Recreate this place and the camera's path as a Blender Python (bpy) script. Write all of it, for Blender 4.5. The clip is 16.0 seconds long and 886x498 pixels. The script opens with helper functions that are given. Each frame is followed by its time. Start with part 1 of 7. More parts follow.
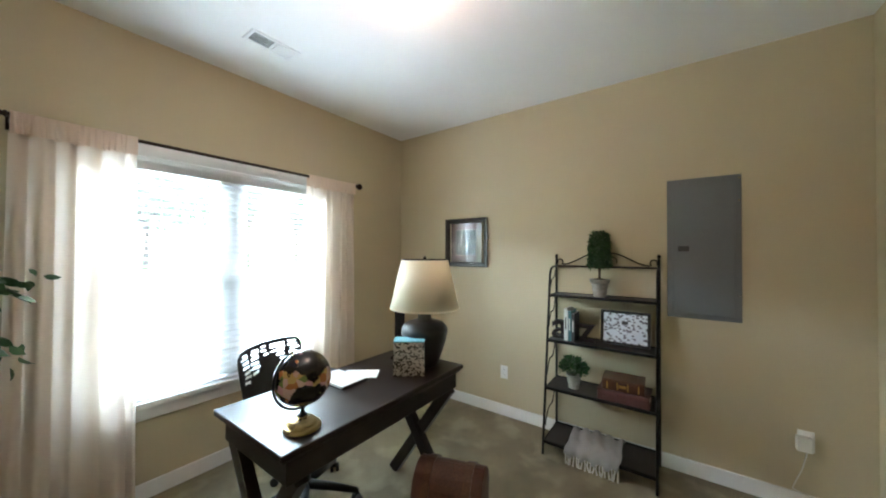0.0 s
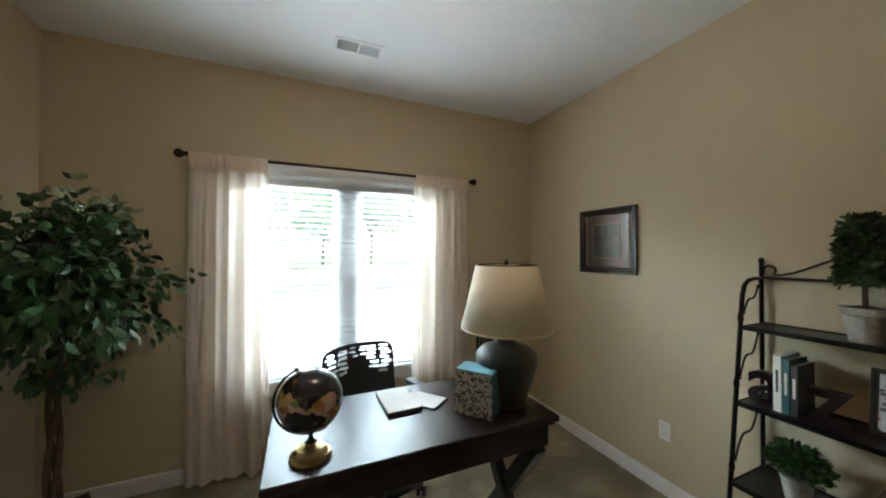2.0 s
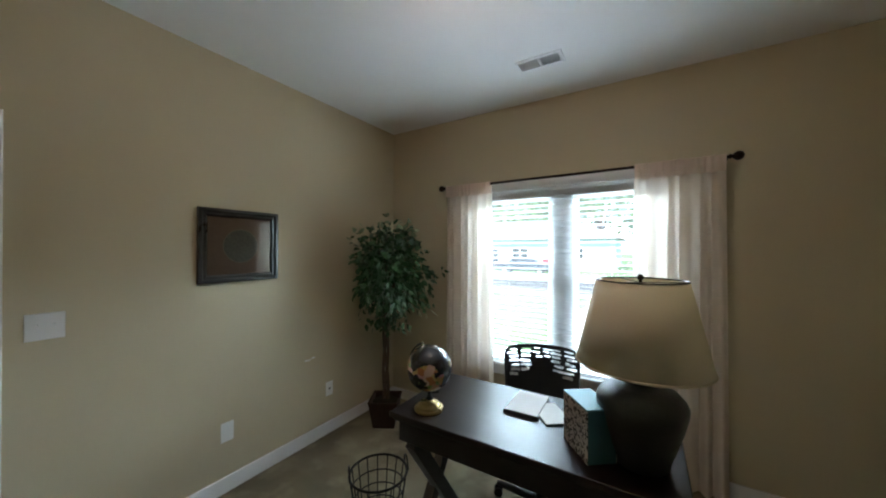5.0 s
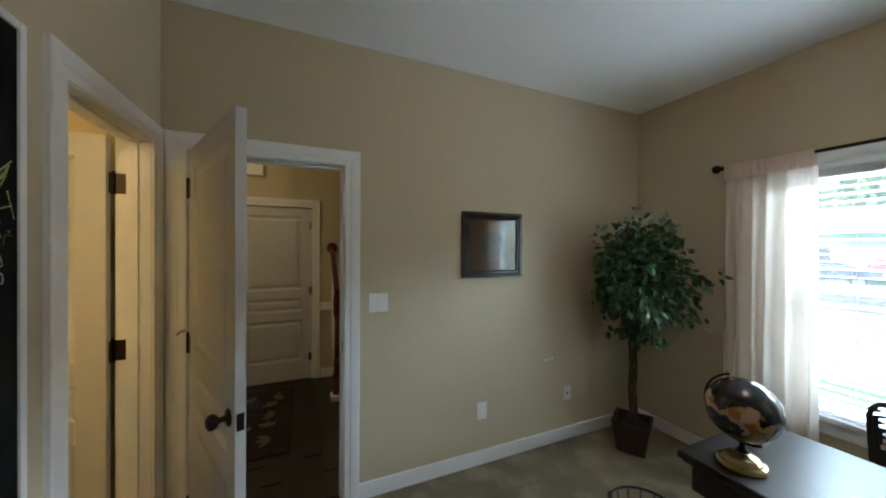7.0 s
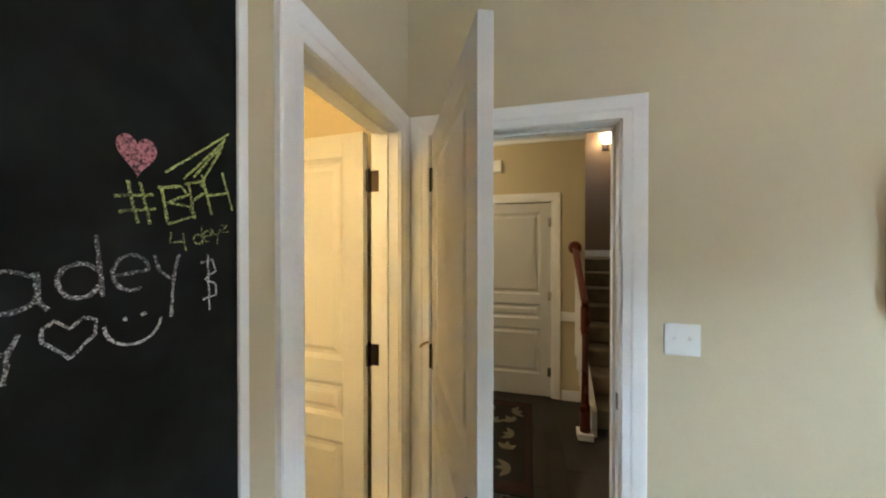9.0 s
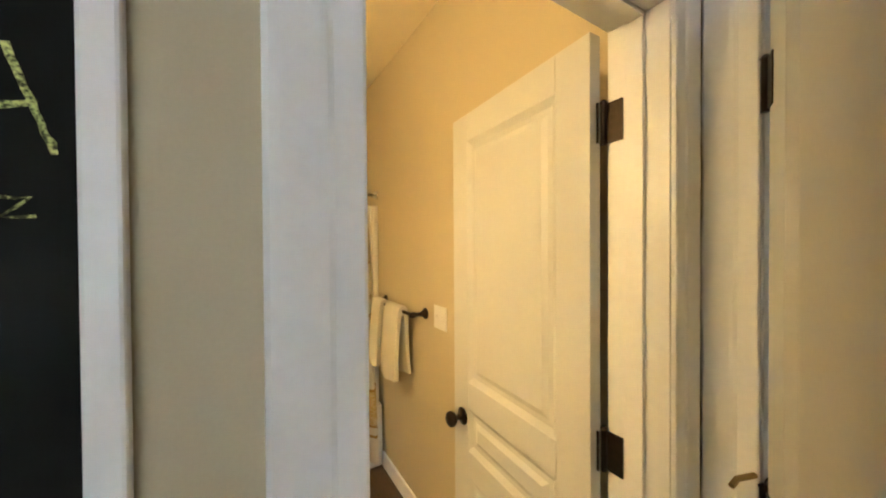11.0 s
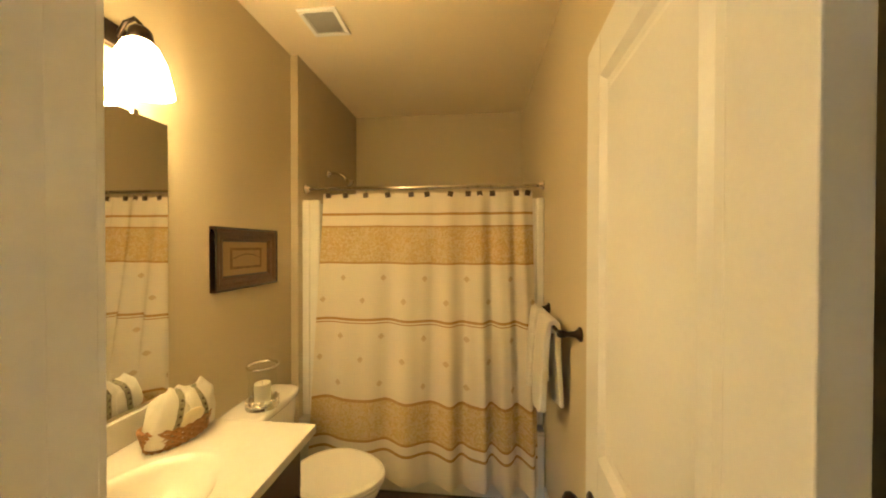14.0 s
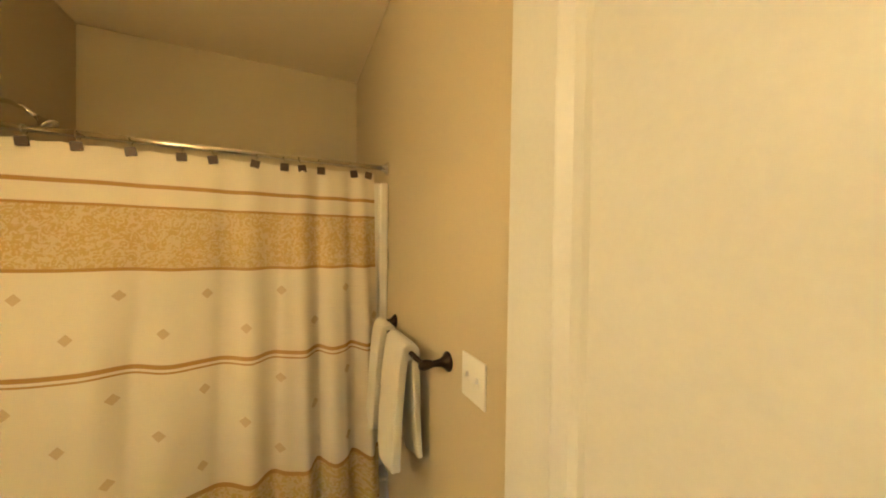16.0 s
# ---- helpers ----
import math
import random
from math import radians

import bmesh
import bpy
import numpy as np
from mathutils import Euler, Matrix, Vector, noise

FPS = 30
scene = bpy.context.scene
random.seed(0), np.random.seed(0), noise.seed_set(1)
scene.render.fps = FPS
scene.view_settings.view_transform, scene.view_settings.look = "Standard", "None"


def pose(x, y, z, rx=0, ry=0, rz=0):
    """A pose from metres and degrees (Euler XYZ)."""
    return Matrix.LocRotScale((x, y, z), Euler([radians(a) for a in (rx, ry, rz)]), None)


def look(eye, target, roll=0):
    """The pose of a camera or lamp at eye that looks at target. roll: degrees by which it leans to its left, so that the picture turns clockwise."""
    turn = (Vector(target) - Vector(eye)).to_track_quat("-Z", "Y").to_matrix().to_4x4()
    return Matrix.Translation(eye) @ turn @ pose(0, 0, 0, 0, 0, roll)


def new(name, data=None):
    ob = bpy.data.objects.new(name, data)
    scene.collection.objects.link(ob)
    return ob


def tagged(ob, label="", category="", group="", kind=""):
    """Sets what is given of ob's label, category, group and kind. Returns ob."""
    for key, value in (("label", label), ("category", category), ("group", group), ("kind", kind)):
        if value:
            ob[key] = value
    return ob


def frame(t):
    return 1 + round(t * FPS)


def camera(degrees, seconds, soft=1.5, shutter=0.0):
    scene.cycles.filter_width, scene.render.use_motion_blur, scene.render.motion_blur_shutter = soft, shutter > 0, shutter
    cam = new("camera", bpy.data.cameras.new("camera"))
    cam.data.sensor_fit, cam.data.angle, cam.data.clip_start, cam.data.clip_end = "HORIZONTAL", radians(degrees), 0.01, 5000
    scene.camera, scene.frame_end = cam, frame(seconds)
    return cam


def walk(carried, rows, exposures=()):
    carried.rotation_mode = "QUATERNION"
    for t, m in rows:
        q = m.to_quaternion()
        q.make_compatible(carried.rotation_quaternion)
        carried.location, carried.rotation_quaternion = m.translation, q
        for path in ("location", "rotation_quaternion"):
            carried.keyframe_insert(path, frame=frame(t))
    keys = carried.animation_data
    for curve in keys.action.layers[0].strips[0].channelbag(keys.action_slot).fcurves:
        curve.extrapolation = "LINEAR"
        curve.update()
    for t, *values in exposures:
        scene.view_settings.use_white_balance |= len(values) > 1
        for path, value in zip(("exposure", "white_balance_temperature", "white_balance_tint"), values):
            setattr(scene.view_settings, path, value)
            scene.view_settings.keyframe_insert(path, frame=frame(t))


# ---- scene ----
cam = camera(107.1, 16.0, soft=2.0)
PATH = [
    (0, (0.672, 0.844, 1.464), (2.293, 2.016, 1.488), 0.2),
    (0.5, (0.845, 0.914, 1.467), (2.314, 2.27, 1.502), 0.0),
    (1, (1.017, 0.907, 1.474), (2.306, 2.436, 1.502), -0.1),
    (1.5, (1.205, 0.851, 1.471), (2.241, 2.561, 1.510), -0.05),
    (2, (1.356, 0.826, 1.478), (2.152, 2.66, 1.501), 0.1),
    (2.5, (1.539, 0.818, 1.490), (2.024, 2.758, 1.504), 0.1),
    (3, (1.704, 0.786, 1.508), (1.869, 2.779, 1.509), 0.0),
    (3.2, (1.772, 0.772, 1.510), (1.811, 2.771, 1.515), 0.1),
    (5.3, (2.265, 0.755, 1.529), (1.073, 2.361, 1.537), 0.2),
    (5.5, (2.265, 0.731, 1.528), (0.985, 2.267, 1.537), 0.3),
    (6, (2.224, 0.696, 1.522), (0.715, 2.008, 1.529), 0.3),
    (6.5, (2.144, 0.663, 1.527), (0.458, 1.739, 1.524), 0.3),
    (7, (2.014, 0.629, 1.533), (0.179, 1.425, 1.523), 0.3),
    (7.5, (1.853, 0.583, 1.529), (-0.082, 1.087, 1.522), 0.2),
    (8, (1.706, 0.570, 1.522), (-0.286, 0.746, 1.517), -0.1),
    (8.5, (1.551, 0.567, 1.537), (-0.439, 0.368, 1.528), -0.1),
    (9, (1.381, 0.526, 1.529), (-0.554, 0.019, 1.515), 0.0),
    (9.5, (1.217, 0.462, 1.539), (-0.601, -0.371, 1.520), 0.0),
    (10, (1.075, 0.407, 1.542), (-0.599, -0.688, 1.523), -0.1),
    (10.2, (1.016, 0.393, 1.543), (-0.532, -0.872, 1.521), -0.2),
    (12.3, (0.558, 0.163, 1.521), (0.125, -1.789, 1.503), 0.21),
    (12.5, (0.525, 0.151, 1.525), (0.194, -1.821, 1.504), 0.29),
    (13, (0.464, 0.137, 1.524), (0.406, -1.862, 1.507), 0.13),
    (13.5, (0.426, 0.141, 1.524), (0.563, -1.854, 1.510), 0.14),
    (14, (0.395, 0.121, 1.524), (0.593, -1.869, 1.507), 0.11),
    (14.5, (0.402, 0.050, 1.518), (0.581, -1.942, 1.500), 0.25),
    (15, (0.444, -0.068, 1.524), (0.338, -2.065, 1.509), 0.49),
    (15.5, (0.443, -0.210, 1.523), (-0.017, -2.156, 1.500), 0.62),
    (16, (0.404, -0.345, 1.526), (-0.428, -2.164, 1.498), 0.84),
]
EXPOSURES = [(0, 3.1, 6150, 10), (1, 2.8, 6250, 10), (2, 2.3, 6450, 10), (3, 2.05, 6450, 10), (5.5, 1.97, 6000, 10), (6.5, 1.97, 5900, 10), (7.5, 2.55, 5900, 10), (8.5, 3.18, 5850, 10), (9.3, 3.38, 5750, 10), (10.2, 3.4, 5700, 10), (12.3, 3.08, 5850, 10), (15, 3.08, 5850, 10), (16, 3.08, 5450, 10)]
SKY_FILL_W = 1450
BATH_GLOW_STRENGTH = 5.1
walk(cam, [(t, look(e, g, r)) for t, e, g, r in PATH], EXPOSURES)

# ---- world, sun and large lights ----
world = bpy.data.worlds.new("world")
scene.world = world
world.use_nodes = True
wt = world.node_tree
sky = wt.nodes.new("ShaderNodeTexSky")
sky.sky_type = "NISHITA"
sky.sun_disc = False
sky.sun_elevation, sky.sun_rotation = radians(52), radians(200)
wt.links.new(sky.outputs[0], wt.nodes["Background"].inputs[0])
wt.nodes["Background"].inputs[1].default_value = 0.15


def lamp(name, kind, energy, colour, m, size=0.1, size_y=None, label=""):
    data = bpy.data.lights.new(name, kind)
    data.energy, data.color = energy, colour
    if kind == "AREA":
        data.shape, data.size, data.size_y = "RECTANGLE", size, size_y
    elif kind == "SUN":
        data.angle = radians(size)
    else:
        data.shadow_soft_size = size
    ob = new(name, data)
    ob.matrix_world = m
    return ob


lamp("sun", "SUN", 5.0, (1, 0.95, 0.88), look((0, 0, 0), (-0.25, 0.56, -0.79)), 0.5)
# area lamp added outdoors, above the window's sightline, in place of skylight
lamp("sky_fill_panel", "AREA", SKY_FILL_W, (0.735, 0.91, 1.0), look((1.67, 6.3, 3.25), (1.67, 3.4, 1.45)), 11.0, 1.5)
lamp("ceiling_light_bulb", "POINT", 1.1, (1, 0.62, 0.46), pose(1.72, 1.8, 2.56), 0.06)
# unseen lamp added to brighten the hall
lamp("hall_fill_light", "POINT", 2.0, (1, 0.76, 0.4), pose(-1.0, -0.55, 2.5), 0.08)
# added lamp hanging free, well off the sconce, to spread light over the landing
lamp("landing_fill_light", "POINT", 1.4, (1, 0.75, 0.45), pose(-3.7, 1.6, 3.9), 0.08)

# ---- materials ----


def material(name, colour, rough=0.6, metal=0.0, vary=0.12, grain=60.0, bump=0.1, stain=3.0, colour2=None, coat=0.0, stretch=(1, 1, 1), rand=0.0, depth=0.002):
    """A surface with variation at two scales (stain, grain per metre), fine relief and an optional second colour."""
    m = bpy.data.materials.new(name)
    m.use_nodes = True
    nt = m.node_tree
    n, ln = nt.nodes, nt.links
    b = n["Principled BSDF"]
    b.inputs["Metallic"].default_value = metal
    b.inputs["Coat Weight"].default_value = coat
    co = n.new("ShaderNodeTexCoord")
    mp = n.new("ShaderNodeMapping")
    mp.inputs["Scale"].default_value = stretch
    ln.new(co.outputs["Object"], mp.inputs[0])
    big, fine = n.new("ShaderNodeTexNoise"), n.new("ShaderNodeTexNoise")
    big.inputs["Scale"].default_value, fine.inputs["Scale"].default_value = stain, grain
    big.inputs["Detail"].default_value, fine.inputs["Detail"].default_value = 4, 3
    for q in (big, fine):
        ln.new(mp.outputs[0], q.inputs["Vector"])
    add = n.new("ShaderNodeMath")
    add.operation = "ADD"
    ln.new(big.outputs[0], add.inputs[0])
    ln.new(fine.outputs[0], add.inputs[1])
    last = add.outputs[0]
    if rand:
        info, mul, add2 = n.new("ShaderNodeObjectInfo"), n.new("ShaderNodeMath"), n.new("ShaderNodeMath")
        mul.operation, mul.inputs[1].default_value = "MULTIPLY", rand
        add2.operation = "ADD"
        ln.new(info.outputs["Random"], mul.inputs[0])
        ln.new(mul.outputs[0], add2.inputs[0])
        ln.new(last, add2.inputs[1])
        last = add2.outputs[0]
    rng = n.new("ShaderNodeMapRange")
    rng.inputs[1].default_value, rng.inputs[2].default_value = 0.6, 1.4 + rand
    ln.new(last, rng.inputs[0])
    mix = n.new("ShaderNodeMix")
    mix.data_type = "RGBA"
    c2 = colour2 or tuple(min(1, c * (1 + vary)) for c in colour)
    c1 = colour if colour2 else tuple(c * (1 - vary) for c in colour)
    mix.inputs[6].default_value, mix.inputs[7].default_value = (*c1, 1), (*c2, 1)
    ln.new(rng.outputs[0], mix.inputs[0])
    ln.new(mix.outputs[2], b.inputs["Base Color"])
    rr = n.new("ShaderNodeMapRange")
    rr.inputs[1].default_value, rr.inputs[2].default_value = 0.3, 0.7
    rr.inputs[3].default_value, rr.inputs[4].default_value = max(0.02, rough * 0.85), min(1, rough * 1.15)
    ln.new(big.outputs[0], rr.inputs[0])
    ln.new(rr.outputs[0], b.inputs["Roughness"])
    if bump:
        bp = n.new("ShaderNodeBump")
        bp.inputs["Strength"].default_value, bp.inputs["Distance"].default_value = bump, depth
        ln.new(fine.outputs[0], bp.inputs["Height"])
        ln.new(bp.outputs[0], b.inputs["Normal"])
    return m


def node_of(m, kind):
    return m.node_tree.nodes.new("ShaderNode" + kind)


def base_mix(m, factor, colour):
    """Lay colour over the base colour of m where factor (an output socket) is 1."""
    nt = m.node_tree
    b = nt.nodes["Principled BSDF"]
    mix = node_of(m, "Mix")
    mix.data_type = "RGBA"
    old = b.inputs["Base Color"].links[0].from_socket
    nt.links.new(factor, mix.inputs[0])
    nt.links.new(old, mix.inputs[6])
    mix.inputs[7].default_value = (*colour, 1)
    nt.links.new(mix.outputs[2], b.inputs["Base Color"])


def math_node(m, op, a, b=None):
    q = node_of(m, "Math")
    q.operation = op
    for i, v in enumerate((a, b)):
        if v is None:
            continue
        if isinstance(v, (int, float)):
            q.inputs[i].default_value = v
        else:
            m.node_tree.links.new(v, q.inputs[i])
    return q.outputs[0]


def object_axes(m):
    co, sp = node_of(m, "TexCoord"), node_of(m, "SeparateXYZ")
    m.node_tree.links.new(co.outputs["Object"], sp.inputs[0])
    return co, sp


def cloth_translucent(m, amount, colour):
    """Let light through a thin cloth or shade."""
    nt = m.node_tree
    tr, mx = node_of(m, "BsdfTranslucent"), node_of(m, "MixShader")
    tr.inputs[0].default_value = (*colour, 1)
    mx.inputs[0].default_value = amount
    nt.links.new(nt.nodes["Principled BSDF"].outputs[0], mx.inputs[1])
    nt.links.new(tr.outputs[0], mx.inputs[2])
    nt.links.new(mx.outputs[0], nt.nodes["Material Output"].inputs[0])
    return m


def glowing(name, colour, strength, base=(0.9, 0.88, 0.8)):
    m = bpy.data.materials.new(name)
    m.use_nodes = True
    b = m.node_tree.nodes["Principled BSDF"]
    b.inputs["Base Color"].default_value = (*base, 1)
    b.inputs["Emission Color"].default_value = (*colour, 1)
    b.inputs["Emission Strength"].default_value = strength
    b.inputs["Roughness"].default_value = 0.4
    return m


WALL = material("beige_wall_paint", (0.55, 0.475, 0.318), 0.62, vary=0.035, grain=260, bump=0.12, stain=1.3)
# stairwell brown, darkened in the colour itself for the unlit well
DIMBROWN = material("brown_wall_with_shade", (0.2, 0.135, 0.075), 0.65, vary=0.04, grain=260, bump=0.12, stain=1.3)
CEIL = material("ceiling_paint", (0.88, 0.88, 0.87), 0.9, vary=0.03, grain=180, bump=0.25, stain=1.0)
CREAMCEIL = material("cream_ceiling_paint", (0.86, 0.76, 0.56), 0.9, vary=0.03, grain=180, bump=0.25, stain=1.0)
TRIM = material("white_trim_paint", (0.85, 0.85, 0.85), 0.35, vary=0.03, grain=90, bump=0.0, stain=6)
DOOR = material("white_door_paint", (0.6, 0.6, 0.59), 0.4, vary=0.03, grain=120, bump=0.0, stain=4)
CARPET = material("tan_carpet", (0.11, 0.092, 0.056), 0.95, colour2=(0.40, 0.345, 0.225), grain=330, bump=0.9, stain=2.2, depth=0.006)
fleck = node_of(CARPET, "TexNoise")
fleck.inputs["Scale"].default_value, fleck.inputs["Detail"].default_value = 4.5, 5
CARPET.node_tree.links.new(object_axes(CARPET)[0].outputs["Object"], fleck.inputs["Vector"])
tread = math_node(CARPET, "MULTIPLY", math_node(CARPET, "MAXIMUM", math_node(CARPET, "SUBTRACT", fleck.outputs[0], 0.5), 0.0), 3.0)
base_mix(CARPET, math_node(CARPET, "MINIMUM", tread, 0.38), (0.5, 0.435, 0.29))
ESPRESSO = material("espresso_wood", (0.013, 0.008, 0.007), 0.3, vary=0.3, grain=45, bump=0.0, stain=5, stretch=(1, 8, 8))
for lk in list(ESPRESSO.node_tree.links):
    if lk.to_socket.name == "Roughness":
        ESPRESSO.node_tree.links.remove(lk)
ESPRESSO.node_tree.nodes["Principled BSDF"].inputs["Roughness"].default_value = 0.34
IRON = material("black_iron", (0.012, 0.011, 0.01), 0.45, metal=0.6, vary=0.3, grain=120, bump=0.1)
BRONZE = material("oil_rubbed_bronze", (0.025, 0.017, 0.012), 0.38, metal=0.8, vary=0.4, grain=80, bump=0.05)
PLASTIC = material("black_plastic", (0.012, 0.012, 0.013), 0.45, vary=0.2, grain=200, bump=0.05)
BRASS = material("polished_brass", (0.42, 0.31, 0.14), 0.28, metal=1, vary=0.15, grain=40, bump=0.02)
CHROME = material("chrome", (0.72, 0.7, 0.66), 0.12, metal=1, vary=0.05, grain=40, bump=0)
BLACK_FRAME = material("black_frame_wood", (0.014, 0.011, 0.01), 0.3, vary=0.4, grain=60, bump=0.05, coat=0.3)
SHADE = cloth_translucent(material("linen_shade", (0.87, 0.8, 0.62), 0.85, vary=0.05, grain=420, bump=0.25), 0.3, (0.86, 0.74, 0.5))
URN = material("dark_ceramic", (0.03, 0.029, 0.026), 0.42, vary=0.4, grain=70, bump=0.35, stain=8, depth=0.004, stretch=(1, 1, 6))
SHEER = cloth_translucent(material("sheer_cream_cloth", (0.76, 0.69, 0.61), 0.9, vary=0.04, grain=500, bump=0.2, stretch=(1, 1, 0.3)), 0.36, (0.94, 0.82, 0.72))
HEADER = cloth_translucent(material("curtain_header_cloth", (0.78, 0.66, 0.56), 0.9, vary=0.05, grain=500, bump=0.2), 0.3, (0.86, 0.68, 0.54))
BLIND = cloth_translucent(material("white_blind", (0.7, 0.7, 0.7), 0.45, vary=0.02, grain=60, bump=0.02), 0.4, (0.9, 0.9, 0.9))
PANELGREY = material("grey_enamel", (0.165, 0.18, 0.19), 0.42, vary=0.05, grain=90, bump=0.06)
PLATE = material("white_plate_plastic", (0.8, 0.8, 0.78), 0.3, vary=0.02, bump=0)
SLOT = material("dark_slot", (0.05, 0.05, 0.05), 0.6, bump=0)
LEAF = material("ficus_leaf", (0.014, 0.05, 0.015), 0.36, colour2=(0.045, 0.125, 0.036), grain=25, bump=0.1, stain=9)
LEAFPALE = material("pale_leaf", (0.26, 0.33, 0.2), 0.5, vary=0.2, grain=30)
TOPIARY = material("boxwood_leaf", (0.016, 0.045, 0.012), 0.6, colour2=(0.05, 0.11, 0.03), grain=60, bump=0.2, stain=20)
BARK = material("brown_bark", (0.09, 0.06, 0.04), 0.9, vary=0.35, grain=70, bump=0.8, stretch=(1, 1, 0.3), depth=0.004)
POTBROWN = material("brown_planter_leather", (0.045, 0.022, 0.014), 0.5, vary=0.35, grain=50, bump=0.3)
SOIL = material("dark_moss", (0.03, 0.028, 0.015), 1, vary=0.5, grain=90, bump=1, depth=0.01)
WHITEPOT = material("whitewashed_pot", (0.5, 0.47, 0.42), 0.8, colour2=(0.2, 0.2, 0.17), grain=40, bump=0.4, stain=14)
LEATHER = material("brown_leather", (0.08, 0.032, 0.014), 0.45, vary=0.5, grain=90, bump=0.4, stain=9)
LEATHER2 = material("red_brown_leather", (0.12, 0.048, 0.046), 0.5, vary=0.4, grain=90, bump=0.4, stain=9)
GILT = material("worn_gilt", (0.5, 0.3, 0.09), 0.35, metal=0.8, vary=0.3, grain=60)
TRUNK = material("trunk_leather", (0.075, 0.028, 0.016), 0.55, vary=0.5, grain=120, bump=0.5, stain=7)
PAPER = material("white_paper", (0.78, 0.78, 0.75), 0.7, vary=0.03, grain=200, bump=0.05)
AQUA = material("aqua_card", (0.18, 0.42, 0.5), 0.55, vary=0.05, grain=100, bump=0.05)
TEAL = material("teal_card", (0.06, 0.17, 0.19), 0.6, vary=0.08, grain=100, bump=0.05)
THROW = material("grey_knit_throw", (0.36, 0.34, 0.33), 0.95, vary=0.2, grain=260, bump=0.9, depth=0.004)
FRINGE = material("cream_fringe", (0.6, 0.57, 0.5), 0.95, vary=0.2, grain=160, bump=0.6)
SLATE = material("chalkboard", (0.0015, 0.002, 0.002), 0.8, colour2=(0.022, 0.025, 0.025), grain=9, bump=0.05, stain=2.4)
SLATE.node_tree.nodes["Principled BSDF"].inputs["Specular IOR Level"].default_value = 0.12
CHALK_W = material("white_chalk", (0.05, 0.05, 0.05), 1, colour2=(0.75, 0.75, 0.75), grain=420, bump=0.4)
CHALK_Y = material("yellow_chalk", (0.05, 0.055, 0.02), 1, colour2=(0.66, 0.72, 0.24), grain=420, bump=0.4)
CHALK_P = material("pink_chalk", (0.03, 0.012, 0.014), 1, colour2=(0.6, 0.24, 0.28), grain=300, bump=0.4)
for chalk_m in (CHALK_W, CHALK_Y, CHALK_P):
    for q in chalk_m.node_tree.nodes:
        if q.bl_idname == "ShaderNodeMapRange" and abs(q.inputs[1].default_value - 0.6) < 0.01:
            q.inputs[1].default_value, q.inputs[2].default_value = 0.84, 1.12
PORCELAIN = material("white_porcelain", (0.8, 0.78, 0.72), 0.12, vary=0.02, bump=0, coat=0.4)
COUNTER = material("cultured_marble", (0.66, 0.64, 0.58), 0.2, vary=0.04, grain=30, bump=0, coat=0.3)
FIBRE = material("white_fibreglass", (0.78, 0.76, 0.7), 0.25, vary=0.03, grain=40, bump=0.02)
VANWOOD = material("dark_cherry_wood", (0.05, 0.022, 0.012), 0.35, vary=0.4, grain=40, bump=0.05, stretch=(8, 8, 1))
OAKFRAME = material("carved_oak_frame", (0.085, 0.04, 0.016), 0.4, vary=0.4, grain=70, bump=0.3, stain=12)
TERRY = material("cream_terry", (0.76, 0.73, 0.64), 0.98, vary=0.08, grain=500, bump=1.0, depth=0.004)
WICKER = material("wicker", (0.42, 0.23, 0.09), 0.6, vary=0.45, grain=70, bump=0.5)
SOAP = material("cream_soap", (0.75, 0.66, 0.42), 0.4, vary=0.03, bump=0)
WAX = material("ivory_wax", (0.78, 0.72, 0.58), 0.5, vary=0.03, bump=0.02)
RIBBON = material("olive_ribbon", (0.13, 0.125, 0.06), 0.7, colour2=(0.4, 0.38, 0.28), grain=130, bump=0.2)
DARKWOOD = material("dark_floor_plank", (0.02, 0.0155, 0.013), 0.4, vary=0.5, grain=24, bump=0.1, stain=4, stretch=(1, 9, 1), rand=0.6)
VINYL = material("brown_vinyl_plank", (0.1, 0.065, 0.04), 0.4, vary=0.5, grain=30, bump=0.1, stain=5, stretch=(9, 1, 1), rand=0.6)
STAIRCARPET = material("brown_stair_carpet", (0.2, 0.165, 0.11), 0.98, vary=0.4, grain=120, bump=0.9, stain=9, depth=0.006)
CHERRY = material("cherry_rail", (0.11, 0.022, 0.012), 0.28, vary=0.3, grain=30, bump=0.03, coat=0.3)
LAWN = material("lawn", (0.09, 0.16, 0.04), 1, vary=0.4, grain=8, bump=0.5, stain=0.4)
ASPHALT = material("asphalt", (0.07, 0.07, 0.07), 0.95, vary=0.25, grain=30, bump=0.4, stain=0.5)
CONCRETE = material("concrete", (0.42, 0.41, 0.39), 0.9, vary=0.1, grain=20, bump=0.2, stain=0.6)
SIDING = material("pale_teal_siding", (0.38, 0.56, 0.6), 0.6, vary=0.05, grain=10, bump=0.05)
ROOF = material("grey_shingle", (0.2, 0.19, 0.18), 0.9, vary=0.25, grain=9, bump=0.5)
HOUSEGLASS = material("dark_window_glass", (0.03, 0.04, 0.05), 0.08, vary=0.2, bump=0)
CARRED = material("red_car_paint", (0.3, 0.05, 0.05), 0.2, vary=0.05, bump=0, coat=0.6)
CARDARK = material("dark_car_paint", (0.05, 0.06, 0.08), 0.2, vary=0.05, bump=0, coat=0.6)
RUBBER = material("rubber", (0.02, 0.02, 0.02), 0.8, vary=0.2)
TREEFOL = material("outdoor_leaf", (0.09, 0.15, 0.06), 0.7, colour2=(0.2, 0.27, 0.13), grain=4, bump=0.3, stain=1)

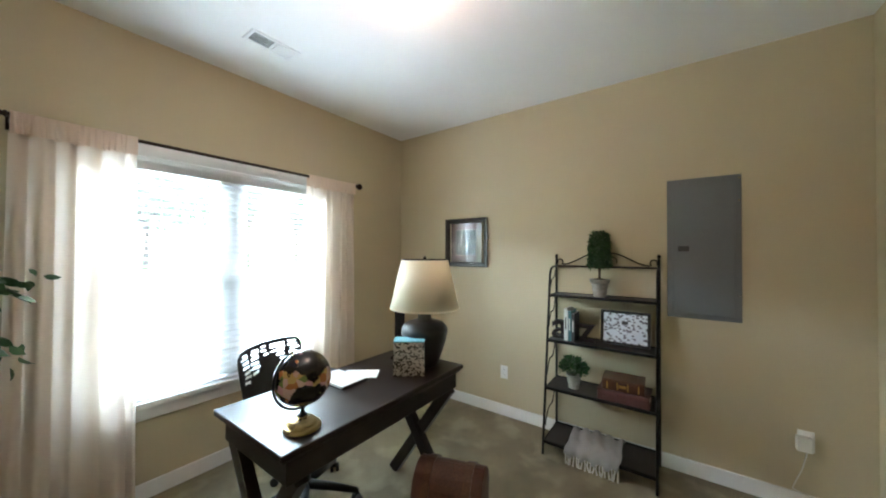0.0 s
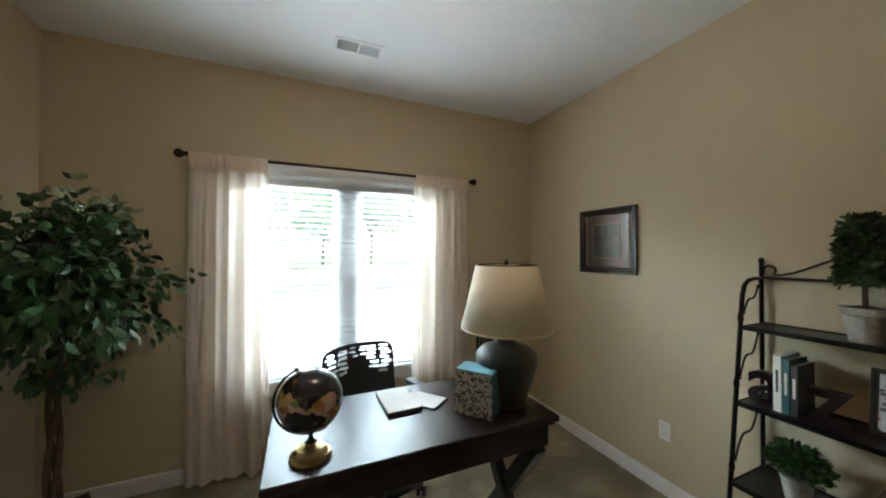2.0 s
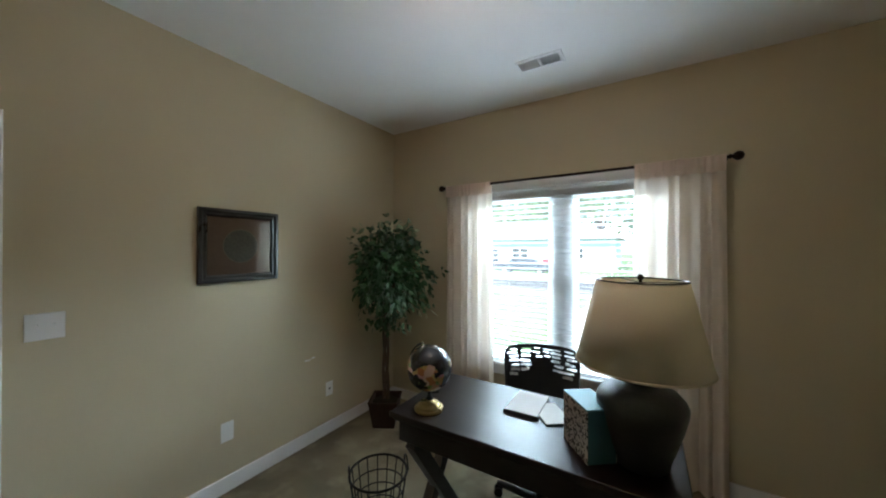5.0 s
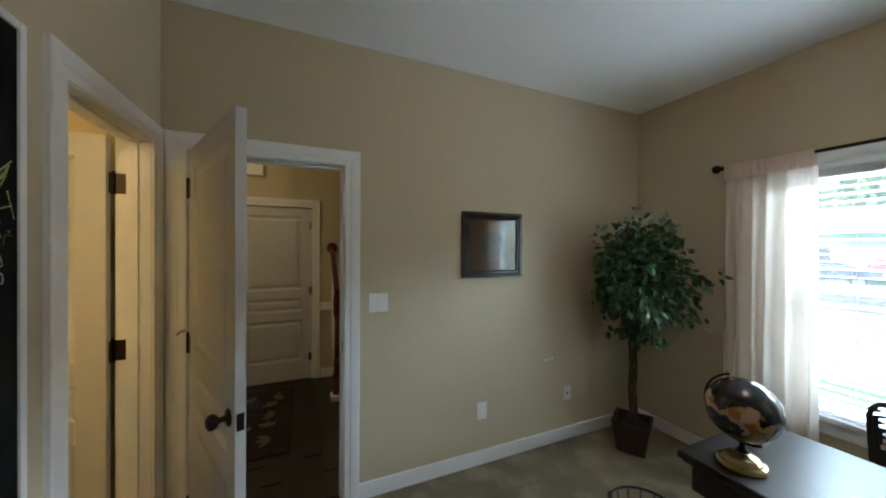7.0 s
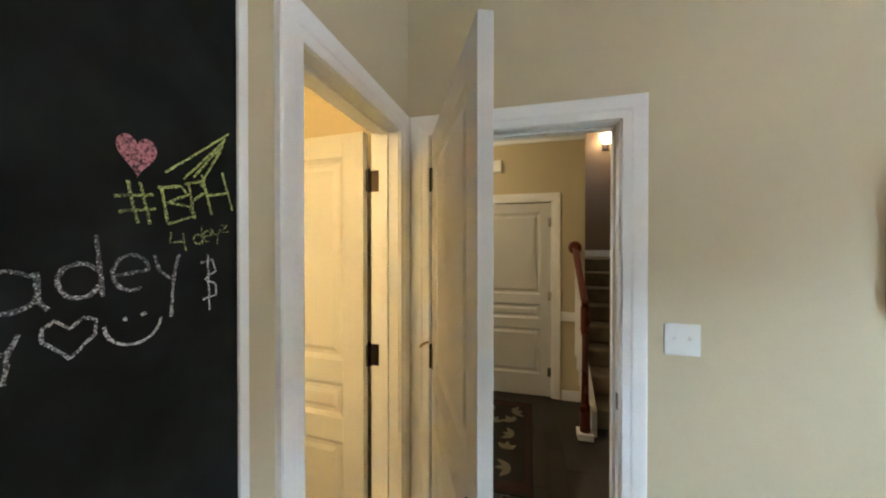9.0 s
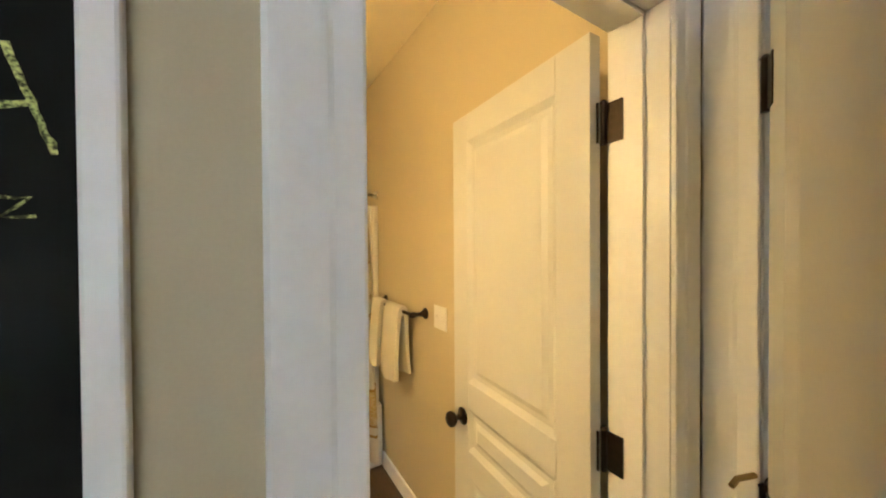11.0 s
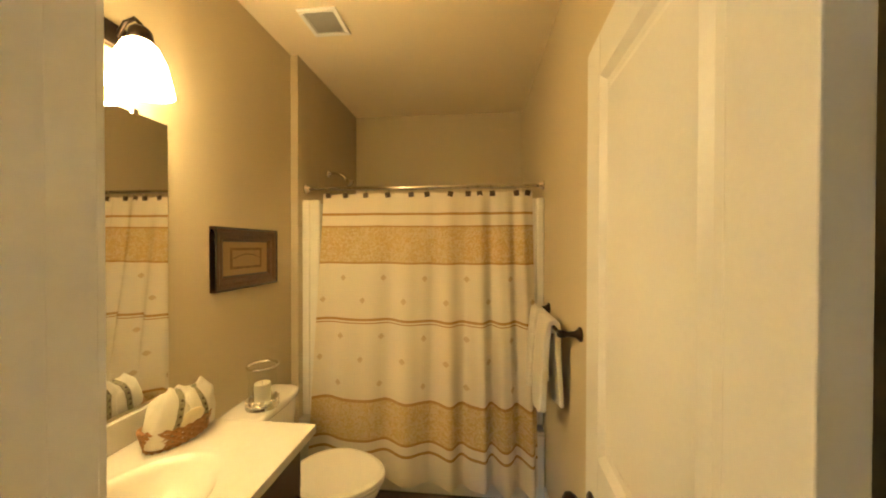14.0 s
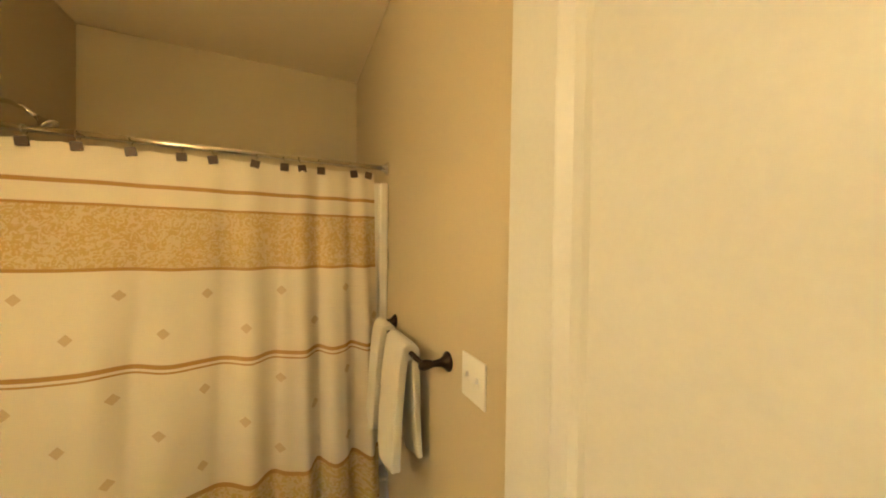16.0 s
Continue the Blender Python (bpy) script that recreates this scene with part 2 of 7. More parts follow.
MIRROR = material("mirror_silver", (0.9, 0.9, 0.88), 0.02, metal=1, vary=0.0, bump=0)
GLASS = bpy.data.materials.new("clear_glass")
GLASS.use_nodes = True
gn = GLASS.node_tree
gt, gg, gm = node_of(GLASS, "BsdfTransparent"), node_of(GLASS, "BsdfGlossy"), node_of(GLASS, "MixShader")
gt.inputs[0].default_value, gg.inputs["Roughness"].default_value = (0.97, 0.985, 0.98, 1), 0.02
gm.inputs[0].default_value = 0.06
gn.links.new(gt.outputs[0], gm.inputs[1])
gn.links.new(gg.outputs[0], gm.inputs[2])
gn.links.new(gm.outputs[0], gn.nodes["Material Output"].inputs[0])

# window pane: clear glass with a pale veil mixed in to imitate glare
PANE = GLASS.copy()
PANE.name = "veiled_window_glass"
pt, pm = node_of(PANE, "BsdfTranslucent"), node_of(PANE, "MixShader")
pt.inputs[0].default_value, pm.inputs[0].default_value = (0.9, 0.92, 0.95, 1), 0.007
out_ = PANE.node_tree.nodes["Material Output"]
PANE.node_tree.links.new(out_.inputs[0].links[0].from_socket, pm.inputs[1])
PANE.node_tree.links.new(pt.outputs[0], pm.inputs[2])
PANE.node_tree.links.new(pm.outputs[0], out_.inputs[0])

BATH_GLOW = glowing("lit_frosted_glass", (1, 0.665, 0.25), BATH_GLOW_STRENGTH)
HALL_GLOW = glowing("lit_hall_glass", (1, 0.72, 0.4), 3)
OFFICE_GLOW = glowing("lit_office_glass", (1, 0.75, 0.55), 2)

# floral card: pale petals on black, by rings and cells
FLORAL = material("black_floral_paper", (0.05, 0.048, 0.045), 0.6, vary=0.1, bump=0)
co, _ = object_axes(FLORAL)
v = node_of(FLORAL, "TexVoronoi")
v.inputs["Scale"].default_value = 34
FLORAL.node_tree.links.new(co.outputs["Object"], v.inputs["Vector"])
w = node_of(FLORAL, "TexWave")
w.wave_type = "RINGS"
w.inputs["Scale"].default_value, w.inputs["Distortion"].default_value, w.inputs["Detail Scale"].default_value = 11, 9, 3
FLORAL.node_tree.links.new(co.outputs["Object"], w.inputs["Vector"])
petal = math_node(FLORAL, "GREATER_THAN", math_node(FLORAL, "SINE", math_node(FLORAL, "MULTIPLY", v.outputs["Distance"], 14.0)), 0.35)
base_mix(FLORAL, math_node(FLORAL, "MAXIMUM", petal, math_node(FLORAL, "GREATER_THAN", w.outputs[1], 0.72)), (0.52, 0.5, 0.46))

# fabric print in the shelf frame: pale ground, grey-brown sprigs
PRINT = material("printed_sprig_fabric", (0.6, 0.62, 0.66), 0.6, vary=0.05, bump=0)
co, _ = object_axes(PRINT)
mp = node_of(PRINT, "Mapping")
mp.inputs["Scale"].default_value = (1, 0.75, 1.4)
PRINT.node_tree.links.new(co.outputs["Object"], mp.inputs[0])
v = node_of(PRINT, "TexVoronoi")
v.inputs["Scale"].default_value = 42
PRINT.node_tree.links.new(mp.outputs[0], v.inputs["Vector"])
base_mix(PRINT, math_node(PRINT, "LESS_THAN", v.outputs["Distance"], 0.4), (0.14, 0.12, 0.14))

# globe: black seas, coloured lands
GLOBE = material("black_globe_map", (0.012, 0.012, 0.014), 0.25, vary=0.3, bump=0, coat=0.4)
co, _ = object_axes(GLOBE)
nz = node_of(GLOBE, "TexNoise")
nz.inputs["Scale"].default_value, nz.inputs["Detail"].default_value = 11, 7
GLOBE.node_tree.links.new(co.outputs["Object"], nz.inputs["Vector"])
vz = node_of(GLOBE, "TexVoronoi")
vz.inputs["Scale"].default_value = 36
GLOBE.node_tree.links.new(co.outputs["Object"], vz.inputs["Vector"])
ramp = node_of(GLOBE, "ValToRGB")
ramp.color_ramp.interpolation = "CONSTANT"
for pos, col in ((0.0, (0.5, 0.33, 0.25, 1)), (0.35, (0.5, 0.26, 0.24, 1)), (0.5, (0.16, 0.2, 0.06, 1)), (0.62, (0.45, 0.3, 0.1, 1)), (0.8, (0.35, 0.14, 0.05, 1))):
    e = ramp.color_ramp.elements.new(pos) if pos else ramp.color_ramp.elements[0]
    e.color = col
sepc = node_of(GLOBE, "SeparateColor")
GLOBE.node_tree.links.new(vz.outputs["Color"], sepc.inputs[0])
GLOBE.node_tree.links.new(sepc.outputs[0], ramp.inputs[0])
land = math_node(GLOBE, "GREATER_THAN", nz.outputs[0], 0.545)
base_mix(GLOBE, land, (0.4, 0.25, 0.15))
GLOBE.node_tree.links.new(ramp.outputs[0], [q for q in GLOBE.node_tree.nodes if q.bl_idname == "ShaderNodeMix"][-1].inputs[7])

# shower curtain cloth: stripes and damask bands by height, sprigs between
CURTAIN = cloth_translucent(material("striped_shower_cloth", (0.74, 0.68, 0.56), 0.85, vary=0.04, grain=600, bump=0.2), 0.12, (0.7, 0.6, 0.42))
co, sp = object_axes(CURTAIN)
uvn = node_of(CURTAIN, "UVMap")
sp = node_of(CURTAIN, "SeparateXYZ")
CURTAIN.node_tree.links.new(uvn.outputs[0], sp.inputs[0])
U, Z = sp.outputs[0], sp.outputs[1]


def band(z0, z1):
    return math_node(CURTAIN, "MULTIPLY", math_node(CURTAIN, "GREATER_THAN", Z, z0), math_node(CURTAIN, "LESS_THAN", Z, z1))


def union(parts):
    out = parts[0]
    for q in parts[1:]:
        out = math_node(CURTAIN, "MAXIMUM", out, q)
    return out


dam = node_of(CURTAIN, "TexNoise")
dam.inputs["Scale"].default_value, dam.inputs["Detail"].default_value, dam.inputs["Distortion"].default_value = 38, 2, 2.5
CURTAIN.node_tree.links.new(uvn.outputs[0], dam.inputs["Vector"])
damask = math_node(CURTAIN, "MULTIPLY", union([band(1.42, 1.65), band(0.345, 0.57)]), math_node(CURTAIN, "ADD", math_node(CURTAIN, "MULTIPLY", math_node(CURTAIN, "GREATER_THAN", dam.outputs[0], 0.5), 0.4), 0.6))
base_mix(CURTAIN, damask, (0.5, 0.35, 0.12))


def sprig(u0, period, rows):
    """Small diamonds in rows, at every period along the cloth."""
    fu = math_node(CURTAIN, "ABSOLUTE", math_node(CURTAIN, "SUBTRACT", math_node(CURTAIN, "FRACT", math_node(CURTAIN, "MULTIPLY", math_node(CURTAIN, "ADD", U, 10 - u0), 1 / period)), 0.5))
    fu = math_node(CURTAIN, "MULTIPLY", fu, period)
    out = []
    for z in rows:
        dz = math_node(CURTAIN, "ABSOLUTE", math_node(CURTAIN, "SUBTRACT", Z, z))
        out.append(math_node(CURTAIN, "LESS_THAN", math_node(CURTAIN, "ADD", fu, dz), 0.021))
    return union(out)


base_mix(CURTAIN, math_node(CURTAIN, "MULTIPLY", union([sprig(0.045, 0.27, (1.32, 0.955, 0.67)), sprig(0.18, 0.27, (1.18, 0.82))]), 0.62), (0.45, 0.29, 0.09))
base_mix(CURTAIN, math_node(CURTAIN, "MULTIPLY", union([band(1.722, 1.738), band(1.645, 1.655), band(1.41, 1.422), band(1.052, 1.068), band(1.035, 1.042), band(0.565, 0.582), band(0.335, 0.35), band(0.27, 0.287)]), 1.0), (0.37, 0.2, 0.04))

# hall rug
RUG = material("dark_rug_pile", (0.01, 0.009, 0.009), 0.95, vary=0.3, grain=200, bump=0.6, depth=0.004)
RUGRED = material("dark_red_rug_pile", (0.03, 0.009, 0.008), 0.95, vary=0.3, grain=200, bump=0.6, depth=0.004)
RUGLEAF = material("pale_rug_pile", (0.15, 0.135, 0.1), 0.95, vary=0.25, grain=200, bump=0.6, depth=0.004)

# pictures
ART_E = material("matted_print", (0.12, 0.09, 0.08), 0.08, vary=0.1, bump=0, coat=1.0)
ART_E2 = material("dim_print", (0.06, 0.07, 0.06), 0.08, vary=0.4, grain=20, bump=0, stain=8, coat=1.0)
ART_E3 = material("pale_mat_line", (0.4, 0.34, 0.3), 0.08, bump=0, coat=1.0)
ART_W = material("brown_mat_board", (0.085, 0.055, 0.038), 0.06, vary=0.1, bump=0, coat=1.0)
ART_W2 = material("grey_green_medallion", (0.055, 0.055, 0.045), 0.06, vary=0.4, grain=60, bump=0, coat=1.0)
ART_W3 = material("medallion_ring", (0.11, 0.095, 0.07), 0.08, bump=0, coat=1.0)
ART_B = material("tan_mat_board", (0.36, 0.24, 0.11), 0.15, vary=0.08, bump=0, coat=0.6)
ART_B2 = material("sepia_print", (0.2, 0.12, 0.05), 0.2, vary=0.5, grain=120, bump=0.1, stain=20, coat=0.6)

# ---- building helpers ----


def box(bm, x0, x1, y0, y1, z0, z1):
    v = [bm.verts.new((x, y, z)) for z in (z0, z1) for x, y in ((x0, y0), (x1, y0), (x1, y1), (x0, y1))]
    for f in ((3, 2, 1, 0), (4, 5, 6, 7), (0, 1, 5, 4), (1, 2, 6, 5), (2, 3, 7, 6), (3, 0, 4, 7)):
        bm.faces.new([v[i] for i in f])
    return bm


def tube(bm, pts, r, seg=8, caps=True, closed=False):
    """A round bar along pts; r is one radius or one for each point."""
    pts = [Vector(p) for p in pts]
    n = len(pts)
    rings, side = [], None
    for i, p in enumerate(pts):
        a, b = (pts[i - 1] if i or closed else p), (pts[(i + 1) % n] if i < n - 1 or closed else p)
        d = (b - a).normalized()
        if side is None:
            side = d.orthogonal().normalized()
        side = (side - d * side.dot(d)).normalized()
        up = d.cross(side)
        ri = r[i] if isinstance(r, (list, tuple)) else r
        rings.append([bm.verts.new(p + (side * math.cos(2 * math.pi * k / seg) + up * math.sin(2 * math.pi * k / seg)) * ri) for k in range(seg)])
    for i in range(n if closed else n - 1):
        a, b = rings[i], rings[(i + 1) % n]
        for k in range(seg):
            bm.faces.new((a[k], a[(k + 1) % seg], b[(k + 1) % seg], b[k]))
    if caps and not closed:
        bm.faces.new(rings[0][::-1])
        bm.faces.new(rings[-1])
    return bm


def lathe(bm, profile, c=(0, 0, 0), seg=32, sx=1.0, sy=1.0):
    """Turn a profile of (radius, height) about a standing axis at c."""
    rings = []
    for r, z in profile:
        if r < 1e-5:
            rings.append([bm.verts.new((c[0], c[1], c[2] + z))])
        else:
            rings.append([bm.verts.new((c[0] + sx * r * math.cos(2 * math.pi * k / seg), c[1] + sy * r * math.sin(2 * math.pi * k / seg), c[2] + z)) for k in range(seg)])
    for a, b in zip(rings, rings[1:]):
        for k in range(seg):
            q = [a[k % len(a)], a[(k + 1) % len(a)], b[(k + 1) % len(b)], b[k % len(b)]]
            q = list(dict.fromkeys(q))
            if len(q) > 2:
                bm.faces.new(q)
    return bm


def turned(bm, m):
    bmesh.ops.transform(bm, matrix=m, verts=bm.verts)
    return bm


def part(name, bm, mat, parent=None, label="", bevel=0.0, smooth=False, solid=0.0):
    """Link a bmesh as one mesh object, under a thing or a part of one."""
    bmesh.ops.recalc_face_normals(bm, faces=bm.faces)
    me = bpy.data.meshes.new(name)
    bm.to_mesh(me)
    bm.free()
    me.materials.append(mat)
    if smooth:
        me.shade_smooth()
    ob = new(name, me)
    ob.parent = parent
    if label:
        ob["label"] = label
    if solid:
        md = ob.modifiers.new("thick", "SOLIDIFY")
        md.thickness, md.offset = solid, 0
    if bevel:
        md = ob.modifiers.new("edge", "BEVEL")
        md.width, md.segments, md.limit_method = bevel, 2, "ANGLE"
    return ob


def thing(name, label, category, m=None, group="", kind=""):
    ob = new(name)
    ob.empty_display_size = 0.1
    if m is not None:
        ob.matrix_world = m
    return tagged(ob, label, category, group, kind)


def solo(name, bm, mat, label, category, group="", kind="", bevel=0.0, smooth=False, solid=0.0):
    return tagged(part(name, bm, mat, None, "", bevel, smooth, solid), label, category, group, kind)


def B(*a):
    return box(bmesh.new(), *a)


def piece(name, mesh, parent, m=None):
    """A repeat on shared mesh data."""
    ob = new(name, mesh)
    ob.parent = parent
    if m is not None:
        ob.matrix_basis = m
    return ob


# ---- structure ----
H = 2.74
NY = 3.418
EX = 3.41
BE, BS = 1.573, -2.90   # bathroom east wall, tub end wall
HX = -2.08              # far wall of the hall


def wall(name, label, boxes, mat=WALL, bevel=0.0):
    bm = bmesh.new()
    for x0, x1, y0, y1, z0, z1 in boxes:
        box(bm, x0, x1, y0, y1, z0 if z0 else -0.1, z1)
    return solo(name, bm, mat, label, "wall", kind="structure", bevel=bevel)


W1, W2, WZ0, WZ1 = 0.98, 2.36, 0.58, 2.03
wall("wall_north", "beige painted wall round a wide window", [(-0.12, W1, NY, NY + 0.16, 0, H), (W2, EX + 0.14, NY, NY + 0.16, 0, H), (W1, W2, NY, NY + 0.16, 0, WZ0), (W1, W2, NY, NY + 0.16, WZ1, H)])
wall("wall_east", "beige painted office wall with a breaker panel", [(EX, EX + 0.14, -0.12, NY, 0, H)])
DW0, DW1, DH = 0.108, 0.859, 2.01
wall("wall_west", "beige painted wall with the hall doorway", [(-0.12, 0, -0.12, DW0 - 0.02, 0, H), (-0.12, 0, DW1 + 0.02, NY, 0, H), (-0.12, 0, DW0 - 0.02, DW1 + 0.02, DH + 0.02, H)])
DB0, DB1 = 0.105, 0.705
wall("wall_south", "beige painted wall with the bathroom doorway", [(0, DB0 - 0.02, -0.12, 0, 0, H), (DB1 + 0.02, EX, -0.12, 0, 0, H), (DB0 - 0.02, DB1 + 0.02, -0.12, 0, DH + 0.02, H)])
wall("wall_bathroom_west", "beige painted bathroom wall", [(-0.14, -0.025, BS - 0.12, -0.12, 0, H)])
wall("wall_bathroom_east", "beige bathroom wall stepping in at the tub", [(BE, BE + 0.12, -1.87, -0.12, 0, H), (1.525, BE + 0.12, BS - 0.12, -1.87, 0, H)])
wall("wall_bathroom_south", "beige wall above the tub", [(-0.025, 1.525, BS - 0.12, BS, 0, H)])
HD0, HD1 = -0.04, 0.744
wall("wall_hall_west", "warm beige hall wall with a closed door", [(HX - 0.12, HX, -1.6, HD0 - 0.02, 0, H), (HX - 0.12, HX, HD1 + 0.02, 1.06, 0, H), (HX - 0.12, HX, HD0 - 0.02, HD1 + 0.02, 2.0, H)])
wall("wall_hall_south", "plain hall end wall", [(HX - 0.12, -0.14, -1.72, -1.6, 0, H)])
wall("wall_stair_north", "brown stairwell wall with shade put into its colour", [(-4.5, -0.12, 2.05, 2.17, 0, 5.2)], DIMBROWN)
wall("wall_stair_south", "stairwell side wall", [(-4.5, HX - 0.12, 0.94, 1.06, 0, 5.2), (HX - 0.12, -0.12, 0.94, 1.06, H + 0.12, 5.2)], DIMBROWN)
wall("wall_landing", "brown landing wall at the head of the stairs, darkened in colour for shade", [(-4.62, -4.5, 0.94, 2.17, 0, 5.2)], DIMBROWN)
# block added behind the closed door to stop outdoor light leaking through
wall("light_block_hall_door", "unseen block behind the hall door that stops light leaking in", [(HX - 0.24, HX - 0.122, -0.4, 0.94, -0.12, 2.3)])
solo("stairwell_ceiling", B(-4.6, -0.12, 0.94, 2.17, 5.2, 5.3), CEIL, "white stairwell ceiling", "ceiling", kind="structure")
solo("ceiling", B(-0.12, EX + 0.14, -0.12, NY + 0.16, H, H + 0.12), CEIL, "white painted office ceiling", "ceiling", kind="structure")
solo("ceiling_bathroom", B(-0.14, BE + 0.12, BS - 0.12, -0.12, H, H + 0.12), CREAMCEIL, "cream painted bathroom ceiling", "ceiling", kind="structure")
bm = B(HX - 0.12, -0.14, -1.72, -0.12, H, H + 0.12)
box(bm, HX - 0.12, -0.12, -0.12, 0.94, H, H + 0.12)
box(bm, HX + 0.02, -0.12, 0.94, 2.05, H, H + 0.12)
solo("ceiling_hall", bm, CEIL, "white painted hall ceiling", "ceiling", kind="structure")
# slab and rear sheet added out of view to keep sun off the rooms
solo("sun_block_slab", B(-4.9, 3.9, -3.3, 3.75, 5.32, 5.4), ROOF, "unseen slab over the rooms that keeps the sun out", "roof", kind="structure")
solo("sun_block_wall", B(-0.118, 3.9, -3.3, -3.2, 0, 5.3), SIDING, "unseen sheet behind the rooms that keeps the sun out", "wall", kind="structure")

floor = solo("floor", B(-0.06, EX + 0.1, -0.05, NY + 0.1, -0.12, 0), CARPET, "worn tan office carpet", "floor", kind="structure")
floor_bath = solo("floor_bathroom", B(-0.1, BE + 0.1, BS, -0.055, -0.12, -0.006), VINYL, "brown wood-look bathroom floor", "floor", kind="structure")
floor_hall = solo("floor_hall", B(HX - 0.1, -0.065, -1.7, 2.1, -0.12, -0.006), DARKWOOD, "dark wood hall floor", "floor", kind="structure")
solo("threshold_bathroom", B(DB0, DB1, -0.075, -0.035, -0.004, 0.008), BRONZE, "dark strip under the bathroom doorway", "trim", kind="structure", bevel=0.003)
solo("threshold_hall", B(-0.085, -0.04, DW0, DW1, -0.004, 0.008), BRONZE, "dark strip under the hall doorway", "trim", kind="structure", bevel=0.003)

BBH = 0.1


def baseboard(name, boxes, label="white painted baseboard"):
    bm = bmesh.new()
    for b in boxes:
        box(bm, *b)
    return solo(name, bm, TRIM, label, "baseboard", kind="structure", bevel=0.004)


baseboard("baseboard_west", [(0, 0.014, 0.954, NY - 0.014, 0.001, BBH)])
baseboard("baseboard_north", [(0, EX, NY - 0.014, NY, 0.001, BBH)])
baseboard("baseboard_east", [(EX - 0.014, EX, 0, NY - 0.014, 0.001, BBH)])
baseboard("baseboard_south", [(0.81, EX - 0.014, 0, 0.014, 0.001, BBH)])
baseboard("baseboard_bathroom", [(-0.025, -0.011, -1.86, -0.2, -0.005, BBH)])
baseboard("baseboard_hall", [(HX, HX + 0.014, HD1 + 0.1, 1.06, -0.005, 0.1), (HX, HX + 0.014, -1.6, HD0 - 0.1, -0.005, 0.1)])
baseboard("baseboard_landing", [(-4.5, -4.486, 1.06, 2.05, 1.368, 1.468)])


def casing(name, label, boxes):
    bm = bmesh.new()
    for b in boxes:
        box(bm, *b)
    return solo(name, bm, TRIM, label, "trim", kind="structure", bevel=0.0015)


MOULD = ((0.004, 0.0), (0.004, 0.008), (0.007, 0.010), (0.020, 0.0105), (0.034, 0.0115), (0.040, 0.0145), (0.046, 0.0155), (0.078, 0.018), (0.086, 0.018), (0.090, 0.015), (0.090, 0.0))


def mitred(name, p0, p1, top, place, lo=None):
    """Moulded casing swept up, across and down round an opening with mitred corners."""
    bm = bmesh.new()
    lines = []
    for o, d in MOULD:
        left = p0 - o if lo is None else max(p0 - o, lo)
        lines.append([bm.verts.new(place(u, d, z)) for u, z in ((left, 0.001), (left, top + o), (p1 + o, top + o), (p1 + o, 0.001))])
    for a, b in zip(lines, lines[1:]):
        for k in range(3):
            bm.faces.new((a[k], a[k + 1], b[k + 1], b[k]))
    return solo(name, bm, TRIM, "white painted door casing", "trim", kind="structure")


def casing_y(name, x0, x1, y, top, sgn, lo=None):
    """Casing on a wall of constant y round an opening x0..x1."""
    return mitred(name, x0, x1, top, lambda u, d, z: (u, y + sgn * d, z), lo)


def casing_x(name, y0, y1, x, top, sgn, lo=None):
    """Casing on a wall of constant x round an opening y0..y1."""
    return mitred(name, y0, y1, top, lambda u, d, z: (x + sgn * d, u, z), lo)


casing_x("trim_hall_door_office", DW0, DW1 + 0.005, 0.0, DH, 1)
casing_x("trim_hall_door_hall", DW0, DW1, -0.12, DH, -1)
casing_y("trim_bathroom_door_office", DB0, DB1, 0.0, DH, 1, lo=0.02)
casing_y("trim_bathroom_door_bath", DB0, DB1, -0.12, DH, -1)
casing_x("trim_far_hall_door", HD0, HD1, HX, 1.98, 1)
# jambs with stops
casing("jamb_hall_door", "white door jamb with stop", [(-0.12, 0, DW0 - 0.02, DW0, 0, DH), (-0.12, 0, DW1, DW1 + 0.02, 0, DH), (-0.12, 0, DW0 - 0.02, DW1 + 0.02, DH, DH + 0.02),
                                                      (-0.085, -0.045, DW0, DW0 + 0.011, 0, DH - 0.011), (-0.085, -0.045, DW1 - 0.011, DW1, 0, DH - 0.011), (-0.085, -0.045, DW0, DW1, DH - 0.011, DH)])
casing("jamb_bathroom_door", "white door jamb with stop", [(DB0 - 0.02, DB0, -0.12, 0, 0, DH), (DB1, DB1 + 0.02, -0.12, 0, 0, DH), (DB0 - 0.02, DB1 + 0.02, -0.12, 0, DH, DH + 0.02),
                                                          (DB0, DB0 + 0.011, -0.08, -0.045, 0, DH - 0.011), (DB1 - 0.011, DB1, -0.08, -0.045, 0, DH - 0.011), (DB0, DB1, -0.08, -0.045, DH - 0.011, DH)])
casing("jamb_far_hall_door", "white door jamb", [(HX - 0.12, HX, HD0 - 0.02, HD0, 0, 1.98), (HX - 0.12, HX, HD1, HD1 + 0.02, 0, 1.98), (HX - 0.12, HX, HD0 - 0.02, HD1 + 0.02, 1.98, 2.0)])
# crown moulding in the hall
bm = bmesh.new()
for i, (d, z) in enumerate(((0.02, 2.58), (0.045, 2.62), (0.075, 2.66), (0.11, 2.70))):
    box(bm, HX, HX + d, -1.6, 1.06, z, z + 0.04)
solo("crown_moulding", bm, TRIM, "white stepped crown moulding", "trim", kind="structure", bevel=0.006)
solo("chair_rail", B(HX, HX + 0.025, HD1 + 0.095, 1.06, 0.79, 0.88), TRIM, "white chair rail on the hall wall", "trim", kind="structure", bevel=0.006)


# ---- doors ----


